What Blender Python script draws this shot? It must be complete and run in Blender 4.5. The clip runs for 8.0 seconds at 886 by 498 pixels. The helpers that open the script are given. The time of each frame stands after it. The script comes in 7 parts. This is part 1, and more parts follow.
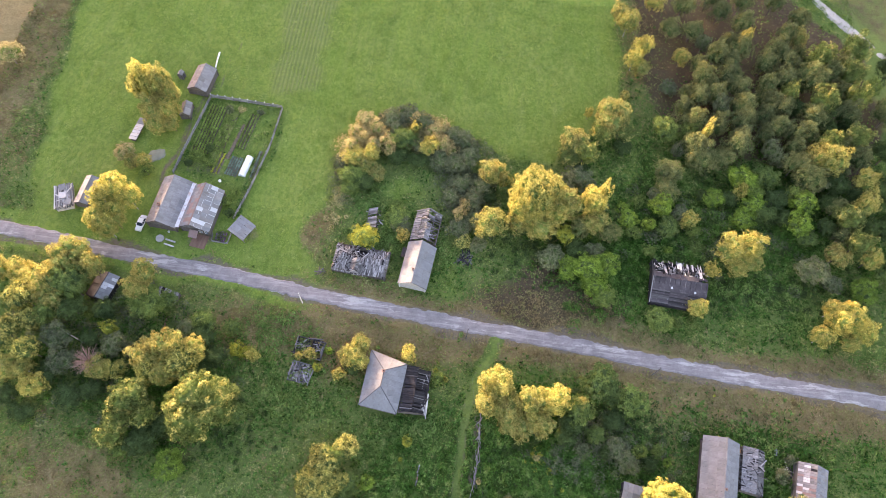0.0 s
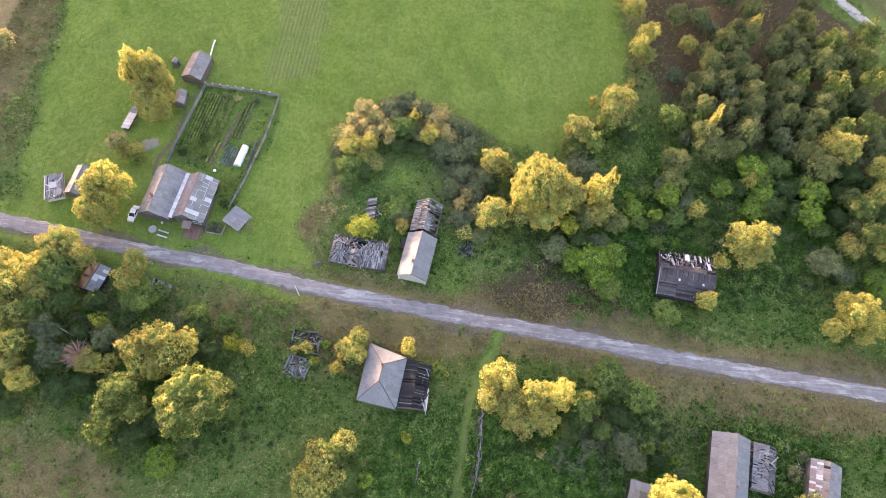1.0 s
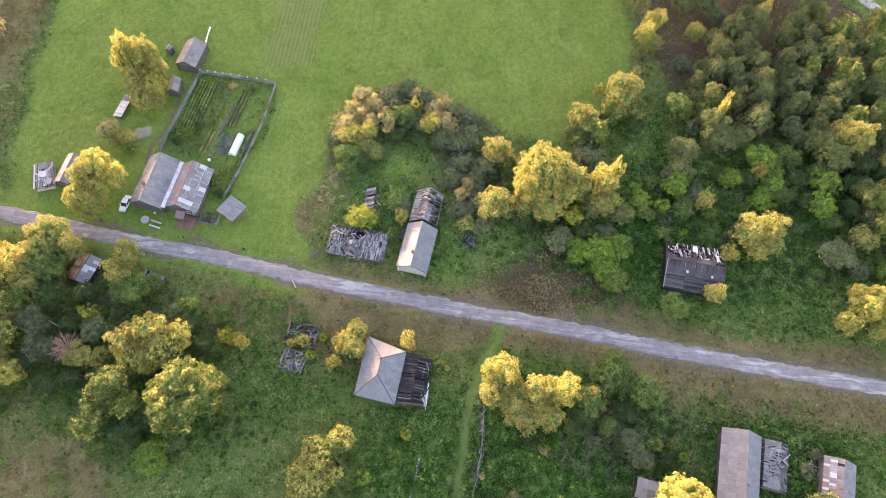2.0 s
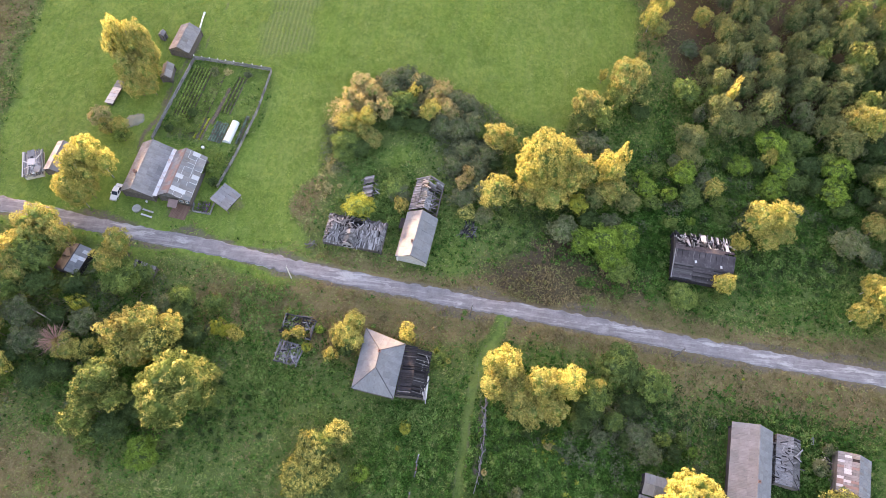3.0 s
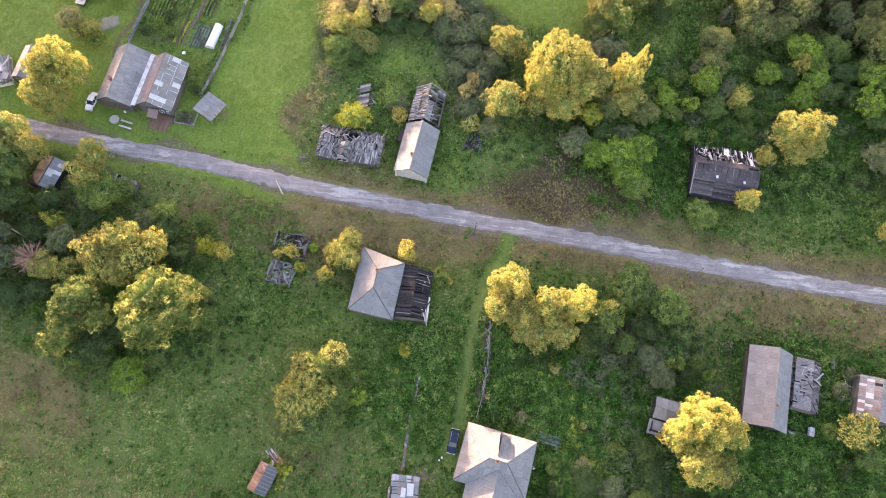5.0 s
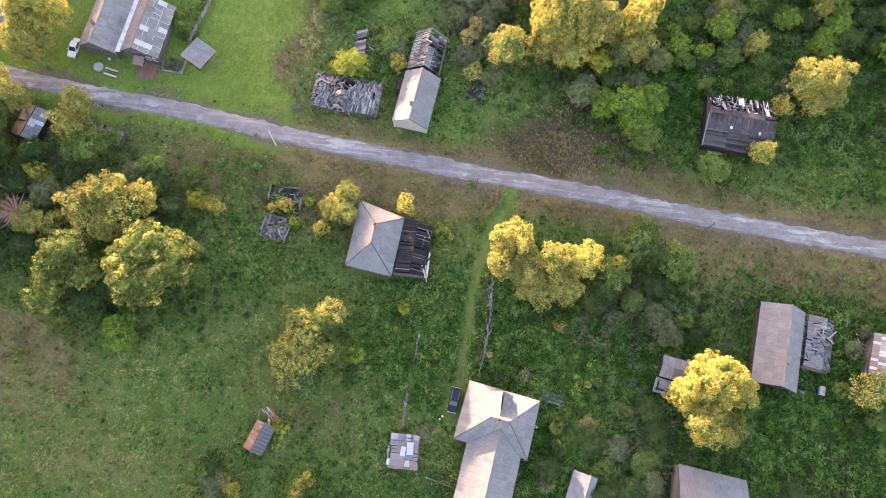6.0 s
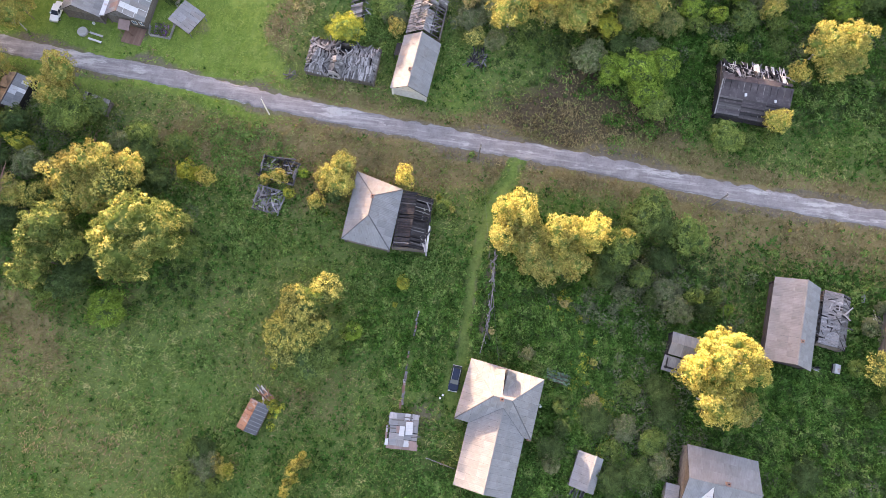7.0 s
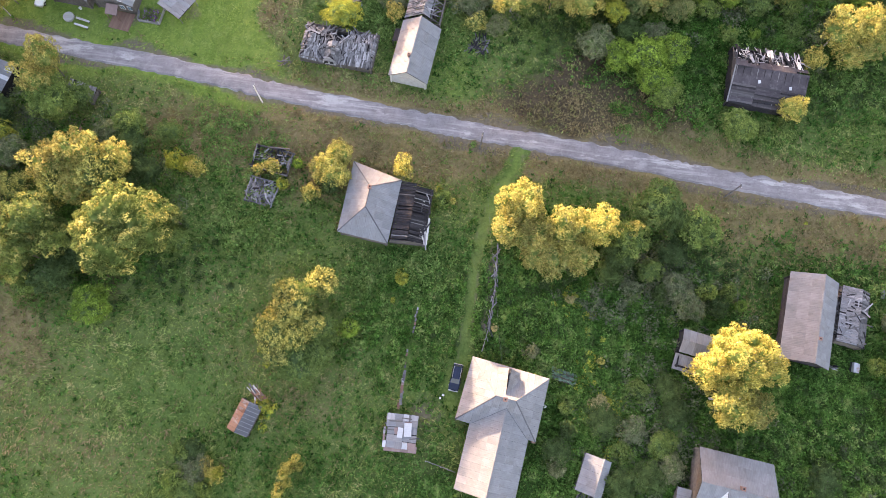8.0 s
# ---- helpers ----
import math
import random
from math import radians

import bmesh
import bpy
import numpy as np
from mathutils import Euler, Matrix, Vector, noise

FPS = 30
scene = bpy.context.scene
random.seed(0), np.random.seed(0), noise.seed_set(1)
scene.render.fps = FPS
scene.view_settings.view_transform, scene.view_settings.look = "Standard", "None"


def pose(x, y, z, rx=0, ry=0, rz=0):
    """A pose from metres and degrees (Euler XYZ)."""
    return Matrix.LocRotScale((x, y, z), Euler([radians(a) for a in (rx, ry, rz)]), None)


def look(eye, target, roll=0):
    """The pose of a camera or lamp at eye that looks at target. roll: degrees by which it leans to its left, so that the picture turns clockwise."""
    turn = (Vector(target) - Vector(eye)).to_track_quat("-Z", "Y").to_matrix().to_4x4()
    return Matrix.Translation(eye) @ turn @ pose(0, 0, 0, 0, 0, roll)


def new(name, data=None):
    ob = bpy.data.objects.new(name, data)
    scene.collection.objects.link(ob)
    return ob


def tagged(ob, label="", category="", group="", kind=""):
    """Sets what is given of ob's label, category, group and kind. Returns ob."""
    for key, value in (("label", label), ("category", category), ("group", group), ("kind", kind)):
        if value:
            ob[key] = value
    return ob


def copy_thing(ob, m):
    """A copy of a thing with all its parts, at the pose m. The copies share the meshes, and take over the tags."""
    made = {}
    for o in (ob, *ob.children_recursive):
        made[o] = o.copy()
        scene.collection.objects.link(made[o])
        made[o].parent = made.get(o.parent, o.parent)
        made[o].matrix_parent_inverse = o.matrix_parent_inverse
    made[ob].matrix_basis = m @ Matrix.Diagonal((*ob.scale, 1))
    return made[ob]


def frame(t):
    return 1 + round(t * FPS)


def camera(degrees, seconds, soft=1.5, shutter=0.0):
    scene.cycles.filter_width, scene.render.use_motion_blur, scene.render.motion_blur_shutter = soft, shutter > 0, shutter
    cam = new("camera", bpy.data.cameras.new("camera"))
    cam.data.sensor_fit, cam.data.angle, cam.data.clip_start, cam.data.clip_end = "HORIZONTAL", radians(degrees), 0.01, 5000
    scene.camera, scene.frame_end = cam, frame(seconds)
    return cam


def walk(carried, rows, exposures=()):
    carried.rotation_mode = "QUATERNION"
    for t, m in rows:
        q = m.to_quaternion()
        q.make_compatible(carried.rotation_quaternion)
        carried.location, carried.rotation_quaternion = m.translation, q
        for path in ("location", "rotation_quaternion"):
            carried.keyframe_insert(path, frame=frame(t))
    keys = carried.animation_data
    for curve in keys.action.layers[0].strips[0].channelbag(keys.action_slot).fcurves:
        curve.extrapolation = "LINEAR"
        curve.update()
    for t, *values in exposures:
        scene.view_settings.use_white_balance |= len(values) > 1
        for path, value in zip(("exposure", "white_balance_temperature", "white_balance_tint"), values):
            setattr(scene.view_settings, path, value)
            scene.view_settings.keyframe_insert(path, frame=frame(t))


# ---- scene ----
cam = camera(70.0, 8.0, 0.7)
# seconds, eye x, y, z, yaw, pitch, roll
ROWS = [
    (0.0, -1.129, 0.056, 137.718, 0.737, -64.855, 6.071),
    (0.5, -0.975, 0.083, 135.439, 0.826, -64.877, 5.998),
    (1.0, -0.822, 0.109, 133.154, 0.968, -64.920, 5.829),
    (1.5, -0.668, 0.135, 130.865, 1.096, -64.949, 5.741),
    (3.0, -0.206, 0.214, 123.963, 1.406, -65.103, 5.457),
    (3.5, -0.053, 0.240, 121.652, 1.367, -65.961, 5.479),
    (4.0, 0.101, 0.266, 119.335, 1.147, -67.579, 5.683),
    (4.5, 0.255, 0.293, 117.013, 0.899, -69.309, 5.929),
    (6.0, 0.716, 0.372, 110.016, -0.303, -74.488, 7.113),
    (6.5, 0.870, 0.398, 107.672, -0.699, -75.819, 7.488),
    (7.0, 1.024, 0.424, 105.324, -0.699, -76.276, 7.488),
    (7.5, 1.178, 0.450, 102.970, -0.496, -76.252, 7.284),
    (8.0, 1.331, 0.477, 100.611, -0.185, -76.284, 6.992),
]
walk(cam, [(t, pose(x, y, z, 0, 0, yaw) @ pose(0, 0, 0, 90 + pitch) @ pose(0, 0, 0, 0, 0, roll)) for t, x, y, z, yaw, pitch, roll in ROWS], [(0.0, 4.16, 6350, 34), (8.0, 4.18, 6440, 33)])

# ---- world, sun, exposure ----
SUN_ELEVATION = radians(1.8)
TO_SUN = Vector((-0.54, 0.84, 0)).normalized()
sky_world = bpy.data.worlds.new("evening_sky")
scene.world = sky_world
sky_world.use_nodes = True
wn = sky_world.node_tree
sky = wn.nodes.new("ShaderNodeTexSky")
sky.sky_type, sky.sun_disc = "NISHITA", False
sky.sun_elevation, sky.sun_rotation = SUN_ELEVATION, math.atan2(TO_SUN.x, TO_SUN.y)
sky.air_density, sky.dust_density, sky.ozone_density = 1.0, 1.5, 1.0
wn.links.new(sky.outputs[0], wn.nodes["Background"].inputs[0])
wn.nodes["Background"].inputs[1].default_value = 0.15
lamp = bpy.data.lights.new("sun", "SUN")
lamp.energy, lamp.angle, lamp.color = 1.5, radians(0.8), (1.0, 0.81, 0.49)
sun = new("sun", lamp)
up = Vector((TO_SUN.x, TO_SUN.y, math.tan(SUN_ELEVATION)))
sun.matrix_world = look(up * 300, (0, 0, 0))


# ---- materials ----
def nodes_of(name):
    m = bpy.data.materials.new(name)
    m.use_nodes = True
    t = m.node_tree
    return m, t, t.nodes["Principled BSDF"]


def add_node(t, kind, **values):
    n = t.nodes.new(kind)
    for k, v in values.items():
        n.inputs[k.replace("_", " ")].default_value = v
    return n


def noise_of(t, scale, detail=4.0, rough=0.6, vec=None):
    n = add_node(t, "ShaderNodeTexNoise", Scale=scale, Detail=detail, Roughness=rough)
    if vec is not None:
        t.links.new(vec, n.inputs["Vector"])
    return n.outputs["Fac"]


def ramp(t, fac, stops):
    r = t.nodes.new("ShaderNodeValToRGB")
    while len(r.color_ramp.elements) < len(stops):
        r.color_ramp.elements.new(0.5)
    for e, (p, c) in zip(r.color_ramp.elements, stops):
        e.position, e.color = p, (*c, 1)
    t.links.new(fac, r.inputs[0])
    return r.outputs[0]


def mixed(t, fac, a, b, mode="MIX"):
    m = t.nodes.new("ShaderNodeMix")
    m.data_type, m.blend_type = "RGBA", mode
    for s, v in ((m.inputs[0], fac), (m.inputs[6], a), (m.inputs[7], b)):
        if isinstance(v, (int, float)):
            s.default_value = v
        elif isinstance(v, tuple):
            s.default_value = (*v, 1)
        else:
            t.links.new(v, s)
    return m.outputs[2]


def mathed(t, op, a, b):
    m = t.nodes.new("ShaderNodeMath")
    m.operation = op
    for s, v in zip(m.inputs, (a, b)):
        if isinstance(v, (int, float)):
            s.default_value = v
        else:
            t.links.new(v, s)
    return m.outputs[0]


def bumped(t, height, bsdf, strength, distance):
    b = add_node(t, "ShaderNodeBump", Strength=strength, Distance=distance)
    t.links.new(height, b.inputs["Height"])
    t.links.new(b.outputs[0], bsdf.inputs["Normal"])


def stretched(t, source, scale):
    m = t.nodes.new("ShaderNodeMapping")
    m.inputs["Scale"].default_value = scale
    t.links.new(source, m.inputs["Vector"])
    return m.outputs[0]


def surface(name, dark, light, scale=1.0, rough=0.8, stretch=(1, 1, 1), bump=0.3, stain=None, piece=0.25, metal=0.0, wave=0.0):
    """Weathered solid: two-scale colour, stains, relief, small difference from piece to piece."""
    m, t, b = nodes_of(name)
    co = t.nodes.new("ShaderNodeTexCoord").outputs["Object"]
    info = t.nodes.new("ShaderNodeObjectInfo")
    shift = t.nodes.new("ShaderNodeVectorMath")
    shift.operation = "MULTIPLY_ADD"
    t.links.new(info.outputs["Random"], shift.inputs[0])
    shift.inputs[1].default_value = (37.0, 21.0, 11.0)
    t.links.new(co, shift.inputs[2])
    vec = stretched(t, shift.outputs[0], stretch)
    big = noise_of(t, scale * 0.6, 3, 0.6, vec)
    fine = noise_of(t, scale * 5.0, 5, 0.7, vec)
    base = mixed(t, 0.35, ramp(t, big, [(0.3, dark), (0.7, light)]), ramp(t, fine, [(0.3, dark), (0.7, light)]))
    if stain:
        spot = noise_of(t, scale * 1.1, 6, 0.7, vec)
        base = mixed(t, ramp(t, spot, [(0.52, (0, 0, 0)), (0.66, (1, 1, 1))]), base, stain)
    level = ramp(t, info.outputs["Random"], [(0.0, (1 - piece,) * 3), (1.0, (1 + piece * 0.3,) * 3)])
    base = mixed(t, 1.0, base, level, "MULTIPLY")
    t.links.new(base, b.inputs["Base Color"])
    b.inputs["Roughness"].default_value, b.inputs["Metallic"].default_value = rough, metal
    b.inputs["Specular IOR Level"].default_value = 0.5 if rough < 0.65 else 0.2
    if wave:
        w = add_node(t, "ShaderNodeTexWave", Scale=wave, Distortion=0.2)
        w.bands_direction = "X"
        t.links.new(co, w.inputs["Vector"])
        base = mixed(t, ramp(t, w.outputs["Fac"], [(0.1, (0.12,) * 3), (0.5, (0, 0, 0))]), base, mixed(t, 1.0, base, (0.55, 0.54, 0.53), "MULTIPLY"))
        t.links.new(base, b.inputs["Base Color"])
        bumped(t, mathed(t, "ADD", w.outputs["Fac"], mathed(t, "MULTIPLY", fine, 0.6)), b, 0.3, 0.04)
    elif bump:
        bumped(t, fine, b, bump, 0.03)
    return m


def leafy(name, dark, light, glow=0.3, tint=None, tint_from=0.6, spread=0.6, vary=1.0, broad=0.0):
    """Thin leaves: each leaf a little different, patches of another tint through the crown."""
    m, t, b = nodes_of(name)
    t.nodes.remove(b)
    geo = t.nodes.new("ShaderNodeNewGeometry")
    info = t.nodes.new("ShaderNodeObjectInfo")
    co = t.nodes.new("ShaderNodeTexCoord").outputs["Object"]
    base = mixed(t, mathed(t, "ADD", mathed(t, "MULTIPLY", geo.outputs["Random Per Island"], spread), 0.5 - spread / 2), dark, light)
    patch = noise_of(t, 0.45, 3, 0.6, co)
    clump = noise_of(t, 1.5, 3, 0.6, co)
    if tint:
        base = mixed(t, ramp(t, patch, [(tint_from - 0.08, (0, 0, 0)), (tint_from + 0.08, (1, 1, 1))]), base, tint)
    base = mixed(t, 1.0, base, ramp(t, patch, [(0.32, (1 - 0.36 * vary,) * 3), (0.68, (1 + 0.25 * vary,) * 3)]), "MULTIPLY")
    base = mixed(t, 1.0, base, ramp(t, clump, [(0.34, (1 - 0.28 * vary,) * 3), (0.66, (1 + 0.28 * vary,) * 3)]), "MULTIPLY")
    if broad:
        wide = noise_of(t, 0.05, 4, 0.6, co)
        base = mixed(t, 1.0, base, ramp(t, wide, [(0.36, (1 - broad * 0.9, 1 - broad * 0.6, 1 - broad)), (0.64, (1 + broad, 1 + broad * 0.6, 1 + broad * 0.6))]), "MULTIPLY")
    base = mixed(t, 1.0, base, ramp(t, info.outputs["Random"], [(0, (0.78, 0.8, 0.85)), (1, (1.15, 1.1, 1.0))]), "MULTIPLY")
    d = t.nodes.new("ShaderNodeBsdfDiffuse")
    tr = t.nodes.new("ShaderNodeBsdfTranslucent")
    mix = t.nodes.new("ShaderNodeMixShader")
    mix.inputs[0].default_value = glow
    for n in (d, tr):
        t.links.new(base, n.inputs["Color"])
    t.links.new(d.outputs[0], mix.inputs[1])
    t.links.new(tr.outputs[0], mix.inputs[2])
    t.links.new(mix.outputs[0], t.nodes["Material Output"].inputs["Surface"])
    return m


def ground_cover():
    """One soil for the whole land: mown field, rough meadow, dry grass, lush weeds and bare earth by the cover attributes."""
    m, t, b = nodes_of("ground_cover")
    co = t.nodes.new("ShaderNodeTexCoord").outputs["Object"]
    cover = t.nodes.new("ShaderNodeAttribute")
    cover.attribute_name = "cover"
    use = t.nodes.new("ShaderNodeAttribute")
    use.attribute_name = "land_use"
    split, split2 = t.nodes.new("ShaderNodeSeparateColor"), t.nodes.new("ShaderNodeSeparateColor")
    t.links.new(cover.outputs["Color"], split.inputs[0])
    t.links.new(use.outputs["Color"], split2.inputs[0])
    broad, mid, fine = noise_of(t, 0.045, 4, 0.6, co), noise_of(t, 0.35, 5, 0.65, co), noise_of(t, 2.1, 5, 0.75, co)
    streak = noise_of(t, 0.5, 5, 0.65, stretched(t, co, (1.0, 0.12, 1.0)))

    def sward(a, c, d):
        x = mixed(t, 0.6, ramp(t, mid, [(0.26, a), (0.74, c)]), ramp(t, fine, [(0.36, a), (0.66, c)]))
        return mixed(t, ramp(t, broad, [(0.42, (0, 0, 0)), (0.68, (0.7,) * 3)]), x, d)

    meadow = sward((0.05, 0.09, 0.018), (0.155, 0.235, 0.06), (0.18, 0.2, 0.072))
    lump = noise_of(t, 0.95, 4, 0.6, stretched(t, co, (1.0, 0.7, 1.0)))
    mown = sward((0.115, 0.185, 0.027), (0.2, 0.285, 0.055), (0.22, 0.27, 0.07))
    mown = mixed(t, ramp(t, lump, [(0.42, (0.62,) * 3), (0.58, (0, 0, 0))]), mown, (0.085, 0.16, 0.022))
    mown = mixed(t, ramp(t, streak, [(0.45, (0, 0, 0)), (0.7, (0.45,) * 3)]), mown, (0.19, 0.235, 0.07))
    dry = sward((0.13, 0.1, 0.046), (0.31, 0.25, 0.125), (0.235, 0.195, 0.085))
    # lush: near-black low end colours in the shade down between the weeds
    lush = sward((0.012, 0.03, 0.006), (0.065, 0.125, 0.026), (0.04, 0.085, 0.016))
    soil = sward((0.085, 0.07, 0.05), (0.2, 0.17, 0.13), (0.15, 0.12, 0.09))
    edge = mathed(t, "MULTIPLY", mathed(t, "SUBTRACT", mid, 0.5), 0.9)

    def share(out):
        return ramp(t, mathed(t, "ADD", out, edge), [(0.3, (0, 0, 0)), (0.7, (1, 1, 1))])

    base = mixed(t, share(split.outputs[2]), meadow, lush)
    base = mixed(t, share(split.outputs[1]), base, dry)
    base = mixed(t, share(split.outputs[0]), base, mown)
    w = add_node(t, "ShaderNodeTexWave", Scale=0.3, Distortion=2.5)
    w.inputs["Detail Scale"].default_value = 3.0
    t.links.new(stretched(t, co, (1.0, 0.06, 1.0)), w.inputs["Vector"])
    rows = mixed(t, w.outputs["Fac"], (0.1, 0.122, 0.048), (0.175, 0.2, 0.085))
    base = mixed(t, mathed(t, "MULTIPLY", split2.outputs[1], 0.55), base, rows)
    litter = sward((0.042, 0.032, 0.02), (0.128, 0.096, 0.06), (0.09, 0.075, 0.038))
    base = mixed(t, share(split2.outputs[2]), base, litter)
    base = mixed(t, share(split2.outputs[0]), base, soil)
    t.links.new(base, b.inputs["Base Color"])
    b.inputs["Roughness"].default_value = 0.95
    b.inputs["Specular IOR Level"].default_value = 0.15
    bumped(t, mathed(t, "ADD", fine, mathed(t, "MULTIPLY", mid, 1.6)), b, 0.8, 0.25)
    return m


def worn_asphalt():
    m, t, b = nodes_of("worn_asphalt")
    co = t.nodes.new("ShaderNodeTexCoord").outputs["Object"]
    mid, fine = noise_of(t, 0.5, 5, 0.65, co), noise_of(t, 4.0, 4, 0.7, co)
    along = noise_of(t, 1.3, 6, 0.7, stretched(t, co, (0.07, 1.0, 1.0)))
    thin = noise_of(t, 3.2, 4, 0.7, stretched(t, co, (0.05, 1.0, 1.0)))
    patch = noise_of(t, 0.22, 3, 0.6, co)
    base = ramp(t, mid, [(0.25, (0.145, 0.13, 0.134)), (0.55, (0.22, 0.2, 0.206)), (0.8, (0.285, 0.265, 0.268))])
    base = mixed(t, ramp(t, along, [(0.5, (0, 0, 0)), (0.66, (0.75,) * 3)]), base, (0.36, 0.34, 0.335))
    base = mixed(t, ramp(t, thin, [(0.36, (0.35,) * 3), (0.46, (0, 0, 0))]), base, (0.11, 0.1, 0.1))
    worn = noise_of(t, 0.5, 6, 0.7, stretched(t, co, (0.22, 1.0, 1.0)))
    base = mixed(t, ramp(t, worn, [(0.55, (0, 0, 0)), (0.62, (0.8,) * 3)]), base, (0.42, 0.4, 0.39))
    crack = noise_of(t, 0.28, 3, 0.55, stretched(t, co, (1.0, 0.5, 1.0)))
    base = mixed(t, ramp(t, crack, [(0.49, (0, 0, 0)), (0.5, (0.22,) * 3), (0.51, (0, 0, 0))]), base, (0.38, 0.365, 0.35))
    base = mixed(t, ramp(t, patch, [(0.62, (0, 0, 0)), (0.72, (0.45,) * 3)]), base, (0.4, 0.385, 0.37))
    base = mixed(t, ramp(t, fine, [(0.3, (0.6,) * 3), (0.42, (0, 0, 0))]), base, (0.08, 0.08, 0.07))
    t.links.new(base, b.inputs["Base Color"])
    b.inputs["Roughness"].default_value = 0.85
    bumped(t, fine, b, 0.4, 0.03)
    return m


GROUND, ASPHALT = ground_cover(), worn_asphalt()
GRAVEL = surface("pale_gravel", (0.34, 0.32, 0.3), (0.5, 0.48, 0.45), 0.8, 0.9)
SLATE = surface("weathered_fibre_cement", (0.155, 0.16, 0.172), (0.285, 0.29, 0.306), 0.5, 0.8, (1, 0.6, 1), stain=(0.18, 0.178, 0.182), piece=0.06, wave=1.3)
SLATE_OLD = surface("stained_fibre_cement", (0.16, 0.155, 0.16), (0.31, 0.3, 0.305), 0.8, 0.8, (1, 0.35, 1), stain=(0.2, 0.184, 0.178), piece=0.16, wave=1.3)
PALE_SHEET = surface("pale_new_sheet", (0.42, 0.43, 0.45), (0.56, 0.57, 0.6), 0.9, 0.6, piece=0.12, wave=1.3)
FELT = surface("purple_roofing_felt", (0.048, 0.042, 0.048), (0.09, 0.078, 0.086), 1.0, 0.9, stain=(0.11, 0.1, 0.105), piece=0.15)
RUST = surface("rusty_sheet", (0.22, 0.1, 0.06), (0.42, 0.25, 0.17), 1.2, 0.7, (1, 0.3, 1), stain=(0.42, 0.4, 0.39), piece=0.3, metal=0.2)
DARK_SHEET = surface("dark_blue_grey_sheet", (0.06, 0.062, 0.075), (0.12, 0.12, 0.135), 1.2, 0.6, piece=0.12, wave=1.3)
RED_SHEET = surface("faded_red_sheet", (0.2, 0.14, 0.13), (0.3, 0.215, 0.2), 1.2, 0.7, piece=0.2)
TIN = surface("bright_tin", (0.42, 0.43, 0.45), (0.62, 0.63, 0.65), 1.0, 0.5, stain=(0.4, 0.3, 0.25), piece=0.2, metal=0.3)
SILVER_WOOD = surface("bright_silvered_plank", (0.16, 0.155, 0.162), (0.42, 0.41, 0.42), 1.2, 0.9, (0.25, 3, 3), piece=0.5)
OLD_WOOD = surface("silvered_plank", (0.09, 0.086, 0.088), (0.24, 0.232, 0.235), 1.2, 0.9, (0.25, 3, 3), piece=0.5)
WEATHERED = surface("weathered_dark_board", (0.06, 0.055, 0.06), (0.14, 0.13, 0.135), 1.2, 0.9, (0.25, 3, 3), piece=0.5)
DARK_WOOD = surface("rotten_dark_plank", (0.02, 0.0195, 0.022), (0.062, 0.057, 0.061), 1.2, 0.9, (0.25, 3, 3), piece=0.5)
LOG = surface("grey_log", (0.09, 0.078, 0.068), (0.19, 0.17, 0.15), 1.2, 0.9, (0.3, 3, 3), piece=0.3)
PALE_WOOD = surface("bleached_timber", (0.45, 0.43, 0.4), (0.66, 0.64, 0.6), 1.2, 0.85, (0.3, 3, 3), piece=0.35)
BROWN_WOOD = surface("brown_board", (0.17, 0.1, 0.075), (0.27, 0.17, 0.13), 1.2, 0.85, (0.3, 3, 3), piece=0.2)
BRICK = surface("chimney_brick", (0.2, 0.12, 0.1), (0.33, 0.2, 0.16), 4.0, 0.9, piece=0.1)
# near-black for sooty flues and for shade inside openings and barn
SOOT_AND_SHADE = surface("soot_and_shade", (0.015, 0.015, 0.015), (0.04, 0.04, 0.04), 3.0, 0.95)
BARK = surface("bark", (0.1, 0.085, 0.07), (0.24, 0.21, 0.18), 2.0, 0.95, (2, 2, 0.5))
BIRCH_BARK = surface("birch_bark", (0.25, 0.23, 0.2), (0.62, 0.6, 0.56), 2.0, 0.8, (0.6, 0.6, 3), stain=(0.07, 0.06, 0.055))
TWIG = surface("bare_twig", (0.34, 0.2, 0.16), (0.58, 0.38, 0.32), 2.0, 0.9)
WHITE_FILM = surface("white_plastic_film", (0.7, 0.71, 0.72), (0.82, 0.83, 0.83), 1.0, 0.45, piece=0.05)
SAND = surface("pale_sand", (0.2, 0.205, 0.15), (0.3, 0.3, 0.235), 1.0, 0.95, bump=0.5)
EARTH = surface("dug_earth", (0.1, 0.08, 0.06), (0.2, 0.165, 0.13), 2.0, 0.95, bump=0.8)
CONCRETE = surface("concrete", (0.3, 0.29, 0.27), (0.46, 0.45, 0.43), 2.0, 0.9)
POST_WHITE = surface("limewashed_post", (0.6, 0.59, 0.56), (0.74, 0.73, 0.7), 2.0, 0.8)
CAR_WHITE = surface("white_car_paint", (0.7, 0.7, 0.69), (0.78, 0.78, 0.77), 0.6, 0.3, bump=0.0, piece=0.02)
CAR_BLUE = surface("dark_blue_car_paint", (0.008, 0.014, 0.035), (0.014, 0.022, 0.05), 0.6, 0.25, bump=0.0, piece=0.02)
CHROME = surface("brushed_chrome", (0.6, 0.6, 0.6), (0.72, 0.72, 0.72), 2.0, 0.3, bump=0.0, metal=0.9)
RUBBER = surface("black_rubber", (0.02, 0.02, 0.02), (0.04, 0.04, 0.04), 3.0, 0.9)
CAR_GLASS, _t, _b = nodes_of("tinted_car_glass")
_b.inputs["Base Color"].default_value, _b.inputs["Roughness"].default_value = (0.03, 0.04, 0.055, 1), 0.05
PANE, _t, _b = nodes_of("window_pane")
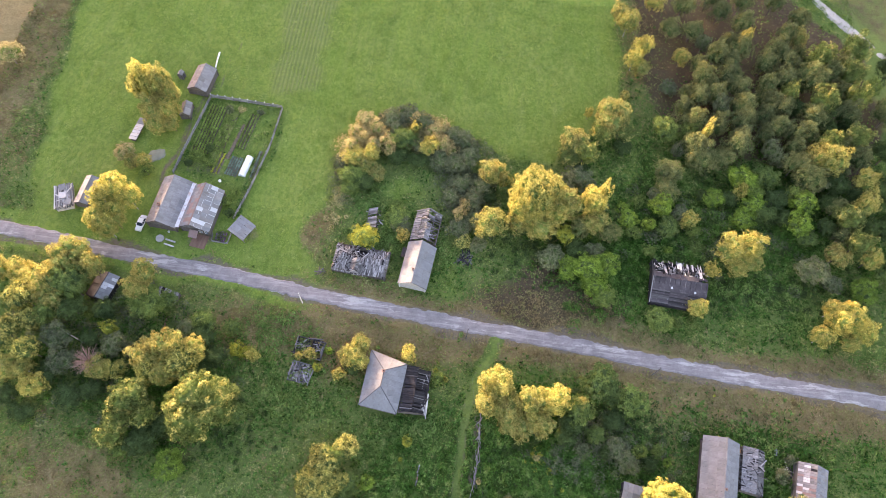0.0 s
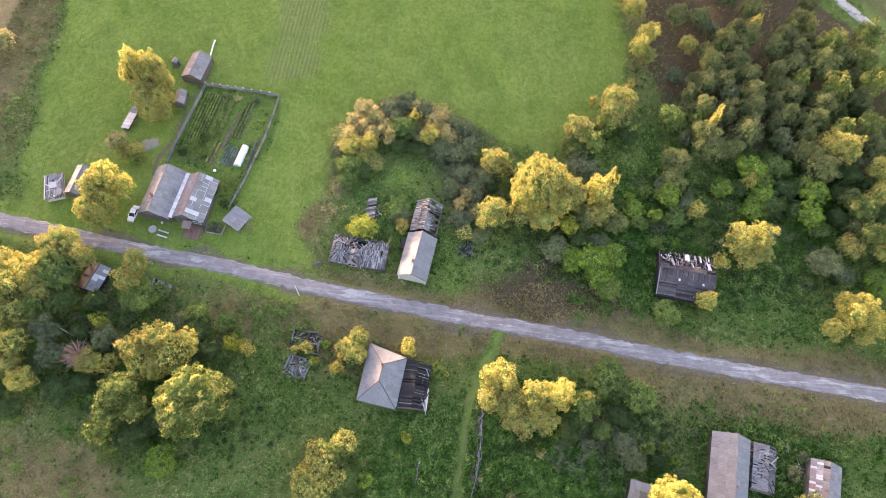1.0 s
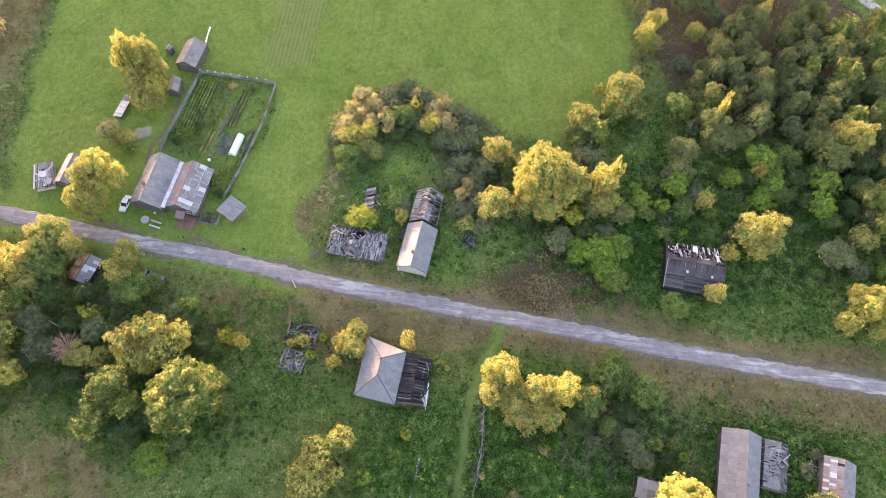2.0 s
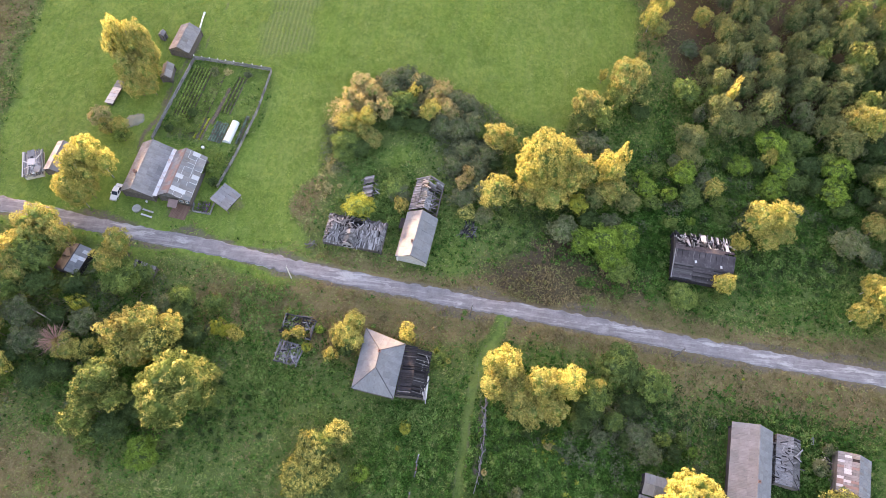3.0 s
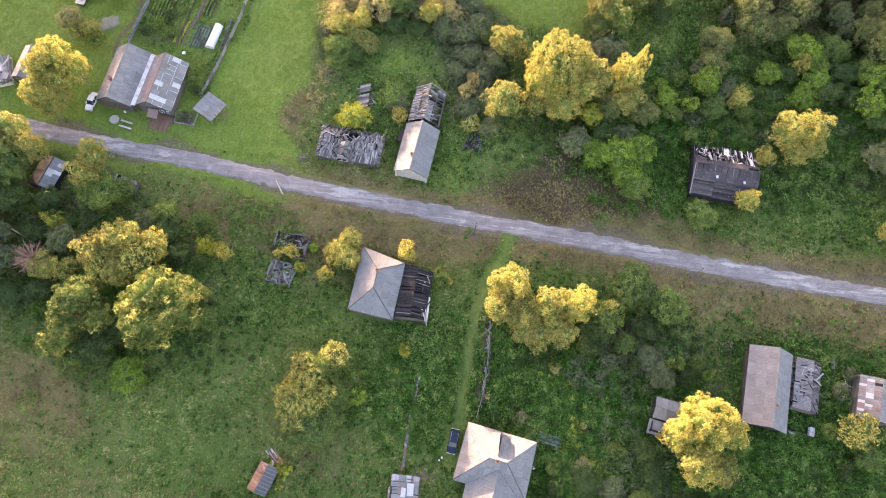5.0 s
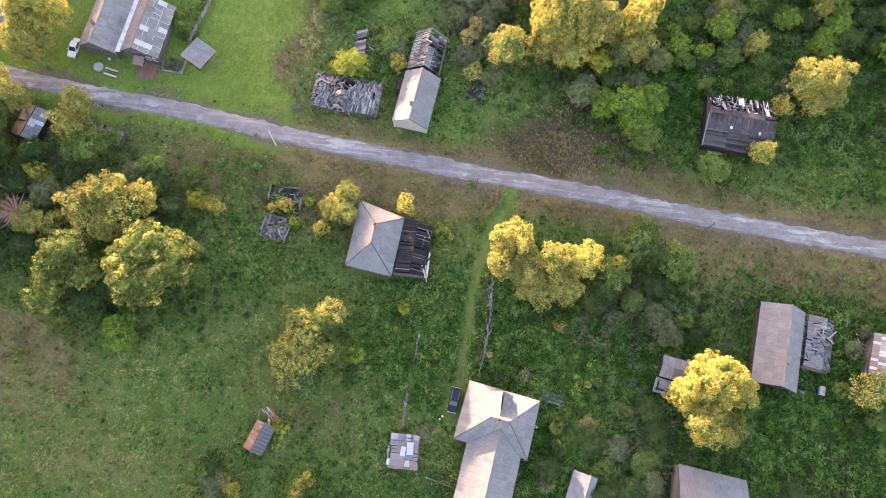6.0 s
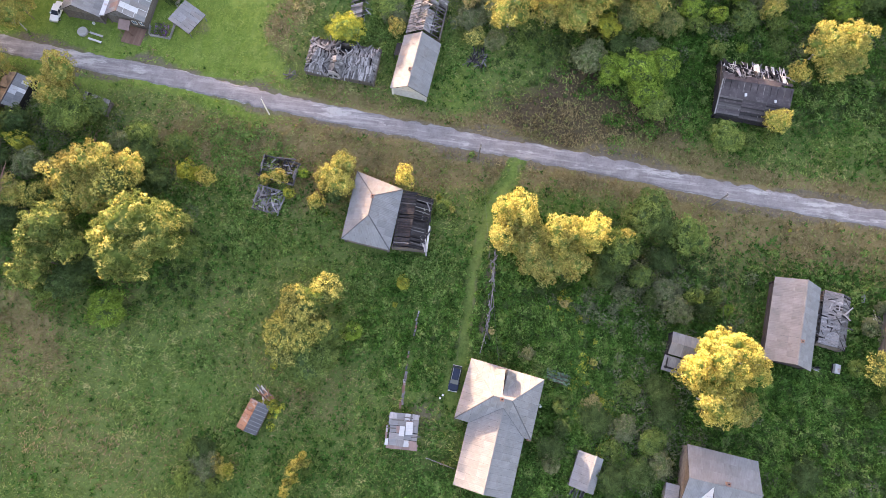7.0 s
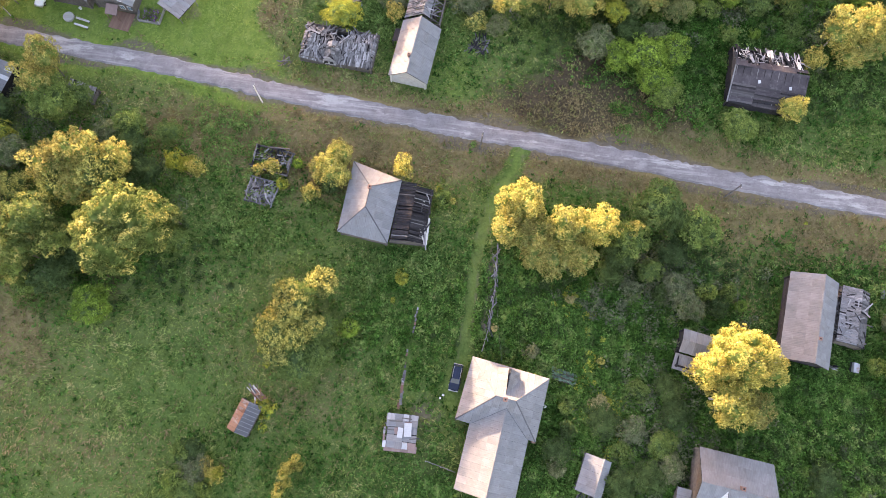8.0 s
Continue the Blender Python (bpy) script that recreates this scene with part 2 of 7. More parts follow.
_b.inputs["Base Color"].default_value, _b.inputs["Roughness"].default_value = (0.08, 0.16, 0.24, 1), 0.08
WIRE = surface("grey_wire", (0.1, 0.1, 0.1), (0.18, 0.18, 0.18), 2.0, 0.6)
LEAF = {
    "Y": leafy("yellow_birch_leaf", (0.18, 0.185, 0.05), (0.79, 0.725, 0.22), 0.4, (0.25, 0.29, 0.09), 0.6, 0.65),
    # gold tint puts sunlit tops into the green leaf colour, in patches
    "Y2": leafy("gold_lit_green_leaf", (0.055, 0.095, 0.028), (0.31, 0.38, 0.12), 0.35, (0.66, 0.58, 0.19), 0.6, 0.75),
    "O": leafy("olive_gold_leaf", (0.145, 0.145, 0.048), (0.76, 0.68, 0.22), 0.4, (0.22, 0.29, 0.1), 0.57, 0.65),
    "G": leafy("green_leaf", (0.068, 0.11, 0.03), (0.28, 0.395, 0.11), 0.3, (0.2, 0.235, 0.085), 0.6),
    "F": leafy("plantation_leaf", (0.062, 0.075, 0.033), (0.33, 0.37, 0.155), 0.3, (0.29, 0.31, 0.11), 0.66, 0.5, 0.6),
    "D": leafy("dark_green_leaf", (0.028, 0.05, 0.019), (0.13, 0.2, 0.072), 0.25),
    "B": leafy("fresh_green_leaf", (0.095, 0.17, 0.03), (0.32, 0.48, 0.085), 0.35),
    "B2": leafy("soft_green_leaf", (0.1, 0.165, 0.04), (0.34, 0.46, 0.13), 0.3),
    "YG": leafy("yellow_green_leaf", (0.2, 0.24, 0.04), (0.56, 0.58, 0.1), 0.35),
    "S": leafy("grey_willow_leaf", (0.066, 0.082, 0.047), (0.275, 0.315, 0.17), 0.2, (0.230, 0.247, 0.121), 0.66, 0.5),
    "R": leafy("rusty_gold_leaf", (0.25, 0.225, 0.1), (0.77, 0.68, 0.35), 0.4, (0.230, 0.241, 0.110), 0.6, 0.5),
    "R2": leafy("amber_leaf", (0.08, 0.115, 0.035), (0.92, 0.86, 0.26), 0.35, (0.09, 0.155, 0.055), 0.56, 1.0),
    "P": leafy("withered_pink_leaf", (0.217, 0.134, 0.100), (0.554, 0.370, 0.290), 0.15),
}
HERB = leafy("weed_leaf", (0.024, 0.06, 0.014), (0.128, 0.28, 0.064), 0.2, (0.145, 0.22, 0.072), 0.62, 0.8, 1.0, 0.32)
MEADOW_GRASS = leafy("meadow_grass_blade", (0.058, 0.11, 0.023), (0.33, 0.445, 0.135), 0.2, (0.37, 0.355, 0.165), 0.62, 0.85, 0.6, 0.3)
TURF = leafy("turf_blade", (0.13, 0.215, 0.036), (0.3, 0.41, 0.095), 0.2, (0.27, 0.345, 0.1), 0.58, 0.5, 0.3, 0.13)
STRAW = leafy("dry_grass_blade", (0.165, 0.13, 0.064), (0.45, 0.37, 0.2), 0.15, (0.24, 0.235, 0.1), 0.56, 0.8, 0.7, 0.2)
TALL_WEED = leafy("tall_weed_leaf", (0.055, 0.105, 0.025), (0.28, 0.45, 0.12), 0.25, (0.2, 0.25, 0.085), 0.62, 0.8)
CABBAGE = leafy("cabbage_leaf", (0.1, 0.17, 0.12), (0.24, 0.32, 0.26), 0.15)
BLOOM = leafy("purple_flower", (0.16, 0.06, 0.2), (0.42, 0.22, 0.5), 0.2)


# ---- shape helpers ----
class Geo:
    """A list of vertices and faces to which simple solids are added."""

    def __init__(self):
        self.v, self.f = [], []

    def add(self, verts, faces):
        n = len(self.v)
        self.v += [tuple(p) for p in verts]
        self.f += [tuple(n + i for i in q) for q in faces]
        return self

    def box(self, sx, sy, sz, m=Matrix()):
        c = [m @ Vector((x * sx / 2, y * sy / 2, z * sz / 2)) for z in (-1, 1) for y in (-1, 1) for x in (-1, 1)]
        return self.add(c, [(0, 2, 3, 1), (4, 5, 7, 6), (0, 1, 5, 4), (2, 6, 7, 3), (0, 4, 6, 2), (1, 3, 7, 5)])

    def tube(self, a, b, ra, rb, n=6):
        a, b = Vector(a), Vector(b)
        d = (b - a).normalized()
        s = d.orthogonal().normalized()
        w = d.cross(s)
        ring = [s * math.cos(2 * math.pi * i / n) + w * math.sin(2 * math.pi * i / n) for i in range(n)]
        vs = [a + r * ra for r in ring] + [b + r * rb for r in ring]
        fs = [(i, (i + 1) % n, n + (i + 1) % n, n + i) for i in range(n)]
        return self.add(vs, fs + [tuple(range(n - 1, -1, -1)), tuple(range(n, 2 * n))])

    def slab(self, pts, n, t):
        """A flat polygon made t thick along n."""
        k = len(pts)
        vs = [Vector(p) for p in pts] + [Vector(p) + n * t for p in pts]
        fs = [tuple(range(k - 1, -1, -1)), tuple(range(k, 2 * k))] + [(i, (i + 1) % k, k + (i + 1) % k, k + i) for i in range(k)]
        return self.add(vs, fs)

    def mesh(self, name, material):
        me = bpy.data.meshes.new(name)
        me.from_pydata(self.v, [], self.f)
        me.materials.append(material)
        me.update()
        return me


def part(name, geo, material, parent, label=""):
    me = geo if isinstance(geo, bpy.types.Mesh) else geo.mesh(name, material)
    ob = new(name, me)
    ob.parent = parent
    return tagged(ob, label)


def root(name, x, y, turn, label, category, group="", z=0.0):
    ob = new(name)
    ob.empty_display_size = 0.5
    ob.matrix_basis = pose(x, y, z, 0, 0, turn)
    return tagged(ob, label, category, group)


def thing(name, geo, material, m, label, category, group="", kind=""):
    me = geo if isinstance(geo, bpy.types.Mesh) else geo.mesh(name, material)
    ob = new(name, me)
    ob.matrix_basis = m
    return tagged(ob, label, category, group, kind)


def value_noise(x, y, size, seed):
    r = np.random.RandomState(seed).rand(256, 256)
    u, v = np.asarray(x) / size + 1000, np.asarray(y) / size + 1000
    i, j = np.floor(u).astype(int), np.floor(v).astype(int)
    a, b = u - i, v - j
    a, b = a * a * (3 - 2 * a), b * b * (3 - 2 * b)
    i0, j0, i1, j1 = i % 256, j % 256, (i + 1) % 256, (j + 1) % 256
    return (r[i0, j0] * (1 - a) + r[i1, j0] * a) * (1 - b) + (r[i0, j1] * (1 - a) + r[i1, j1] * a) * b


def smooth(x, a, b):
    q = np.clip((x - a) / (b - a), 0, 1)
    return q * q * (3 - 2 * q)


def far_from_line(x, y, pts):
    """Distance from a broken line."""
    best = np.full(np.shape(x), 1e9)
    for (ax, ay), (bx, by) in zip(pts[:-1], pts[1:]):
        q = np.clip(((x - ax) * (bx - ax) + (y - ay) * (by - ay)) / ((bx - ax) ** 2 + (by - ay) ** 2), 0, 1)
        best = np.minimum(best, np.hypot(x - ax - q * (bx - ax), y - ay - q * (by - ay)))
    return best


def inside(x, y, pts):
    """Signed distance: positive inside the polygon."""
    hit = np.zeros(np.shape(x), bool)
    for (ax, ay), (bx, by) in zip(pts, pts[1:] + pts[:1]):
        cross = ((ay > y) != (by > y)) & (x < (bx - ax) * (y - ay) / ((by - ay) or 1e-9) + ax)
        hit ^= cross
    d = far_from_line(x, y, pts + pts[:1])
    return np.where(hit, d, -d)


def blob(x, y, cx, cy, rx, ry):
    return np.exp(-(((x - cx) / rx) ** 2 + ((y - cy) / ry) ** 2))


# ---- land ----
ROAD_LINE = [(-400, 78), (-200, 63), (-150, 59.6), (-106, 56.9), (-92, 55.7), (-71, 53.3), (-53, 52.1), (-32, 49.6), (-14, 47.9), (7, 46.2), (24, 45.2), (42, 43.5), (64, 41.9), (100, 39.9), (150, 36), (400, 20)]
LANE_LINE = [(12.6, 43.5), (11.3, 39.5), (8.6, 33.8), (7.3, 27), (6.85, 22.9), (6.8, 14.6), (6.4, 7.4), (5.6, 1.0)]
FAR_ROAD_LINE = [(60, 205), (88, 178), (101.3, 162.9), (110.3, 153.9), (119.6, 142.1), (134, 122), (160, 90)]
FIELD = [(-108, 58), (-101, 62), (-105, 78), (-110, 99), (-112, 129), (-120, 260), (60, 260), (41, 153), (43, 118), (34, 108), (24, 92), (12, 93), (1, 99), (-12, 101), (-26, 99), (-30, 90), (-30, 75), (-36, 66), (-29, 52.5), (-60, 55.5)]


def cover_at(x, y):
    """Shares of mown, dry and lush cover, of bare soil and of crop rows."""
    wx = x + 3.5 * (value_noise(x, y, 7, 1) - 0.5)
    wy = y + 3.5 * (value_noise(x, y, 7, 2) - 0.5)
    road, lane = far_from_line(wx, wy, ROAD_LINE), far_from_line(x, y, LANE_LINE)
    mown = smooth(inside(wx, wy, FIELD), -1.5, 2.0)
    mown = np.maximum(mown, 0.36 * smooth(lane, 1.7, 0.7))
    mown = np.maximum(mown, 0.75 * smooth(road, 5.5, 3.5) * smooth(-wx, 22, 40))
    mown = np.maximum(mown, 0.8 * np.clip(blob(wx, wy, -52, 50, 24, 3.0) + blob(wx, wy, 15, 5, 8, 8) * 0.5 + 0.9 * blob(wx, wy, -14, 79, 8, 4.5) + 0.6 * blob(wx, wy, 44, 96, 4, 14) + 0.7 * blob(wx, wy, 1, 56, 6, 6), 0, 1))
    patch = value_noise(x, y, 16, 3) * 0.6 + value_noise(x, y, 6, 4) * 0.4
    dry = 0.95 * smooth(road, 8.5, 2.0) * (0.5 + patch) * (0.3 + 0.7 * smooth(wx, -46, -24))
    dry += 0.95 * blob(wx, wy, 23, 53, 16, 4.5) + 0.65 * blob(wx, wy, 62, 34, 20, 6) + 0.5 * blob(wx, wy, 88, 34, 12, 7) + 0.85 * blob(wx, wy, -33, 66, 5, 9) + 0.7 * blob(wx, wy, -8, 41, 26, 5) + 0.6 * blob(wx, wy, -40, 41, 9, 4) + 0.3 * blob(wx, wy, -24, 32, 10, 8) + 0.75 * blob(wx, wy, -26, 40, 28, 7)
    dry += 0.6 * smooth(road, 13, 4) * smooth(wx, 22, 40) * (0.4 + patch)
    dry += 0.8 * blob(wx, wy, -74, 5, 13, 10) + 0.4 * blob(wx, wy, -62, 0, 8, 8) + 0.3 * blob(wx, wy, -28, 4, 9, 10) + 0.45 * blob(wx, wy, -14, -3, 7, 7) + 0.4 * blob(wx, wy, -50, -12, 14, 6)
    dry += 0.9 * smooth(-wx, 112, 120) + 0.35 * smooth(-wx, 101, 109) * smooth(inside(wx, wy, FIELD), 1.0, -2.0) * (wy > 58) * (0.5 + patch) + 0.6 * blob(wx, wy, 47, 135, 5, 25) + 0.4 * blob(wx, wy, 52, 22, 4, 8)
    dry = dry * (1 - 0.95 * smooth(lane, 2.4, 1.2))
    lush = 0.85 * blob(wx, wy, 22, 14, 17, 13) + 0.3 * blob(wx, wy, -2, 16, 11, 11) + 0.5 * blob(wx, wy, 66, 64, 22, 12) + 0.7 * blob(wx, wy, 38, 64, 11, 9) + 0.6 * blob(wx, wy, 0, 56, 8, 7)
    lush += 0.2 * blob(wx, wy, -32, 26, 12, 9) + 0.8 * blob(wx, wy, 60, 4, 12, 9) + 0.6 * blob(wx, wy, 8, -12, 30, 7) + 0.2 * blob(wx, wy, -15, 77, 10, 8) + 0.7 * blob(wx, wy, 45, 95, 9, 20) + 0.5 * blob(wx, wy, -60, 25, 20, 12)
    # the broad share round (55, 6) darkens the ground for shade there
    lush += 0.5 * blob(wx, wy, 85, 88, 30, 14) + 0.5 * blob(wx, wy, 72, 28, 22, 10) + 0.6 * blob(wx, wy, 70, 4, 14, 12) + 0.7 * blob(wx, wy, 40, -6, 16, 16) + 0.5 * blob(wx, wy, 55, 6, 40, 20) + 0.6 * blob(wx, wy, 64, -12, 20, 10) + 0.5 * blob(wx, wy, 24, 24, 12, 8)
    rut = np.minimum(abs(far_from_line(x, y, LANE_LINE) - 0.75), 9)
    soil = 0.62 * smooth(road - 0.5 * smooth(wx, 4, 14), 3.2, 2.2) * (1 - 0.8 * smooth(lane, 2.0, 1.0)) + 0.42 * smooth(rut, 0.35, 0.1) * (patch > 0.42) + 0.6 * smooth(far_from_line(x, y, [(9.7, 26), (9.2, 12)]), 1.0, 0.4)
    soil += 0.75 * blob(wx, wy, -59.5, 59.3, 2.4, 2.2) + 0.3 * blob(x, y, -76.3, 81.0, 2.2, 2.6) + 0.5 * blob(wx, wy, -49, 61, 3, 2.2)  + 0.62 * smooth(far_from_line(wx, wy, [(-73.5, 68), (-72.5, 80), (-71, 92), (-69.8, 101), (-68.6, 106)]), 1.1, 0.3) + 0.6 * blob(wx, wy, 2.5, -1.5, 3, 4) + 0.4 * blob(wx, wy, -72, 68, 2, 9) + 0.45 * smooth(far_from_line(wx, wy, [(-68, 180), (-66.7, 136), (-65.7, 123), (-66.5, 106)]), 0.7, 0.2)
    soil += 0.45 * smooth(inside(x, y, [(-69, 77), (-66.5, 99.5), (-49.5, 98.5), (-51, 77)]), -0.5, 0.5) * (patch > 0.5)
    garden = smooth(inside(x, y, [(-70.3, 77), (-67.6, 100.6), (-48.7, 99.7), (-49.3, 88), (-52.5, 67), (-56, 71), (-63, 75)]), -0.3, 0.5)
    edge = smooth(far_from_line(wx, wy, [(-70.7, 76.5), (-69.8, 84.5), (-67.6, 100.8), (-57.7, 100.4), (-48.5, 99.9), (-49.1, 87.7), (-51.3, 73.9), (-53.1, 66.0)]), 1.0, 0.5)
    mown = mown * (1 - 0.42 * garden) * (1 - 0.5 * edge)
    lush = lush * 1.0 + 0.2 * garden * (patch > 0.5) + 0.15 * edge
    rows = smooth(inside(wx, wy, [(-52.5, 105), (-58, 180), (-42, 180), (-41, 107)]), -2, 2)
    litter = smooth(inside(wx, wy, [(47, 175), (46, 130), (50, 112), (60, 104), (72, 100), (84, 100), (104, 96), (114, 120), (112, 142), (96, 160), (80, 180)]), -3, 3) * (0.7 + 0.5 * patch)
    litter += 0.5 * smooth(x + y, 262, 272) * smooth(x, 96, 104)
    litter += 1.1 * blob(wx, wy, 23, 54, 20, 6.5) + 0.6 * blob(wx, wy, 24, 62, 8, 8) + 0.5 * blob(wx, wy, -63, 30, 16, 12) + 0.7 * blob(wx, wy, -51, 14, 5, 4)
    shares = [np.clip(s, 0, 1) for s in (mown, dry * (1 - 0.8 * mown), lush * (1 - mown), soil, rows, litter * (1 - mown))]
    return shares


def relief(x, y):
    bumps = 0.5 * (value_noise(x, y, 9, 7) - 0.5) + 0.22 * (value_noise(x, y, 2.2, 8) - 0.5)
    calm = np.maximum(smooth(far_from_line(x, y, ROAD_LINE), 6, 2.6), smooth(inside(x, y, FIELD), -3, 1) * 0.8)
    return bumps * (1 - calm) - 0.04 - 0.1 * smooth(far_from_line(x, y, ROAD_LINE), 3, 1.5)


def coords(lo, hi, step, far):
    dense = np.arange(lo, hi + step / 2, step)
    out = np.geomspace(4, far, 16)
    return np.concatenate([lo - out[::-1], dense, hi + out])


gx, gy = np.meshgrid(coords(-140, 125, 0.9, 4000), coords(-40, 175, 0.9, 4000), indexing="ij")
nx, ny = gx.shape
px_, py_ = gx.ravel(), gy.ravel()
ground_mesh = bpy.data.meshes.new("ground")
idx = np.arange(nx * ny).reshape(nx, ny)
quads = np.stack([idx[:-1, :-1], idx[1:, :-1], idx[1:, 1:], idx[:-1, 1:]], -1).reshape(-1, 4)
ground_mesh.vertices.add(nx * ny)
ground_mesh.vertices.foreach_set("co", np.stack([px_, py_, relief(px_, py_)], -1).ravel())
ground_mesh.loops.add(quads.size)
ground_mesh.loops.foreach_set("vertex_index", quads.ravel())
ground_mesh.polygons.add(len(quads))
ground_mesh.polygons.foreach_set("loop_start", np.arange(0, quads.size, 4))
ground_mesh.update()
ground_mesh.polygons.foreach_set("use_smooth", np.ones(len(quads), bool))
mown_, dry_, lush_, soil_, rows_, litter_ = cover_at(px_, py_)
one = np.ones_like(mown_)
for attr, cols in (("cover", (mown_, dry_, lush_, one)), ("land_use", (soil_, rows_, litter_, one))):
    ground_mesh.color_attributes.new(attr, "FLOAT_COLOR", "POINT").data.foreach_set("color", np.stack(cols, -1).ravel())
ground_mesh.materials.append(GROUND)
tagged(new("ground", ground_mesh), "uneven grassland with mown field, weeds and dry patches", "ground", "", "structure")


def strip(name, line, half, material, z, label, ragged, step=0.35, lanes=10):
    """A road: a cambered ribbon with broken edges along a line."""
    pts = np.array(line, float)
    d = np.r_[0, np.cumsum(np.hypot(*np.diff(pts, axis=0).T))]
    s = np.arange(0, d[-1], step)
    cx, cy = np.interp(s, d, pts[:, 0]), np.interp(s, d, pts[:, 1])
    k = np.ones(41) / 41
    cx[20:-20], cy[20:-20] = np.convolve(cx, k, "valid"), np.convolve(cy, k, "valid")
    tx, ty = np.gradient(cx), np.gradient(cy)
    ln = np.hypot(tx, ty)
    g = Geo()
    q = np.linspace(-1, 1, lanes + 1)
    for i in range(len(s)):
        a = half + ragged * (value_noise(s[i], 0, 1.6, 11) - 0.5) + ragged * 1.6 * (value_noise(s[i], 0, 0.7, 12) - 0.5) * value_noise(s[i], 0, 9, 15)
        b = half + ragged * (value_noise(s[i], 50, 1.6, 13) - 0.5) + ragged * 1.6 * (value_noise(s[i], 50, 0.7, 14) - 0.5) * value_noise(s[i], 50, 9, 16)
        for u in q:
            o = u * (a if u > 0 else b)
            g.v.append((cx[i] - ty[i] / ln[i] * o, cy[i] + tx[i] / ln[i] * o, z + 0.07 * (1 - u * u) - (0.2 if abs(u) == 1 else 0)))
    w = lanes + 1
    g.f = [(i * w + j, (i + 1) * w + j, (i + 1) * w + j + 1, i * w + j + 1) for i in range(len(s) - 1) for j in range(lanes)]
    return thing(name, g, material, Matrix(), label, "road", "", "structure")


strip("road", ROAD_LINE, 1.75, ASPHALT, 0.03, "narrow cracked grey asphalt village road with broken edges", 0.45)
strip("far_road", FAR_ROAD_LINE, 1.9, GRAVEL, 0.05, "pale gravel road behind the plantation", 0.3, 1.5, 4)


# ---- trees and bushes ----
LEAF_WORDS = {"Y": "yellow autumn", "Y2": "green and painted sunlit-gold", "O": "olive and gold", "G": "green", "D": "dark green", "B": "fresh green", "YG": "yellow-green",
              "S": "grey-green", "R": "rusty gold", "R2": "amber and green", "P": "withered pink-brown", "F": "dull olive", "B2": "soft green"}
CROWNS = {}


def crown_mesh(kind, size, variant):
    """A crown of many leaf clumps set on boughs, round a heart coloured dark for the shade inside. size 0 bush, 1 small
    tree, 2 tree, 3 unseen shade belt, 4 broad old tree.
    """
    half, high, clumps, per, leaf, clump = ((1.6, 3.0, 46, 36, 0.1, 0.23), (3.0, 8.0, 92, 48, 0.125, 0.17), (5.2, 12.0, 160, 62, 0.15, 0.13), (5.2, 12.0, 50, 26, 0.5, 0.26), (7.4, 13.5, 270, 66, 0.165, 0.1))[size]
    r = np.random.RandomState(size * 31 + variant * 7 + 5)
    low = (0.04, 0.12, 0.17, 0.08, 0.17)[size] * high
    mid, semi = low + (high - low) * 0.48, (high - low) / 2
    boughs = (8, 11, 15, 8, 20)[size]
    aim = r.normal(size=(boughs, 3))
    aim[:, 2] = np.abs(aim[:, 2]) - 0.3
    aim /= np.linalg.norm(aim, axis=1)[:, None]
    wide = r.uniform(0.36, 0.72, boughs)
    far = r.uniform(0.82, 1.08, boughs)

    def surface_at(u):
        """How far the crown reaches in each direction."""
        ang = np.arccos(np.clip(u @ aim.T, -1, 1))
        bulge = np.max(far * np.sqrt(np.clip(1 - (ang / (wide * 1.25)) ** 2, 0, 1)), axis=1)
        reach = np.maximum(0.62, 0.42 + 0.62 * bulge)
        p = u * reach[:, None] * np.array([half, half, semi])
        if kind == "F":
            p[:, :2] *= (1.02 - 0.34 * np.clip(p[:, 2:] / semi, -0.6, 1))
        return p + np.array([0, 0, mid])

    i = np.arange(clumps) + 0.5
    z = 1 - i / clumps * 1.62
    th = i * 2.39996 + r.uniform(-0.25, 0.25, clumps)
    u = np.stack([np.sqrt(1 - z * z) * np.cos(th), np.sqrt(1 - z * z) * np.sin(th), z], -1)
    rad = half * clump * r.uniform(0.6, 1.5, clumps)
    lc = surface_at(u) - u * (rad * r.uniform(-0.1, 1.6, clumps))[:, None]
    which = r.choice(clumps, clumps * per, p=rad**2 / (rad**2).sum())
    count = len(which)
    d = r.normal(size=(count, 3)) + u[which] * 0.6 + np.array([0, 0, 0.3])
    d /= np.linalg.norm(d, axis=1)[:, None]
    c = lc[which] + d * (rad[which] * r.uniform(0.7, 1.12, count))[:, None]
    n = 1.0 * d + 0.2 * u[which] + 0.6 * r.normal(size=(count, 3))
    n /= np.linalg.norm(n, axis=1)[:, None]
    a = np.cross(n, r.normal(size=(count, 3)))
    a /= np.linalg.norm(a, axis=1)[:, None]
    b = np.cross(n, a)
    s = leaf * (0.6 + 0.8 * r.rand(count))[:, None]
    leaves = np.stack([c - a * s + b * s * 0.6, c - a * s * 0.7 - b * s * 0.6, c + a * s * 1.2], 1).reshape(-1, 3)
    # the heart: an uneven closed body inside the leaves, shade coloured in
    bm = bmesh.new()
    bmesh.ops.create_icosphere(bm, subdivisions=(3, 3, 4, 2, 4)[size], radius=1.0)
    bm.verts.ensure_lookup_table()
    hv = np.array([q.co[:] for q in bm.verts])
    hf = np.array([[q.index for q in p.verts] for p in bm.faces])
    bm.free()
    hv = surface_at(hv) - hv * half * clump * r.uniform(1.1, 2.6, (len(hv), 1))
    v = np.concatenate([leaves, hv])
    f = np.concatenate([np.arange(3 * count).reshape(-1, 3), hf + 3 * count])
    me = bpy.data.meshes.new("crown")
    me.vertices.add(len(v))
    me.vertices.foreach_set("co", v.ravel())
    me.loops.add(f.size)
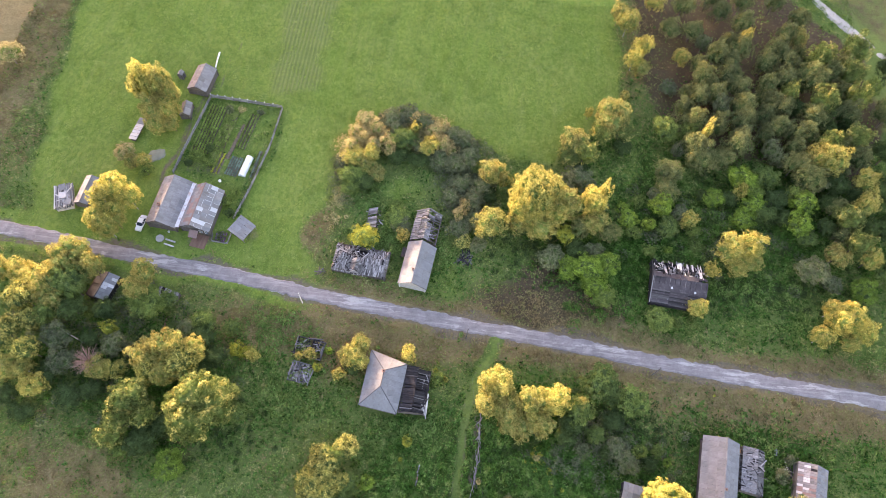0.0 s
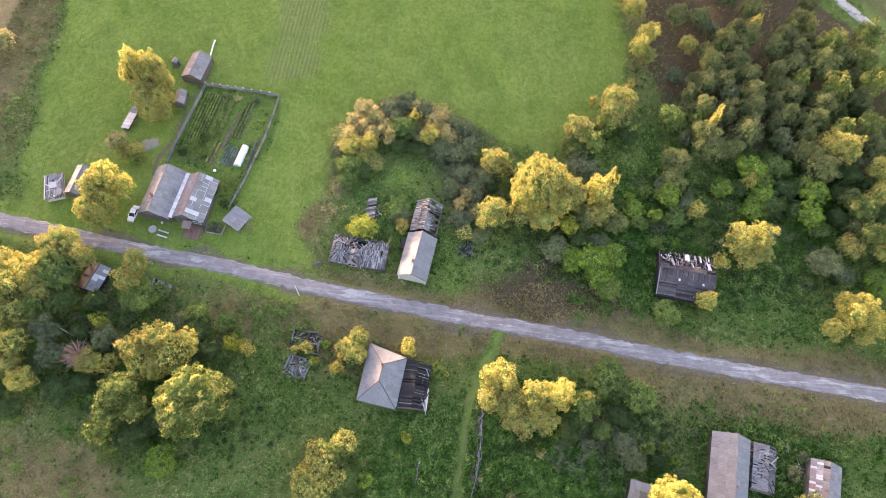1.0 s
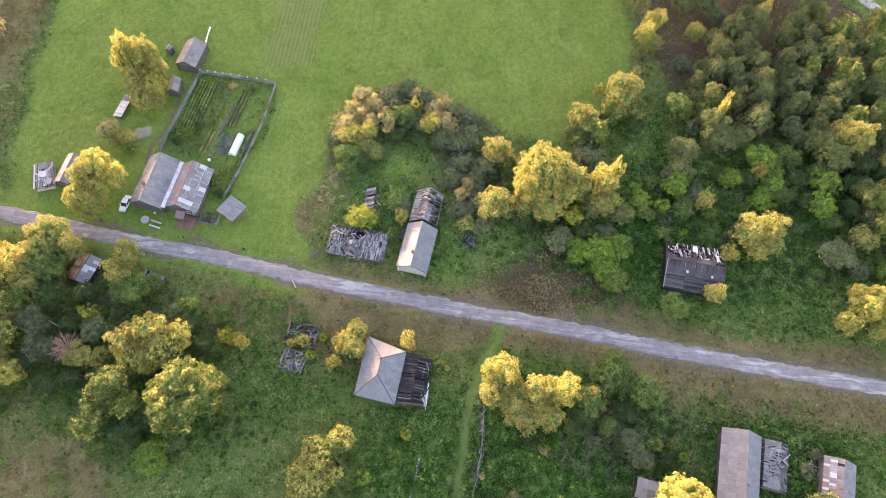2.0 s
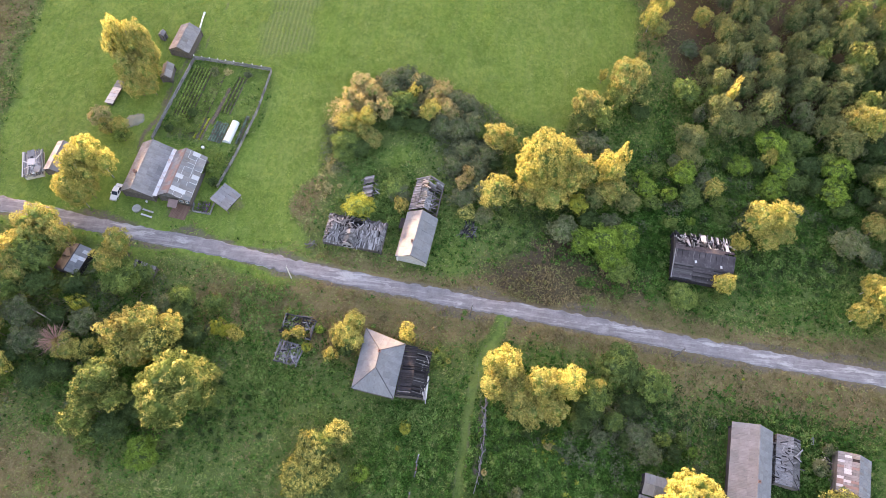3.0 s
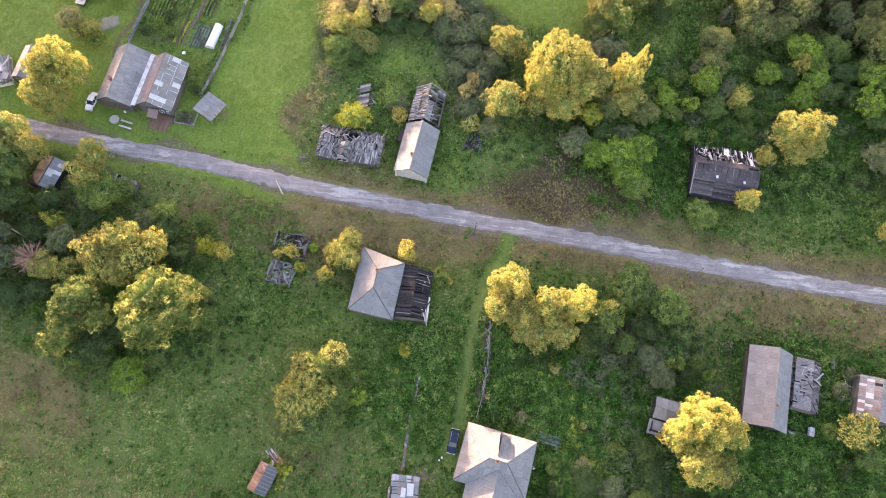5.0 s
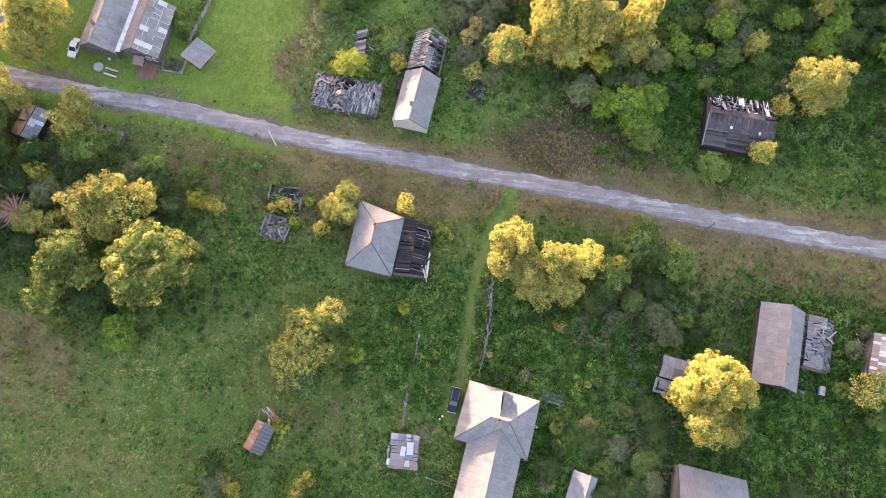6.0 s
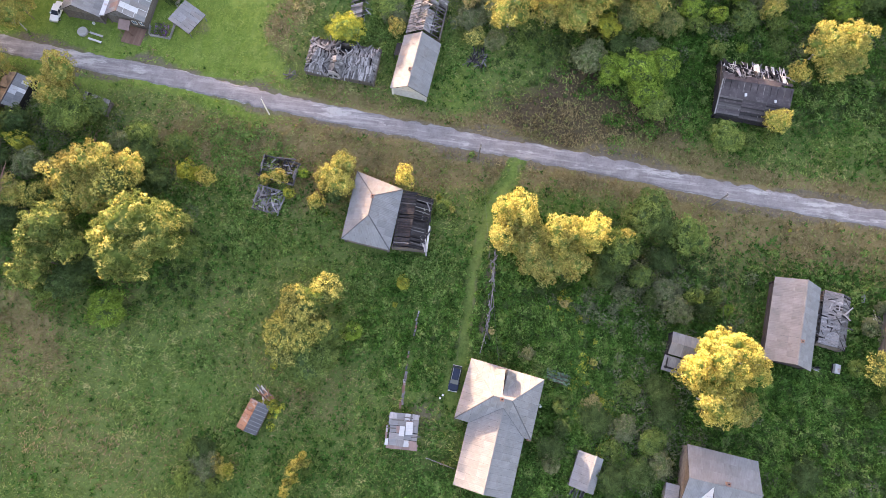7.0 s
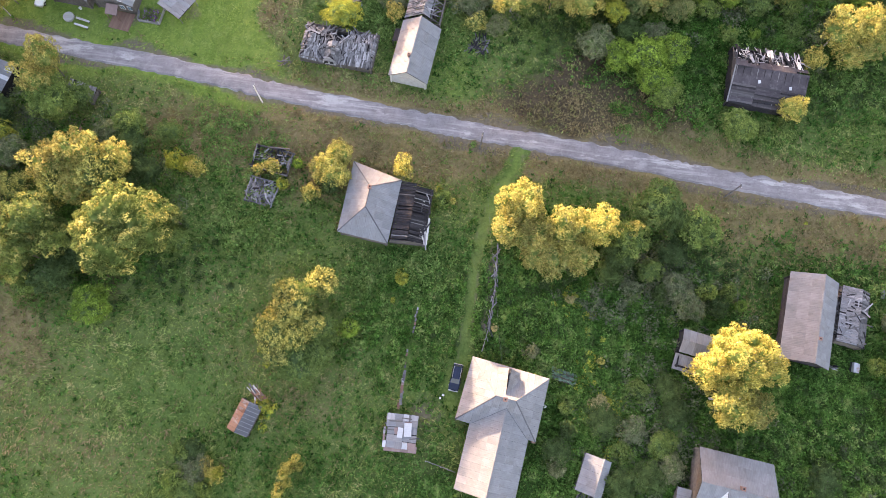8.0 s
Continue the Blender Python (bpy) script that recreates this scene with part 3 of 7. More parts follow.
    me.loops.foreach_set("vertex_index", f.ravel())
    me.polygons.add(len(f))
    me.polygons.foreach_set("loop_start", np.arange(0, f.size, 3))
    me.update()
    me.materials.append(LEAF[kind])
    # darker leaf on the heart colours in the shade between clumps
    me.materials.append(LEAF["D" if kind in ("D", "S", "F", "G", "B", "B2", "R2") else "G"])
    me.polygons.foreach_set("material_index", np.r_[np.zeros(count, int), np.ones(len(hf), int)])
    return me, lc[::max(1, clumps // 16)] * np.array([0.8, 0.8, 0.95]), low, high, half


def trunk_geo(lc, low, high, half, size, r):
    g = Geo()
    base = (0.06, 0.13, 0.24, 0.26, 0.3)[size]
    if size == 0:
        for k in range(6):
            a = k * 1.05
            g.tube((0.1 * math.cos(a), 0.1 * math.sin(a), -0.1), lc[k % len(lc)] * np.array([1, 1, 0.95]), base * 0.6, 0.015, 5)
        return g
    top = Vector((0.1, 0.05, high * 0.86))
    bend = Vector((r.uniform(-0.3, 0.3), r.uniform(-0.3, 0.3), high * 0.4))
    g.tube((0, 0, -0.2), bend, base, base * 0.65, 8).tube(bend, top, base * 0.65, 0.03, 7)
    for c in lc[1:]:
        k = min(0.9, max(0.15, (c[2] - half * 0.5) / high))
        start = Vector((0, 0, 0)).lerp(bend, k / 0.4) if k < 0.4 else bend.lerp(top, (k - 0.4) / 0.46)
        g.tube(start, c, base * 0.35, 0.025, 5)
    return g


def plant(kind, size, variant):
    """A first tree of that kind, kept for copying."""
    key = (kind, size, variant)
    if key not in CROWNS:
        me, lc, low, high, half = crown_mesh(kind, size, variant)
        birch = kind == "Y" and size > 0
        name = ("bush", "birch_tree" if birch else "small_tree", "birch_tree" if birch else "broadleaf_tree", "forest_tree", "broadleaf_tree")[size]
        what = ("bush growing in the weeds", "tree with a rounded crown", "tall spreading tree with a clumpy crown", "unseen tree added to hold back the low sun", "broad old tree with a wide clumpy crown")[size]
        t = root(name, 0, 0, 0, LEAF_WORDS[kind] + " leaved " + what, "bush" if size == 0 else "tree")
        bark = TWIG if kind == "P" else BIRCH_BARK if birch else BARK
        part("trunk" if size else "stem", trunk_geo(lc, low, high, half, size, random.Random(variant)), bark, t)
        part("crown", me, None, t, LEAF_WORDS[kind] + " leaves")
        CROWNS[key] = [t, half, high, 0]
    return CROWNS[key]


PICK = random.Random(4)


def grow(rows, group, far=False):
    for x, y, r, h, kind in rows:
        size = 3 if far else 0 if r < 2.1 else 1 if r < 4.2 else 2 if r < 6.3 else 4
        rec = plant(kind, size, PICK.randrange(3))
        r *= 1.06 if kind == "F" else 1.0
        first, half, high, used = rec
        m = pose(x, y, 0, PICK.uniform(-3, 3), PICK.uniform(-3, 3), PICK.uniform(0, 360))
        scale = (r / half * PICK.uniform(0.98, 1.1), r / half * PICK.uniform(0.98, 1.1), h / high)
        ob = copy_thing(first, Matrix()) if used else first
        rec[3] = 1
        ob.matrix_basis = m @ Matrix.Diagonal((*scale, 1))
        tagged(ob, group=group)


# x, y, crown half-width, height, leaf
FARM_TREES = [
    (-81.4, 97.9, 2.8, 16, "Y"), (-76.9, 98, 2.8, 15.5, "Y"), (-79.1, 96.4, 3.1, 14.5, "Y"), (-83.6, 95.7, 1.8, 13, "Y"), (-74.5, 95.2, 2.3, 13, "O"),
    (-78.3, 92.2, 3.8, 11, "O"), (-74.8, 91.9, 3.1, 10, "O"), (-76.4, 88.5, 3.4, 8, "O"), (-73.6, 89.1, 2.4, 7, "O"), (-82.4, 79.1, 2.6, 6, "R"),
    (-80.6, 77.2, 1.9, 5, "O"), (-77.6, 77.5, 2.2, 5, "O"), (-76.8, 75.6, 1.8, 4, "G"), (-78.9, 66.7, 3.4, 13, "Y"), (-81.2, 64.3, 3.2, 13, "Y"),
    (-76.2, 65.7, 2.7, 11, "Y"), (-79, 62.3, 3.4, 11, "Y"), (-81.1, 58.9, 3.1, 11, "Y"), (-78.9, 57.7, 2.8, 10, "Y"), (-78.2, 60.2, 2.3, 8, "O"),
    (-121.4, 104.5, 3.5, 7, "R"),
]
GROVE_TREES = [
    (-87.1, 43.7, 4.1, 12, "O"), (-83.2, 48.8, 4.6, 12, "O"), (-78.4, 47.7, 2.7, 11, "O"), (-81.6, 42.7, 4.3, 11, "G"), (-84.6, 39.3, 3.1, 10, "O"),
    (-85.5, 36.4, 2.8, 8, "G"), (-80.8, 38.3, 3.3, 8, "D"), (-91.1, 38.7, 3.5, 12, "R2"), (-88, 34.7, 2.6, 10, "R2"), (-93.4, 45.1, 2.7, 10, "O"),
    (-85.2, 27.8, 2.7, 10, "R2"), (-85.7, 24.1, 2.3, 9, "Y"), (-82.1, 20.9, 2.7, 9, "Y"), (-91.9, 31.3, 3.9, 11, "R2"), (-66.8, 47.5, 2.7, 11, "O"),
    (-68, 44.4, 3.1, 10, "O"), (-64.8, 40.9, 4.1, 8, "G"), (-60.9, 42.8, 2.2, 6, "G"), (-80.6, 31.3, 3, 9, "S"), (-78.1, 26.9, 2.8, 8, "S"),
    (-60.8, 29.9, 3.4, 12, "O"), (-56.5, 32.1, 3.7, 12, "O"), (-53.7, 28.6, 4.1, 11, "R2"), (-59.6, 25.9, 3.2, 10, "R2"), (-56.8, 26.9, 3.2, 10, "O"),
    (-51.9, 32.2, 2.8, 9, "O"), (-60.5, 20, 4, 13, "Y2"), (-62.2, 15.6, 2.6, 12, "Y2"), (-63.1, 13.1, 2.8, 10, "Y2"), (-58, 18.1, 2.9, 9, "Y2"),
    (-46.1, 20.3, 6.5, 16, "Y2"), (-41.5, 24, 1.9, 8, "Y2"),
]
GROVE_EDGE_TREES = [
    (-50.5, 9.2, 3.1, 6, "B"), (-58.1, 12.9, 3.5, 7, "D"), (-62, 10.7, 2, 5, "G"), (-43.7, 33.7, 1.7, 5, "YG"), (-39.9, 32.9, 1.7, 5, "Y"),
    (-41.9, 33.7, 1.4, 4, "YG"), (-52.2, 39.3, 2.7, 5, "G"), (-46, 38.7, 2.1, 4, "G"), (-51.7, 35.5, 3.1, 5, "D"), (-47.9, 31.5, 2.6, 5, "D"),
    (-55.4, 37, 2.2, 5, "S"), (-70.7, 34.3, 1.6, 8, "YG"), (-68.6, 31.5, 2.8, 7, "S"), (-70.6, 26.4, 2.8, 6, "Y"), (-67.2, 26.8, 2.1, 6, "R2"),
    (-75.2, 32, 2.1, 5, "D"), (-75.6, 20.3, 3.2, 4, "D"), (-81.3, 23.9, 2.7, 6, "D"), (-71.5, 22, 2.3, 4, "D"), (-83.6, 16, 2.7, 4, "D"),
    (-40.8, 20.8, 2.3, 5, "G"), (-74.1, 39.1, 2.7, 5, "D"), (-50.3, 28.4, 2.3, 5, "D"), (-54.8, 16.8, 2.7, 6, "D"), (-87.7, 18.5, 2.7, 6, "D"),
    (-88.3, 23.8, 2.7, 9, "Y"), (-98.1, 44.5, 3.1, 11, "O"),
]
THICKET_BUSHES = [
    (-26.7, 86, 3, 5, "Y"), (-23.2, 84.3, 2.3, 4.5, "Y"), (-28, 89.7, 2.1, 5, "R"), (-27.7, 93.7, 2.1, 5, "R"), (-25.8, 97.6, 2.4, 5.5, "R"),
    (-22.4, 95.3, 2.4, 5.5, "R"), (-19.7, 92.2, 2.2, 5.5, "R"), (-22.5, 90.1, 2.1, 5.5, "R"), (-22.5, 87.3, 2.2, 6.5, "Y"), (-18.2, 89.7, 2, 5, "R"),
    (-25.6, 92.2, 1.8, 5, "R"), (-19.2, 98.7, 3.1, 5, "S"), (-15.1, 100.4, 3.4, 5, "S"), (-11.2, 98.8, 2.9, 5, "S"), (-12.7, 99.5, 1.6, 5.5, "R"),
    (-15.1, 92.6, 3.6, 6, "G"), (-12.7, 95.9, 1.7, 6.5, "Y"), (-17.6, 95.1, 2.4, 5, "S"), (-8.5, 90.8, 2.6, 7, "Y"), (-7.7, 95.9, 2.3, 5.5, "R"),
    (-5.6, 97.9, 2.1, 5, "R"), (-5, 92.5, 2.4, 5.5, "R"), (-3, 91.1, 2, 5, "R"), (-7.1, 93.6, 1.8, 5.5, "R"), (-11.4, 91.7, 2, 4.5, "S"),
]
THICKET_EDGE_BUSHES = [
    (-26.6, 81.1, 3.3, 4, "G"), (-20.2, 82.3, 2.3, 4, "O"), (-26.9, 77.9, 2.7, 3.5, "G"), (-23.4, 80, 2.6, 3.5, "D"), (-2.5, 95.5, 2.8, 5, "S"),
    (-0.1, 94.5, 2.8, 5, "S"), (1.8, 89.3, 3.3, 5, "S"), (-1.4, 87.2, 3, 5, "S"), (4, 87.9, 2.1, 4, "G"), (-5.4, 88.6, 2.8, 4, "S"),
    (-10.6, 87.9, 2.8, 3, "D"), (-15.9, 88.5, 2.8, 3, "D"), (6.3, 82, 3, 5, "S"), (0.8, 82.2, 2.7, 4, "S"), (-1.5, 78.2, 2.4, 3.5, "S"),
    (4.2, 77.5, 3, 4.5, "S"), (2.2, 75.8, 1.7, 5, "R"), (0.9, 73.6, 1.7, 4.5, "R"), (5.3, 72.9, 2.7, 3.5, "S"), (1.2, 70.3, 2.7, 3, "S"),
    (2.4, 66.7, 2.1, 2.5, "R2"), (-13.9, 71, 3.1, 3.2, "B2"), (-12.3, 68.8, 2.7, 3, "S"), (-14.6, 73.8, 2, 3, "G"), (-11.9, 66, 1.7, 4, "O"),
    (-20.8, 64.4, 3.3, 4.5, "YG"), (8, 79.7, 2.2, 4, "D"), (8.1, 85.2, 3.3, 9, "O"), (11, 83.3, 1.9, 7, "O"), (6.4, 65.9, 2.1, 3, "S"),
    (12.6, 81.9, 2.2, 4, "G"),
]
YARD_TREES = [
    (8.3, 70.2, 3.9, 10, "Y"), (19, 77.9, 6.3, 14, "Y"), (16.2, 75.2, 4.2, 13, "Y"), (22.8, 75.7, 5, 12, "O"), (26.5, 77.3, 3.7, 11, "O"),
    (20, 72.1, 4.7, 9, "O"), (15.4, 71.9, 3.3, 9, "O"), (32.7, 78.5, 3.4, 12, "Y"), (34.5, 80.8, 1.8, 13, "Y"), (33.3, 74.6, 3.4, 8, "O"),
    (37.6, 72.7, 2.6, 6, "F"), (23.4, 64.5, 3.4, 5, "S"), (32.2, 62.3, 4.1, 7, "B"), (36.7, 63.6, 3.1, 7, "B"), (27.8, 62, 2.8, 6, "B"),
    (33.7, 57.9, 3, 6, "B"), (36.1, 56.1, 2.8, 5, "G"), (26.2, 70.5, 2.2, 7, "YG"), (29.2, 67.5, 2.9, 5, "D"), (33.8, 67.3, 2.4, 5, "S"),
    (29.4, 86.5, 3.8, 6, "S"), (37.7, 105.2, 4.6, 11, "O"), (40.2, 102.8, 3.7, 9, "Y2"), (35.3, 100.8, 3.4, 8, "Y2"), (27.7, 97.6, 3.6, 9, "O"),
    (27, 93.2, 3.1, 7, "Y2"), (31.1, 94.2, 3.1, 8, "Y2"), (30.4, 90.1, 2.2, 4, "D"), (40.8, 98.5, 2.6, 5, "D"), (30.3, 73.3, 2.6, 6, "F"),
]
FIELD_EDGE_TREES = [
    (42.4, 139, 3, 10, "Y"), (46.5, 131, 2.9, 10, "Y"), (44, 126.3, 2.7, 9, "Y"), (46.1, 125, 2.7, 6, "O"), (40.1, 142.7, 2.5, 9, "O"),
    (55.1, 140.2, 2.8, 8, "F"), (57.5, 129.8, 2.6, 7, "O"), (64.1, 135.9, 2.2, 7, "S"), (54.2, 120, 2.6, 4.5, "S"), (52.4, 104.9, 3.7, 7, "G"),
    (42.1, 115.4, 1.3, 4, "O"), (36.4, 112.1, 1.2, 4, "O"), (32.1, 107.9, 1.2, 5, "Y"), (62.1, 128, 2.1, 8, "F"), (50.5, 148.6, 2.9, 9, "O"),
    (58.8, 148.8, 3.2, 9, "F"), (66.5, 152.8, 3.2, 10, "F"), (75.9, 152.5, 3.2, 11, "F"), (85.7, 154, 3.2, 11, "F"), (69.3, 147.7, 2.5, 10, "F"),
]
# the slim 13.5 m Y rows colour in sunlit tips of taller trees
PLANTATION_TREES = [
    (75, 143.1, 2.8, 11, "F"), (72.5, 133, 3.5, 12, "F"), (73.5, 135.2, 1.5, 13.5, "Y"), (66.3, 129.5, 3, 12, "F"), (61.9, 122, 3, 12, "F"),
    (68.8, 123.4, 3.3, 12, "F"), (70.9, 119.2, 3.4, 12, "F"), (60.5, 115.2, 3.1, 11, "F"), (64.7, 116.7, 2.9, 11, "F"), (57, 112.4, 2.5, 9, "F"),
    (66.2, 112.7, 2.8, 11, "S"), (71.8, 113.2, 3.5, 12, "F"), (59.3, 107.9, 2.9, 11, "F"), (71.2, 107.8, 3.1, 12, "F"), (60.8, 102.5, 1.5, 13.5, "Y"),
    (65.4, 106.5, 2.6, 11, "F"), (58.4, 104.6, 2.6, 8, "G"), (59.4, 99.4, 3.1, 10, "F"), (68.9, 101, 3.6, 12, "F"), (61.2, 96.8, 3.9, 10, "F"),
    (65.6, 96.6, 3.1, 9, "F"), (55.2, 99.2, 2, 6, "S"), (61, 140.1, 3.1, 8, "F"), (72.6, 105.7, 2, 9, "S"), (69.5, 134.5, 2.5, 11, "F"),
    (63.7, 119.5, 2.1, 10, "F"), (70.5, 128.7, 2.7, 11, "F"), (58.4, 117.8, 2.1, 8, "F"), (56.7, 107.4, 2, 8, "F"),
]
MIDDLE_ROW_TREES = [
    (87.6, 141.6, 3, 11, "F"), (83.8, 134.1, 3.5, 12, "F"), (90.4, 139.2, 2.3, 11, "O"), (80.4, 130, 3, 11, "F"), (85.8, 129.9, 3, 12, "F"),
    (83.5, 123.7, 3.6, 12, "F"), (79.4, 121.3, 2.5, 11, "F"), (84.7, 119.2, 2.6, 12, "Y2"), (81, 114.9, 3.5, 12, "F"), (77.1, 111.4, 2.5, 11, "F"),
    (80.1, 108, 3.1, 11, "F"), (83.5, 107.4, 2.1, 10, "F"), (77.9, 105.6, 2.3, 9, "F"), (78.8, 101.4, 2.5, 9, "S"), (80.5, 99, 2.3, 7, "S"),
    (91.2, 147.3, 2.7, 11, "F"), (89.4, 134.6, 2.3, 9, "F"), (78.7, 118.4, 2.2, 9, "F"), (78.2, 108.7, 1.9, 8, "S"), (91.9, 131.4, 2.1, 8, "D"),
]
EAST_ROW_TREES = [
    (93.8, 131.2, 3.6, 14, "Y2"), (91.2, 124.3, 4.3, 13, "F"), (97, 127.6, 3, 12, "F"), (106, 136.8, 3.7, 13, "Y2"), (101.7, 127.3, 3.7, 14, "Y2"),
    (102.3, 133, 2.4, 10, "F"), (93.1, 116.7, 3.8, 14, "Y2"), (89.3, 111.7, 4, 13, "F"), (86.5, 106.4, 3.4, 12, "F"), (93.3, 109.6, 2.9, 11, "D"),
    (102.4, 118.6, 3.2, 14, "Y2"), (99.8, 114.2, 3.5, 12, "F"), (91.9, 98.4, 4.1, 14, "Y"), (92.9, 104, 2.7, 13, "Y2"), (88.4, 98.3, 3.6, 13, "O"),
    (84.4, 96.8, 3.3, 11, "F"), (87.3, 93.4, 3.8, 11, "F"), (94.8, 96.8, 3.1, 9, "F"), (100, 106.7, 3.3, 13, "Y2"), (100.3, 100.7, 2.9, 11, "F"),
    (100.4, 93.7, 3.4, 12, "Y"), (98, 105.4, 2.4, 10, "F"), (108.8, 125.6, 2.4, 9, "G"), (85.2, 102.7, 2.5, 10, "F"), (100.2, 122.9, 2.4, 10, "F"),
    (88.6, 123.6, 2.2, 9, "D"), (86.7, 114.9, 2.2, 9, "D"), (98.2, 117.5, 2.2, 9, "D"), (98.6, 111.2, 2, 9, "D"), (85.4, 92.6, 2.5, 8, "D"),
]
EAST_WOOD_TREES = [
    (95.1, 82.3, 3.5, 11, "Y2"), (99.3, 86.7, 3, 12, "Y"), (96.3, 75.9, 3.1, 11, "Y2"), (91.9, 72.9, 2.9, 8, "O"), (94.6, 79.2, 2.7, 7, "F"),
    (99.4, 72.6, 2.6, 9, "O"), (94.1, 92.3, 3.3, 9, "D"), (92.6, 87.5, 2.7, 7, "D"), (90.7, 92.9, 2.2, 7, "S"), (91, 81.3, 2.3, 6, "D"),
    (100.2, 80.9, 2.7, 9, "D"), (94.2, 86.6, 2.5, 8, "F"), (98, 65.3, 3, 6, "B"), (98.9, 90.4, 2.5, 8, "D"), (105.6, 91.9, 3.8, 11, "D"),
    (109.4, 104, 4.2, 11, "D"), (112, 116.7, 4.4, 11, "F"), (105.7, 81.6, 3.7, 9, "D"), (115.9, 132.5, 4, 11, "D"), (103.9, 68.7, 3.6, 7, "G"),
]
CLEARING_TREES = [
    (52.1, 91.5, 3.3, 8, "F"), (51.3, 86.7, 3.3, 7, "F"), (48.9, 84.6, 2.2, 5, "S"), (50.5, 81.8, 3, 7, "B"), (47.6, 76.7, 2, 4, "B"),
    (51.9, 76.4, 2.9, 5, "G"), (56.3, 78.4, 2.3, 7, "Y"), (57.7, 76.4, 1.9, 5, "G"), (54.8, 80.7, 2.4, 5, "S"), (70.7, 91.4, 3.9, 8, "B"),
    (76.7, 92.6, 3.3, 8, "G"), (73.6, 89.7, 2.8, 7, "G"), (63.8, 85.8, 2.7, 5, "B"), (67.6, 86.3, 2.2, 5, "D"), (69.8, 87.7, 1.8, 8, "Y"),
    (73.4, 85.2, 3.3, 6, "B"), (70.5, 81.2, 3, 5, "B"), (75.6, 82.8, 3, 6, "D"), (78.8, 87.2, 3, 7, "D"), (61.1, 86.9, 1.9, 4, "D"),
    (85.3, 87, 3.3, 8, "B"), (83.7, 80.8, 3.5, 7, "B"), (85.9, 77.4, 2.5, 5, "G"), (83.8, 88.7, 2.5, 7, "G"), (80.9, 82.6, 2.5, 5, "D"),
    (65.6, 71.1, 3.9, 9, "Y"), (71.2, 72.6, 3.4, 9, "Y"), (61.6, 66.1, 1.9, 6, "Y"), (68.3, 67.9, 3.1, 6, "O"), (71.7, 69.1, 2.4, 6, "O"),
]
CLEARING_EDGE_TREES = [
    (86, 68.3, 4, 6, "S"), (90.6, 66.4, 2.4, 4, "S"), (57.4, 56.1, 2.5, 6, "Y"), (49.3, 52.5, 3.3, 4, "G"), (53.5, 52.3, 1.6, 3, "G"),
    (57.1, 53.8, 1.5, 3, "G"), (91, 56.5, 4.5, 10, "Y"), (85.1, 51.9, 2.5, 8, "Y"), (94, 54.1, 3.2, 9, "Y"), (88.6, 58.7, 2.8, 9, "Y"),
    (91.9, 51.6, 2.5, 7, "O"), (42.3, 77.9, 2.7, 3, "B"), (41.3, 80.9, 1.9, 3, "B"), (43.6, 74.6, 2, 3, "G"), (39.5, 74, 1.9, 3, "G"),
    (52.3, 70.8, 1.2, 2.5, "B"), (45.2, 83.4, 1.9, 3, "G"), (59, 72.8, 1.9, 3, "G"), (47.5, 69.8, 1.9, 3, "G"),
]
COTTAGE_TREES = [
    (-17.8, 35.3, 3.2, 5.6, "Y"), (-17.3, 38.1, 2.3, 5.6, "Y"), (-19.7, 35.2, 2.1, 5.0, "O"), (-21.2, 31.3, 1.6, 5.0, "Y"), (-6.5, 37.2, 1.8, 6.0, "Y"),
    (-28.0, 35.1, 1.4, 4.0, "Y"), (-26.1, 32.3, 1.1, 3.0, "YG"), (-24.1, 36.1, 1.1, 3.0, "B"), (0.5, 33.2, 1.6, 3.0, "G"), (-0.4, 34.6, 0.7, 3.0, "YG"),
    (2.1, 32.9, 0.7, 2.5, "Y"), (-11.6, 9.9, 2.0, 4.0, "B"), (-4.7, 18.9, 1.3, 3.0, "YG"), (-5.5, 15.4, 0.5, 2.0, "YG"), (-18.3, 32.4, 1.9, 5.0, "D"),
    (-30.5, 34.4, 1.0, 3.0, "O"),
]
SHRUB_TREES = [
    (-16.8, 16.0, 2.7, 7.0, "R2"), (-20.0, 12.0, 3.4, 8.0, "R2"), (-17.2, 10.1, 2.2, 6.5, "R2"), (-22.2, 8.4, 3.2, 7.0, "R2"), (-21.1, 10.6, 2.7, 7.5, "R2"),
    (-18.4, 4.6, 4.1, 5.0, "G"), (-21.7, 5.5, 2.7, 5.5, "R2"), (-15.7, 5.9, 2.8, 4.5, "G"), (-23.2, 9.1, 2.3, 7.0, "R2"), (-19.4, 8.2, 2.6, 7.5, "R2"),
    (-21.1, 14.1, 2.3, 7.5, "R2"), (-17.4, 16.6, 2.0, 7.0, "R2"), (-18.6, 13.6, 2.3, 7.0, "G"), (-16.4, -9.5, 0.8, 5.5, "Y"), (-17.1, -10.7, 0.9, 5.5, "Y"), (-17.9, -12.2, 0.9, 5, "Y"), (-16, -10.7, 0.8, 4, "Y"), (-18.1, -14, 1, 5, "Y"), (-17.2, -13.1, 0.8, 4, "Y"), (-15.5, -11.8, 0.9, 3, "G"), (-18.4, -15.6, 0.8, 4, "Y"),
    (-33.5, -10.9, 1.9, 3.5, "G"), (-31.1, -13, 2.2, 4, "S"), (-33.4, -14.9, 2, 4, "G"), (-29.3, -12.4, 1.4, 3.5, "O"), (-27.3, -12.7, 1, 4.5, "YG"), (-31.5, -16.3, 2.2, 4, "G"), (-29, -15.2, 1.5, 4, "G"), (-27.7, -13.0, 1.3, 4.5, "Y"), (-31.8, -10.5, 2.1, 3.0, "D"), (-15.7, 9.2, 2.6, 5.0, "G"),
    (-22.6, -2.8, 1.1, 2.5, "YG"),
]
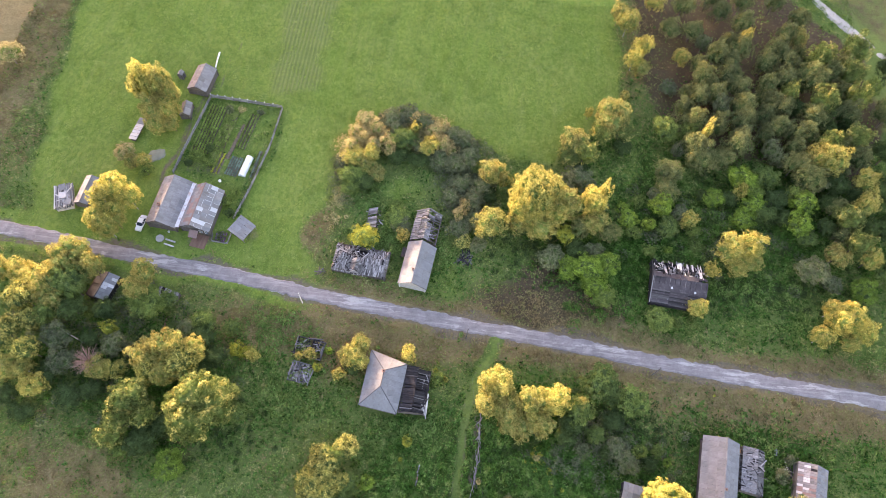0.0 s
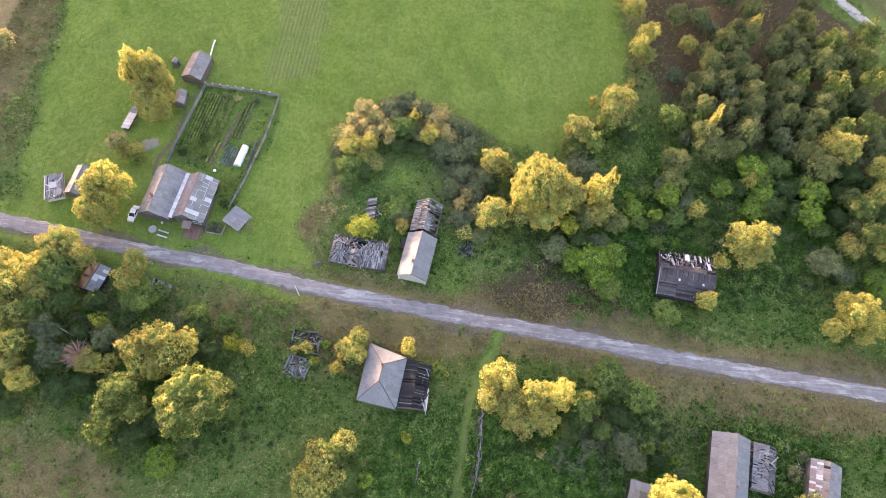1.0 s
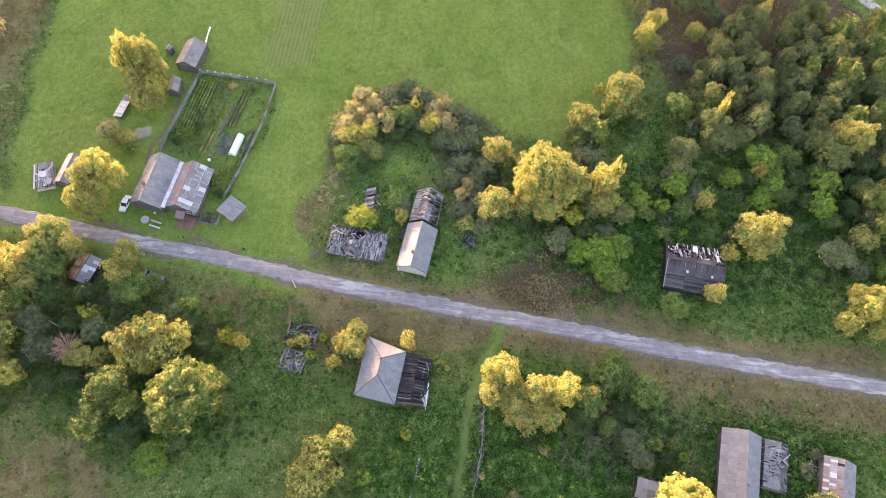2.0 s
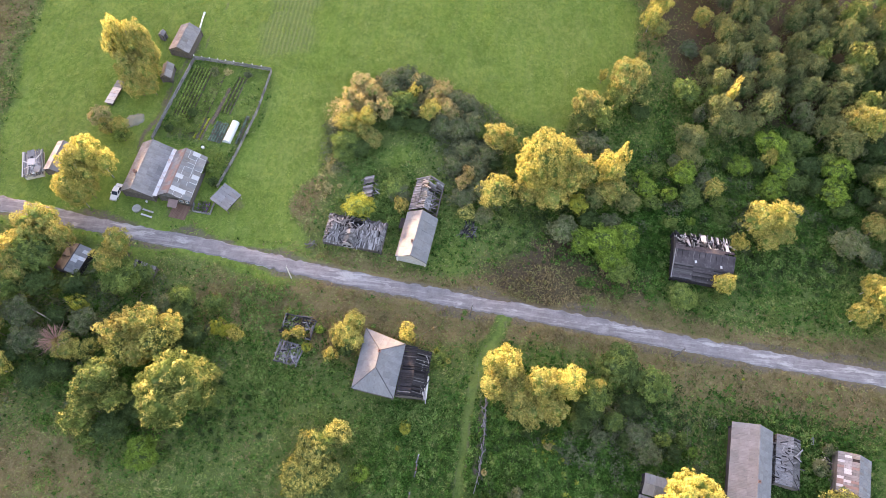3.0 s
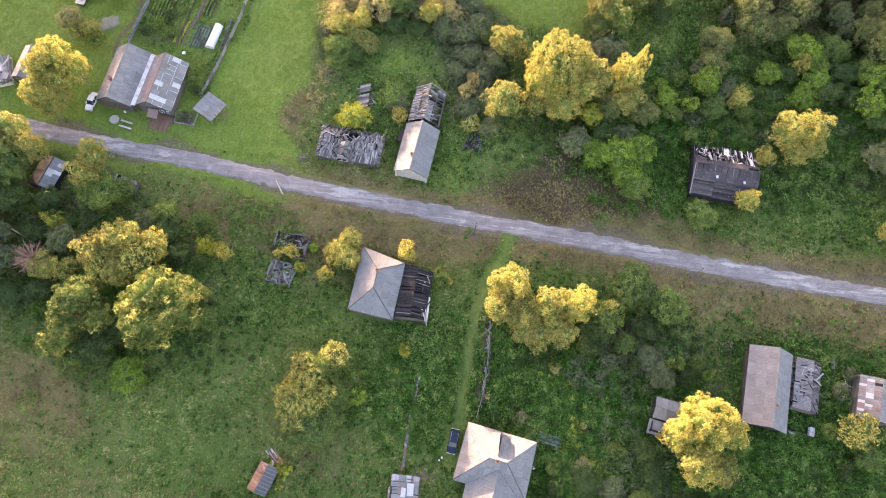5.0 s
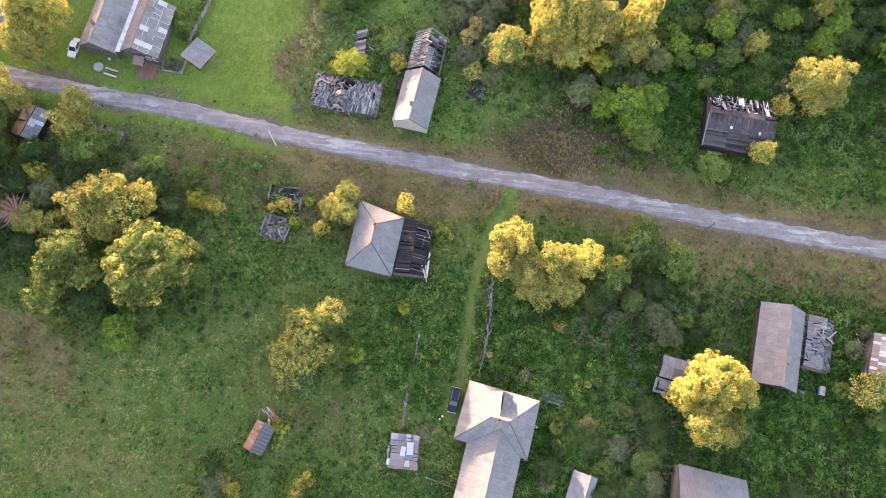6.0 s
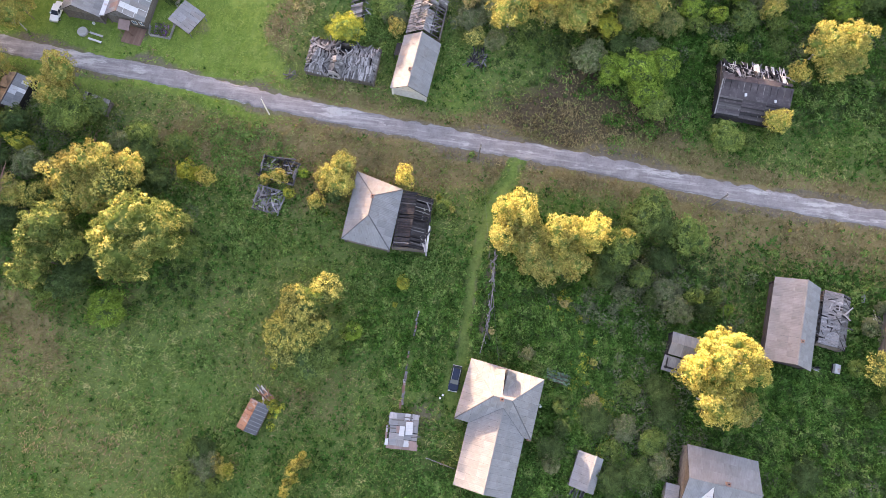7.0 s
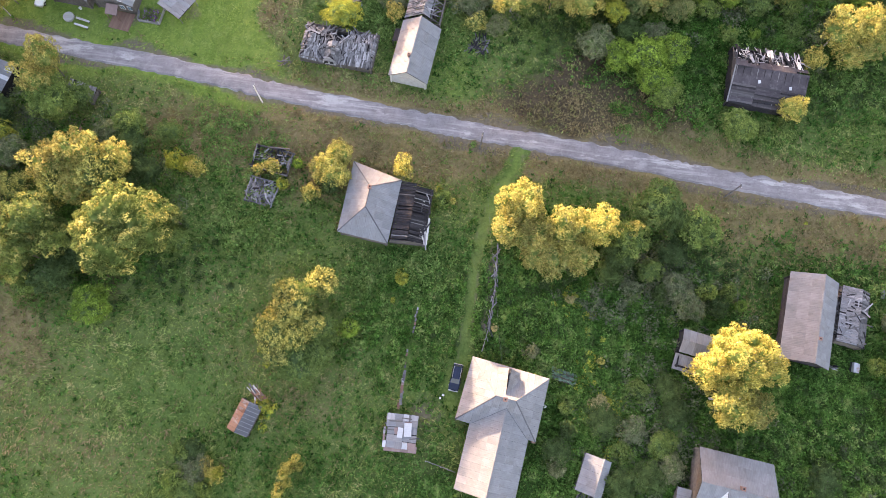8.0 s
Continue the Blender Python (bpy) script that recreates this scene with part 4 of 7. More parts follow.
LANE_TREES = [
    (12.6, 32.2, 3.7, 12.0, "Y"), (10.6, 28.3, 3.0, 11.0, "Y"), (14.3, 28.0, 3.7, 10.0, "O"), (20.2, 29.9, 3.8, 11.0, "Y"), (24.8, 30.4, 3.5, 10.0, "Y"),
    (17.5, 24.7, 4.0, 7.0, "O"), (22.1, 25.1, 3.2, 8.0, "O"), (30.7, 29.1, 3.3, 7.0, "G"), (30.6, 31.0, 1.3, 8.5, "Y"), (35.1, 36.1, 4.1, 6.5, "G"),
    (42.1, 32.8, 3.5, 6.5, "B2"), (37.6, 33.9, 2.9, 6.0, "D"), (29.2, 26.7, 2.8, 6.0, "D"),
]
LANE_BUSHES = [
    (34.7, 24.9, 2.1, 4.0, "G"), (38.8, 22.6, 2.4, 4.0, "S"), (44.0, 22.5, 1.8, 4.0, "G"), (47.7, 23.0, 1.5, 4.0, "G"), (49.6, 21.2, 1.2, 3.0, "B"),
    (41.3, 20.0, 2.4, 4.0, "S"), (10.9, 13.0, 0.7, 1.5, "R"), (17.2, 10.1, 1.4, 2.0, "S"), (45.9, 20.4, 2.0, 3.0, "D"), (28.3, 24.1, 2.2, 4.0, "D"),
    (38.2, 28.1, 2.5, 4.0, "D"), (31.8, 21.9, 1.9, 3.0, "S"), (36.8, 21.6, 1.9, 3.0, "D"), (28.1, 9.8, 0.7, 2.0, "Y"), (22.6, 19.0, 0.8, 2.0, "R"),
]
BARN_TREES = [
    (47.4, 12.5, 4.3, 14.0, "Y"), (42.7, 9.9, 3.1, 13.0, "Y"), (50.2, 12.0, 3.4, 13.0, "Y"), (45.5, 6.2, 3.9, 12.0, "Y"), (49.5, 5.3, 3.2, 9.0, "O"),
    (45.3, 12.7, 2.8, 12.0, "Y"),
]
GARDEN_SHRUBS = [
    (28.5, 0.9, 2.9, 2.4, "D"), (28.2, 3.4, 1.5, 2.0, "R"), (33.2, 0.0, 2.2, 3.0, "S"), (37.8, -1.4, 2.4, 3.0, "G"), (36.2, -6.4, 2.6, 3.0, "D"),
    (39.4, 3.0, 2.6, 3.0, "D"), (31.7, -7.7, 2.6, 3.0, "D"), (38.4, 6.7, 2.3, 3.0, "D"), (33.9, 6.2, 1.9, 2.5, "G"), (23.4, -1.0, 1.8, 3.0, "D"),
    (21.9, -4.4, 2.3, 3.0, "D"), (31.7, -3.3, 1.7, 3.0, "G"), (22.9, 2.3, 1.6, 2.0, "G"), (22.1, -6.8, 1.8, 3.0, "S"), (62.5, -3.9, 2.6, 3.0, "D"),
    (39.4, -4.9, 2.1, 3.0, "S"),
]
GOLD_BUSHES = [
    (74.9, 14.2, 3.3, 7.0, "R2"), (77.3, 10.1, 2.5, 4.0, "G"), (73.6, 7.6, 1.7, 2.5, "D"), (71.2, 14.1, 1.7, 3.0, "G"), (74.0, 21.3, 2.0, 3.0, "S"),
    (76.1, 24.7, 1.3, 2.5, "S"),
]
for rows, group in (
    (FARM_TREES, "trees round the farmyard"),
    (GROVE_TREES, "trees of the grove"),
    (GROVE_EDGE_TREES, "trees at the grove edge"),
    (THICKET_BUSHES, "bushes of the thicket"),
    (THICKET_EDGE_BUSHES, "bushes beside the ruins"),
    (YARD_TREES, "trees of the overgrown yard"),
    (FIELD_EDGE_TREES, "trees at the field edge"),
    (PLANTATION_TREES, "trees of the plantation"),
    (MIDDLE_ROW_TREES, "trees of the middle row"),
    (EAST_ROW_TREES, "trees of the far row"),
    (EAST_WOOD_TREES, "trees of the wood"),
    (CLEARING_TREES, "trees round the clearing"),
    (CLEARING_EDGE_TREES, "bushes round the clearing"),
    (COTTAGE_TREES, "bushes round the cottage"),
    (SHRUB_TREES, "shrubs of the meadow"),
    (LANE_TREES, "birches beside the lane"),
    (LANE_BUSHES, "bushes beside the lane"),
    (BARN_TREES, "birches beside the barn"),
    (GARDEN_SHRUBS, "shrubs of the wild garden"),
    (GOLD_BUSHES, "bushes behind the barn"),
):
    grow(rows, group)
# unseen wood added west of the village to shade it from the low sun
SHADE_BELT = []
for k in range(86):
    across, back = (k - 31.5) * 5.2, (k % 3) * 7.0
    c = TO_SUN * (246 + back + PICK.uniform(-3, 3)) + Vector((-TO_SUN.y, TO_SUN.x, 0)) * -across
    # height steps across the belt set how low the sun reaches
    SHADE_BELT.append((c.x, c.y, PICK.uniform(4.6, 6.5), PICK.uniform(8.5, 11.5) + (9.5 if across > 113 else 1.0 if across > 78 else 2.2 if across > 40 else -2.5 if across > 18 else -4.0 if across < -30 else 0.8 if across < -8 else 0), PICK.choice("GGOD")))
grow(SHADE_BELT, "trees of the western wood", True)


# ---- building helpers ----
def clipped(poly, lo, hi, axis):
    """A convex 2D polygon cut to lo <= axis <= hi."""
    for bound, sign in ((lo, 1), (hi, -1)):
        out = []
        for a, b in zip(poly, poly[1:] + poly[:1]):
            da, db = sign * (a[axis] - bound), sign * (b[axis] - bound)
            if da >= 0:
                out.append(a)
            if (da > 0) != (db > 0) and da != db:
                q = da / (da - db)
                out.append((a[0] + q * (b[0] - a[0]), a[1] + q * (b[1] - a[1])))
        poly = out
        if len(poly) < 3:
            return []
    return poly


WEAR = random.Random(9)


def slope(parent, pts, cw, ch, pick, name="roof_sheet", missing=0.0, thick=0.03, slack=0.012, deck=DARK_WOOD, skew=0.0):
    """Cover a roof slope, whose first edge is the eave, with separate pieces cw wide and ch long. pick: a material, or a function of the piece's place (0-1, 0-1)."""
    P = [Vector(p) for p in pts]
    u = (P[1] - P[0]).normalized()
    n = u.cross(P[2] - P[0]).normalized()
    if n.z < 0:
        n = -n
    v = n.cross(u)
    if v.z < 0:
        v = -v
    flat = [((p - P[0]).dot(u), (p - P[0]).dot(v)) for p in P]
    w0, w1, h1 = min(f[0] for f in flat), max(f[0] for f in flat), max(f[1] for f in flat)
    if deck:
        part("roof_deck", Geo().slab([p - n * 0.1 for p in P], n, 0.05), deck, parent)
    cols, rws = max(1, round((w1 - w0) / cw)), max(1, round(h1 / ch))
    cw, ch = (w1 - w0) / cols, h1 / rws
    shared, seam = {}, min(0.012, 0.005 * cw + 0.0005) if cw > 0.9 else 0.012
    for i in range(cols):
        for j in range(rws):
            if WEAR.random() < missing:
                continue
            cell = clipped(clipped(flat, w0 + i * cw + seam, w0 + (i + 1) * cw - seam, 0), j * ch - 0.06 * (j > 0), (j + 1) * ch, 1)
            if len(cell) < 3:
                continue
            mat = pick((i + 0.5) / cols, (j + 0.5) / rws) if callable(pick) else pick
            c = Vector((w0 + (i + 0.5) * cw, (j + 0.5) * ch, 0))
            local = [Vector((a, b, 0)) - c for a, b in cell]
            key = (mat.name, tuple((round(q.x, 3), round(q.y, 3)) for q in local))
            if key not in shared:
                shared[key] = Geo().slab(local, Vector((0, 0, 1)), thick).mesh(name, mat)
            ob = part(name, shared[key], None, parent)
            basis = Matrix((u, v, n)).transposed().to_4x4()
            tip = pose(0, 0, 0.01 + WEAR.random() * slack, -0.5 + WEAR.uniform(-1, 1) * slack * 25, WEAR.uniform(-1, 1) * slack * 20, WEAR.uniform(-1, 1) * (slack * 15 + skew))
            ob.matrix_basis = Matrix.Translation(P[0]) @ basis @ Matrix.Translation(c) @ tip


def log_wall(parent, a, b, h, mat, r=0.13):
    """A wall of stacked round logs between two points."""
    a, b = Vector((*a, 0)), Vector((*b, 0))
    g, d = Geo(), (b - a).normalized() * 0.25
    for k in range(max(1, int(h / (r * 1.8)))):
        z = Vector((0, 0, r + k * r * 1.8))
        g.tube(a - d + z, b + d + z, r, r * 0.95, 8)
    tagged(part("log_wall", g, mat, parent), kind="stuff")


def log_box(parent, L, W, h, mat):
    c = [(-L / 2, -W / 2), (L / 2, -W / 2), (L / 2, W / 2), (-L / 2, W / 2)]
    for p, q in zip(c, c[1:] + c[:1]):
        log_wall(parent, p, q, h, mat)


def broken_walls(parent, L, W, courses, mats, seed):
    """What is left of log walls: single logs, some short, slipped or gone."""
    r = random.Random(seed)
    c = [(-L / 2, -W / 2), (L / 2, -W / 2), (L / 2, W / 2), (-L / 2, W / 2)]
    for side, (p, q) in enumerate(zip(c, c[1:] + c[:1])):
        a, b = Vector((*p, 0)), Vector((*q, 0))
        left = courses - r.randrange(0, courses // 2 + 1)
        for k in range(left):
            s0, s1 = (r.uniform(-0.06, 0.05), r.uniform(0.93, 1.06)) if k < left - 2 else (r.uniform(-0.05, 0.3), r.uniform(0.6, 1.06))
            z = 0.13 + 0.23 * k
            j = [Vector((r.gauss(0, 0.05 + 0.03 * k), r.gauss(0, 0.05 + 0.03 * k), z + r.gauss(0, 0.03))) for _ in (0, 1)]
            part("wall_log", Geo().tube(a.lerp(b, s0) + j[0], a.lerp(b, s1) + j[1], r.uniform(0.1, 0.14), r.uniform(0.08, 0.12), 7), r.choice(mats), parent)


def gable_end(parent, x, y0, y1, yr, z0, zr, mat):
    """The boarded triangle under a ridge."""
    g = Geo()
    k = int((y1 - y0) / 0.22)
    for i in range(k):
        ya, yb = y0 + (y1 - y0) * i / k, y0 + (y1 - y0) * (i + 1) / k - 0.015
        top = [z0 + (zr - z0) * ((y - y0) / (yr - y0) if y < yr else (y1 - y) / (y1 - yr)) for y in (ya, yb)]
        g.slab([(x, ya, z0), (x, yb, z0), (x, yb, top[1] + 0.01), (x, ya, top[0] + 0.01)], Vector((1, 0, 0)), 0.03 + 0.006 * (i % 2))
    tagged(part("gable_board", g, mat, parent), kind="stuff")


def ridge_cap(parent, a, b, mat, w=0.32):
    a, b = Vector(a), Vector(b)
    d = (b - a).normalized()
    s = d.cross(Vector((0, 0, 1))).normalized()
    g = Geo()
    for k in (-1, 1):
        q = s * (w / 2 * k) - Vector((0, 0, w * 0.28))
        g.slab([a, b, b + q, a + q], Vector((0, 0, 1)), 0.035)
    part("ridge_cap", g, mat, parent)


def chimney(parent, x, y, z, h, s=0.5):
    """A brick stack: one body with recessed joints and a wider head."""
    g, n = Geo(), max(2, int(h / 0.09))
    rings = []
    for k in range(n):
        w = s if k < n - 1 else s + 0.12
        rings += [(w, z + 0.09 * k + 0.01), (w, z + 0.09 * k + 0.08), (w - 0.03, z + 0.09 * k + 0.085)]
    for w, zz in rings:
        g.v += [(x + i * w / 2, y + j * w / 2, zz) for i, j in ((-1, -1), (1, -1), (1, 1), (-1, 1))]
    g.f = [(4 * k + i, 4 * k + (i + 1) % 4, 4 * k + 4 + (i + 1) % 4, 4 * k + 4 + i) for k in range(len(rings) - 1) for i in range(4)]
    m = len(g.v)
    g.f += [(3, 2, 1, 0), (m - 4, m - 3, m - 2, m - 1)]
    ch = part("chimney", g, BRICK, parent, "red brick chimney")
    # flat sooty plate, near black for the shade in the flue hole
    part("flue", Geo().box(s * 0.5, s * 0.5, 0.02, pose(x, y, rings[-1][1] + 0.012)), SOOT_AND_SHADE, ch)


def window(parent, m, w=0.8, h=1.0):
    g = Geo()
    for sx, sy, x, y in ((w, 0.07, 0, h / 2), (w, 0.07, 0, -h / 2), (0.07, h, w / 2, 0), (0.07, h, -w / 2, 0), (0.04, h, 0, 0)):
        g.box(sx, 0.09, sy, m @ pose(x, 0, y)) if sx > sy else g.box(sx, 0.09, sy, m @ pose(x, 0, y))
    fr = part("window", g, POST_WHITE, parent, "small white-framed window")
    part("pane", Geo().box(w - 0.08, 0.03, h - 0.08, m), PANE, fr)


def gable_roof(parent, L, W, el, er, rz, ro, cw, ch, left, right, wall, x0=0.0, inset=0.4, missing=(0, 0), name="roof_sheet", cap=None, ends=(1, 1), skew=0.0, deck=DARK_WOOD):
    """Two slopes over log walls. Local x runs along the ridge, +y is the left slope; el, er: eave heights, ro: where the ridge lies across."""
    a, b = x0 - L / 2, x0 + L / 2
    slope(parent, [(a, W / 2, el), (b, W / 2, el), (b, ro, rz), (a, ro, rz)], cw, ch, left, name, missing[0], skew=skew, deck=deck)
    slope(parent, [(a, -W / 2, er), (b, -W / 2, er), (b, ro, rz), (a, ro, rz)], cw, ch, right, name, missing[1], skew=skew, deck=deck)
    if cap:
        ridge_cap(parent, (a - 0.05, ro, rz + 0.1), (b + 0.05, ro, rz + 0.1), cap)
    wi = W / 2 - inset
    zl = lambda y, e: e + (rz - e) * (inset / (W / 2 - abs(ro) if W / 2 > abs(ro) else 1)) - 0.15
    hl, hr = zl(wi, el), zl(-wi, er)
    c = [(a + inset, -wi), (b - inset, -wi), (b - inset, wi), (a + inset, wi)]
    for i, (p, q) in enumerate(zip(c, c[1:] + c[:1])):
        log_wall(parent, p, q, (hr, min(hl, hr), hl, min(hl, hr))[i], wall)
    zb = min(hl, hr) - 0.05
    for x, on in ((a + inset - 0.12, ends[0]), (b - inset + 0.08, ends[1])):
        if on:
            gable_end(parent, x, -wi, wi, ro, zb, rz - 0.22, wall)


PLANK = {}


def plank(parent, name, mat, m, length, w=0.2, t=0.04):
    key = (name, mat.name, round(length * 2) / 2, w)
    if key not in PLANK:
        PLANK[key] = Geo().box(key[2], w, t).mesh(name, mat)
    ob = part(name, PLANK[key], None, parent)
    ob.matrix_basis = m
    return ob


def heap(parent, n, lx, ly, z, mats, lengths=(1.5, 4), bias=90, spread=35, tilt=10, seed=1):
    """Fallen planks lying over one another."""
    r = random.Random(seed)
    for k in range(n):
        x, y = r.uniform(-lx / 2, lx / 2), r.uniform(-ly / 2, ly / 2)
        plank(parent, "fallen_plank", r.choice(mats), pose(x, y, z(x, y) + k % 7 * 0.045, r.uniform(-8, 8), r.uniform(-tilt, tilt), bias + r.gauss(0, spread)), r.uniform(*lengths), r.choice((0.12, 0.16, 0.24)))


# ---- the hipped cottage with its ruined annexe ----
cot = root("hipped_cottage", -11.2, 30.4, 0, "log cottage with grey hipped sheet roof and collapsing plank annexe", "house")
A, B, C, D = [(x + 11.2, y - 30.4, 2.7) for x, y in ((-15.7, 25.2), (-14.8, 37.3), (-6.6, 35.0), (-7.5, 24.2))]
r0, r1 = (-0.3, -1.3, 5.3), (0.0, 2.1, 5.3)
slope(cot, [A, B, r1, r0], 1.1, 1.7, SLATE)
slope(cot, [B, C, r1], 1.1, 1.7, SLATE)
slope(cot, [C, D, r0, r1], 1.1, 1.7, SLATE)
slope(cot, [D, A, r0], 1.1, 1.7, SLATE)
for p, q in ((A, r0), (B, r1), (C, r1), (D, r0), (r0, r1)):
    ridge_cap(cot, Vector(p) + Vector((0, 0, 0.08)), Vector(q) + Vector((0, 0, 0.08)), DARK_SHEET, 0.2)
chimney(cot, -0.05, 1.9, 4.9, 0.9)
ins = [(p[0] * 0.9, p[1] * 0.93) for p in (A, B, C, D)]
for p, q in zip(ins, ins[1:] + ins[:1]):
    log_wall(cot, p, q, 2.6, LOG)
annexe = [(4.1, -5.6, 2.6), (4.55, 4.5, 2.6), (9.9, 3.8, 2.2), (9.5, -5.5, 2.2)]
slope(cot, [annexe[3], annexe[2], (7.2, 4.15, 3.4), (6.75, -5.55, 3.4)], 0.17, 2.8, lambda a, b: WEAR.choice((SILVER_WOOD, OLD_WOOD)) if WEAR.random() < 0.1 else DARK_WOOD, "roof_plank", 0.16, 0.04, 0.06, None, 2.0)
slope(cot, [annexe[0], annexe[1], (7.2, 4.15, 3.4), (6.75, -5.55, 3.4)], 0.2, 2.7, lambda a, b: OLD_WOOD if WEAR.random() < 0.06 else DARK_WOOD, "roof_plank", 0.06, 0.04, 0.04, None, 1.2)
for k in range(8):
    y = -5.2 + k * 1.28
    part("rafter", Geo().tube((4.3, y, 2.45), (6.95, y, 3.25), 0.07, 0.06).tube((6.95, y, 3.25), (9.6, y, 2.0), 0.06, 0.07), DARK_WOOD, cot)
for p, q in zip(annexe, annexe[1:] + annexe[:1]):
    log_wall(cot, (p[0] * 0.98, p[1] * 0.95), (q[0] * 0.98, q[1] * 0.95), 2.0, LOG)
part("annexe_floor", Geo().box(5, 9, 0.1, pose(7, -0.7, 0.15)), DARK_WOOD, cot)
part("verge_board", Geo().slab([(9.62, -5.6, 2.2), (9.95, -5.6, 2.16), (10.0, -1.2, 2.2), (9.7, -1.0, 2.24)], Vector((0, 0, 1)), 0.05), PALE_WOOD, cot, "bleached pale verge board")
for k in range(18):
    plank(cot, "loose_plank", WEAR.choice((SILVER_WOOD, PALE_WOOD, DARK_WOOD)), pose(9.1 + WEAR.uniform(-0.7, 0.7), -5.2 + k * 0.42, 2.35 + WEAR.random() * 0.2, 0, WEAR.uniform(-12, 12), WEAR.uniform(60, 120)), WEAR.uniform(1, 2.5), 0.22)

# ---- the gabled house with the stripped rear frame ----
gh = root("gabled_house", -7.4, 58.6, 83.6, "narrow wooden house with smooth grey gabled roof and chimney", "house")
gable_roof(gh, 10.9, 6.8, 2.5, 2.3, 4.9, 0.15, 2.2, 2.0, SLATE, SLATE, PALE_WOOD, cap=SLATE)
chimney(gh, -2.2, 0.5, 4.5, 0.8, 0.4)
slope(gh, [(1.5, 3.4, 2.2), (4.0, 3.4, 2.2), (4.0, 4.5, 1.9), (1.5, 4.5, 1.9)], 0.8, 1.1, OLD_WOOD, "porch_plank")
for p in ((1.7, 4.4), (3.8, 4.4)):
    part("porch_post", Geo().tube((*p, 0), (*p, 1.9), 0.07, 0.06), OLD_WOOD, gh)
rear = root("stripped_roof_frame", -6.5, 68.7, 84.5, "bare weathered rafters and sagging boards behind the gabled house", "ruin")
for k in range(7):
    x = -3.7 + k * 1.25
    part("rafter", Geo().tube((x, 3.0, 2.2), (x, 0.1, 4.6), 0.08, 0.07).tube((x, 0.1, 4.6), (x, -3.0, 2.2), 0.07, 0.08), OLD_WOOD, rear)
for y in (3.0, 1.5, -1.5, -3.0):
    z = 4.6 - 0.8 * abs(y)
    part("purlin", Geo().tube((-3.9, y, z), (3.9, y, z), 0.07, 0.06), OLD_WOOD, rear)
log_box(rear, 7.4, 5.8, 2.1, LOG)
slope(rear, [(-3.9, 3.2, 2.2), (1.6, 3.2, 2.0), (1.6, 0.0, 4.2), (-3.9, 0.0, 4.7)], 0.26, 1.9, lambda a, b: WEAR.choice((SILVER_WOOD, OLD_WOOD, SLATE)), "sagging_board", 0.05, 0.04, 0.05, None, 3)
slope(rear, [(-3.9, -1.2, 3.7), (0.6, -1.2, 3.4), (0.6, 0.0, 4.3), (-3.9, 0.0, 4.7)], 0.3, 1.5, lambda a, b: WEAR.choice((SLATE, SLATE, SILVER_WOOD)), "sagging_board", 0.08, 0.04, 0.05, None, 4)
slope(rear, [(1.4, -3.0, 2.3), (3.9, -3.0, 2.3), (3.9, 0.0, 4.7), (1.4, 0.0, 4.5)], 0.3, 1.9, lambda a, b: WEAR.choice((SILVER_WOOD, OLD_WOOD)), "sagging_board", 0.4, 0.04, 0.05, None, 5)
slope(rear, [(1.2, 3.0, 2.2), (3.9, 3.0, 2.2), (3.9, 0.1, 4.7), (1.2, 0.1, 4.5)], 0.26, 1.9, lambda a, b: WEAR.choice((SILVER_WOOD, OLD_WOOD)), "sagging_board", 0.2, 0.04, 0.06, None, 3)
heap(rear, 34, 6, 4, lambda x, y: 0.5, (DARK_WOOD, LOG), seed=3)
heap(rear, 44, 7.0, 5.0, lambda x, y: 4.5 - 0.75 * abs(y), (SILVER_WOOD, SILVER_WOOD, OLD_WOOD), (0.8, 2.4), 85, 45, 22, 57)
for s in (-1, 1):
    part("verge_board", Geo().tube((4.0, s * 3.2, 2.3), (4.0, 0, 4.85), 0.13, 0.13, 6), SILVER_WOOD, rear)

# ---- collapsed ruins ----
ra = root("collapsed_log_house", -20.6, 58.5, -4, "roofless log house filled with fallen silver-grey planks", "ruin")
log_box(ra, 12.3, 6.4, 2.0, LOG)
grey = lambda a, b: WEAR.choice((SILVER_WOOD, OLD_WOOD, OLD_WOOD, SILVER_WOOD))
# the fallen roof lies in sagging sheets of planks, hipped at the ends
for pts, miss in (([(-6.4, -3.5, 1.7), (-2.2, -3.7, 1.5), (-2.0, 0.2, 2.7), (-4.6, 0.9, 2.8)], 0.1),
                  ([(-2.4, -3.4, 1.6), (1.0, -3.6, 1.8), (0.8, 0.4, 2.5), (-2.0, 0.1, 2.6)], 0.28),
                  ([(0.8, -3.5, 1.7), (6.3, -3.5, 1.9), (5.2, 0.7, 2.9), (0.7, 0.3, 2.6)], 0.06),
                  ([(-6.5, 3.5, 1.6), (-6.4, -3.5, 1.7), (-4.6, 0.9, 2.8)], 0.12),
                  ([(6.3, -3.5, 1.9), (6.2, 3.2, 1.8), (5.2, 0.7, 2.9)], 0.1),
                  ([(-3.6, 3.4, 1.3), (-6.5, 3.5, 1.6), (-4.6, 0.9, 2.8), (-2.6, 0.5, 2.6)], 0.25),
                  ([(6.2, 3.2, 1.8), (1.2, 2.7, 1.6), (0.7, 0.4, 2.6), (5.2, 0.7, 2.9)], 0.16)):
    slope(ra, pts, 0.24, 1.5, grey, "fallen_plank", miss, 0.04, 0.09, None, 5)
heap(ra, 110, 12.0, 6.4, lambda x, y: 1.75 + 0.9 * max(0.0, 1 - abs(y - 0.4) / 3.6), (SILVER_WOOD, OLD_WOOD, DARK_WOOD), (0.8, 2.4), 88, 30, 12, 5)
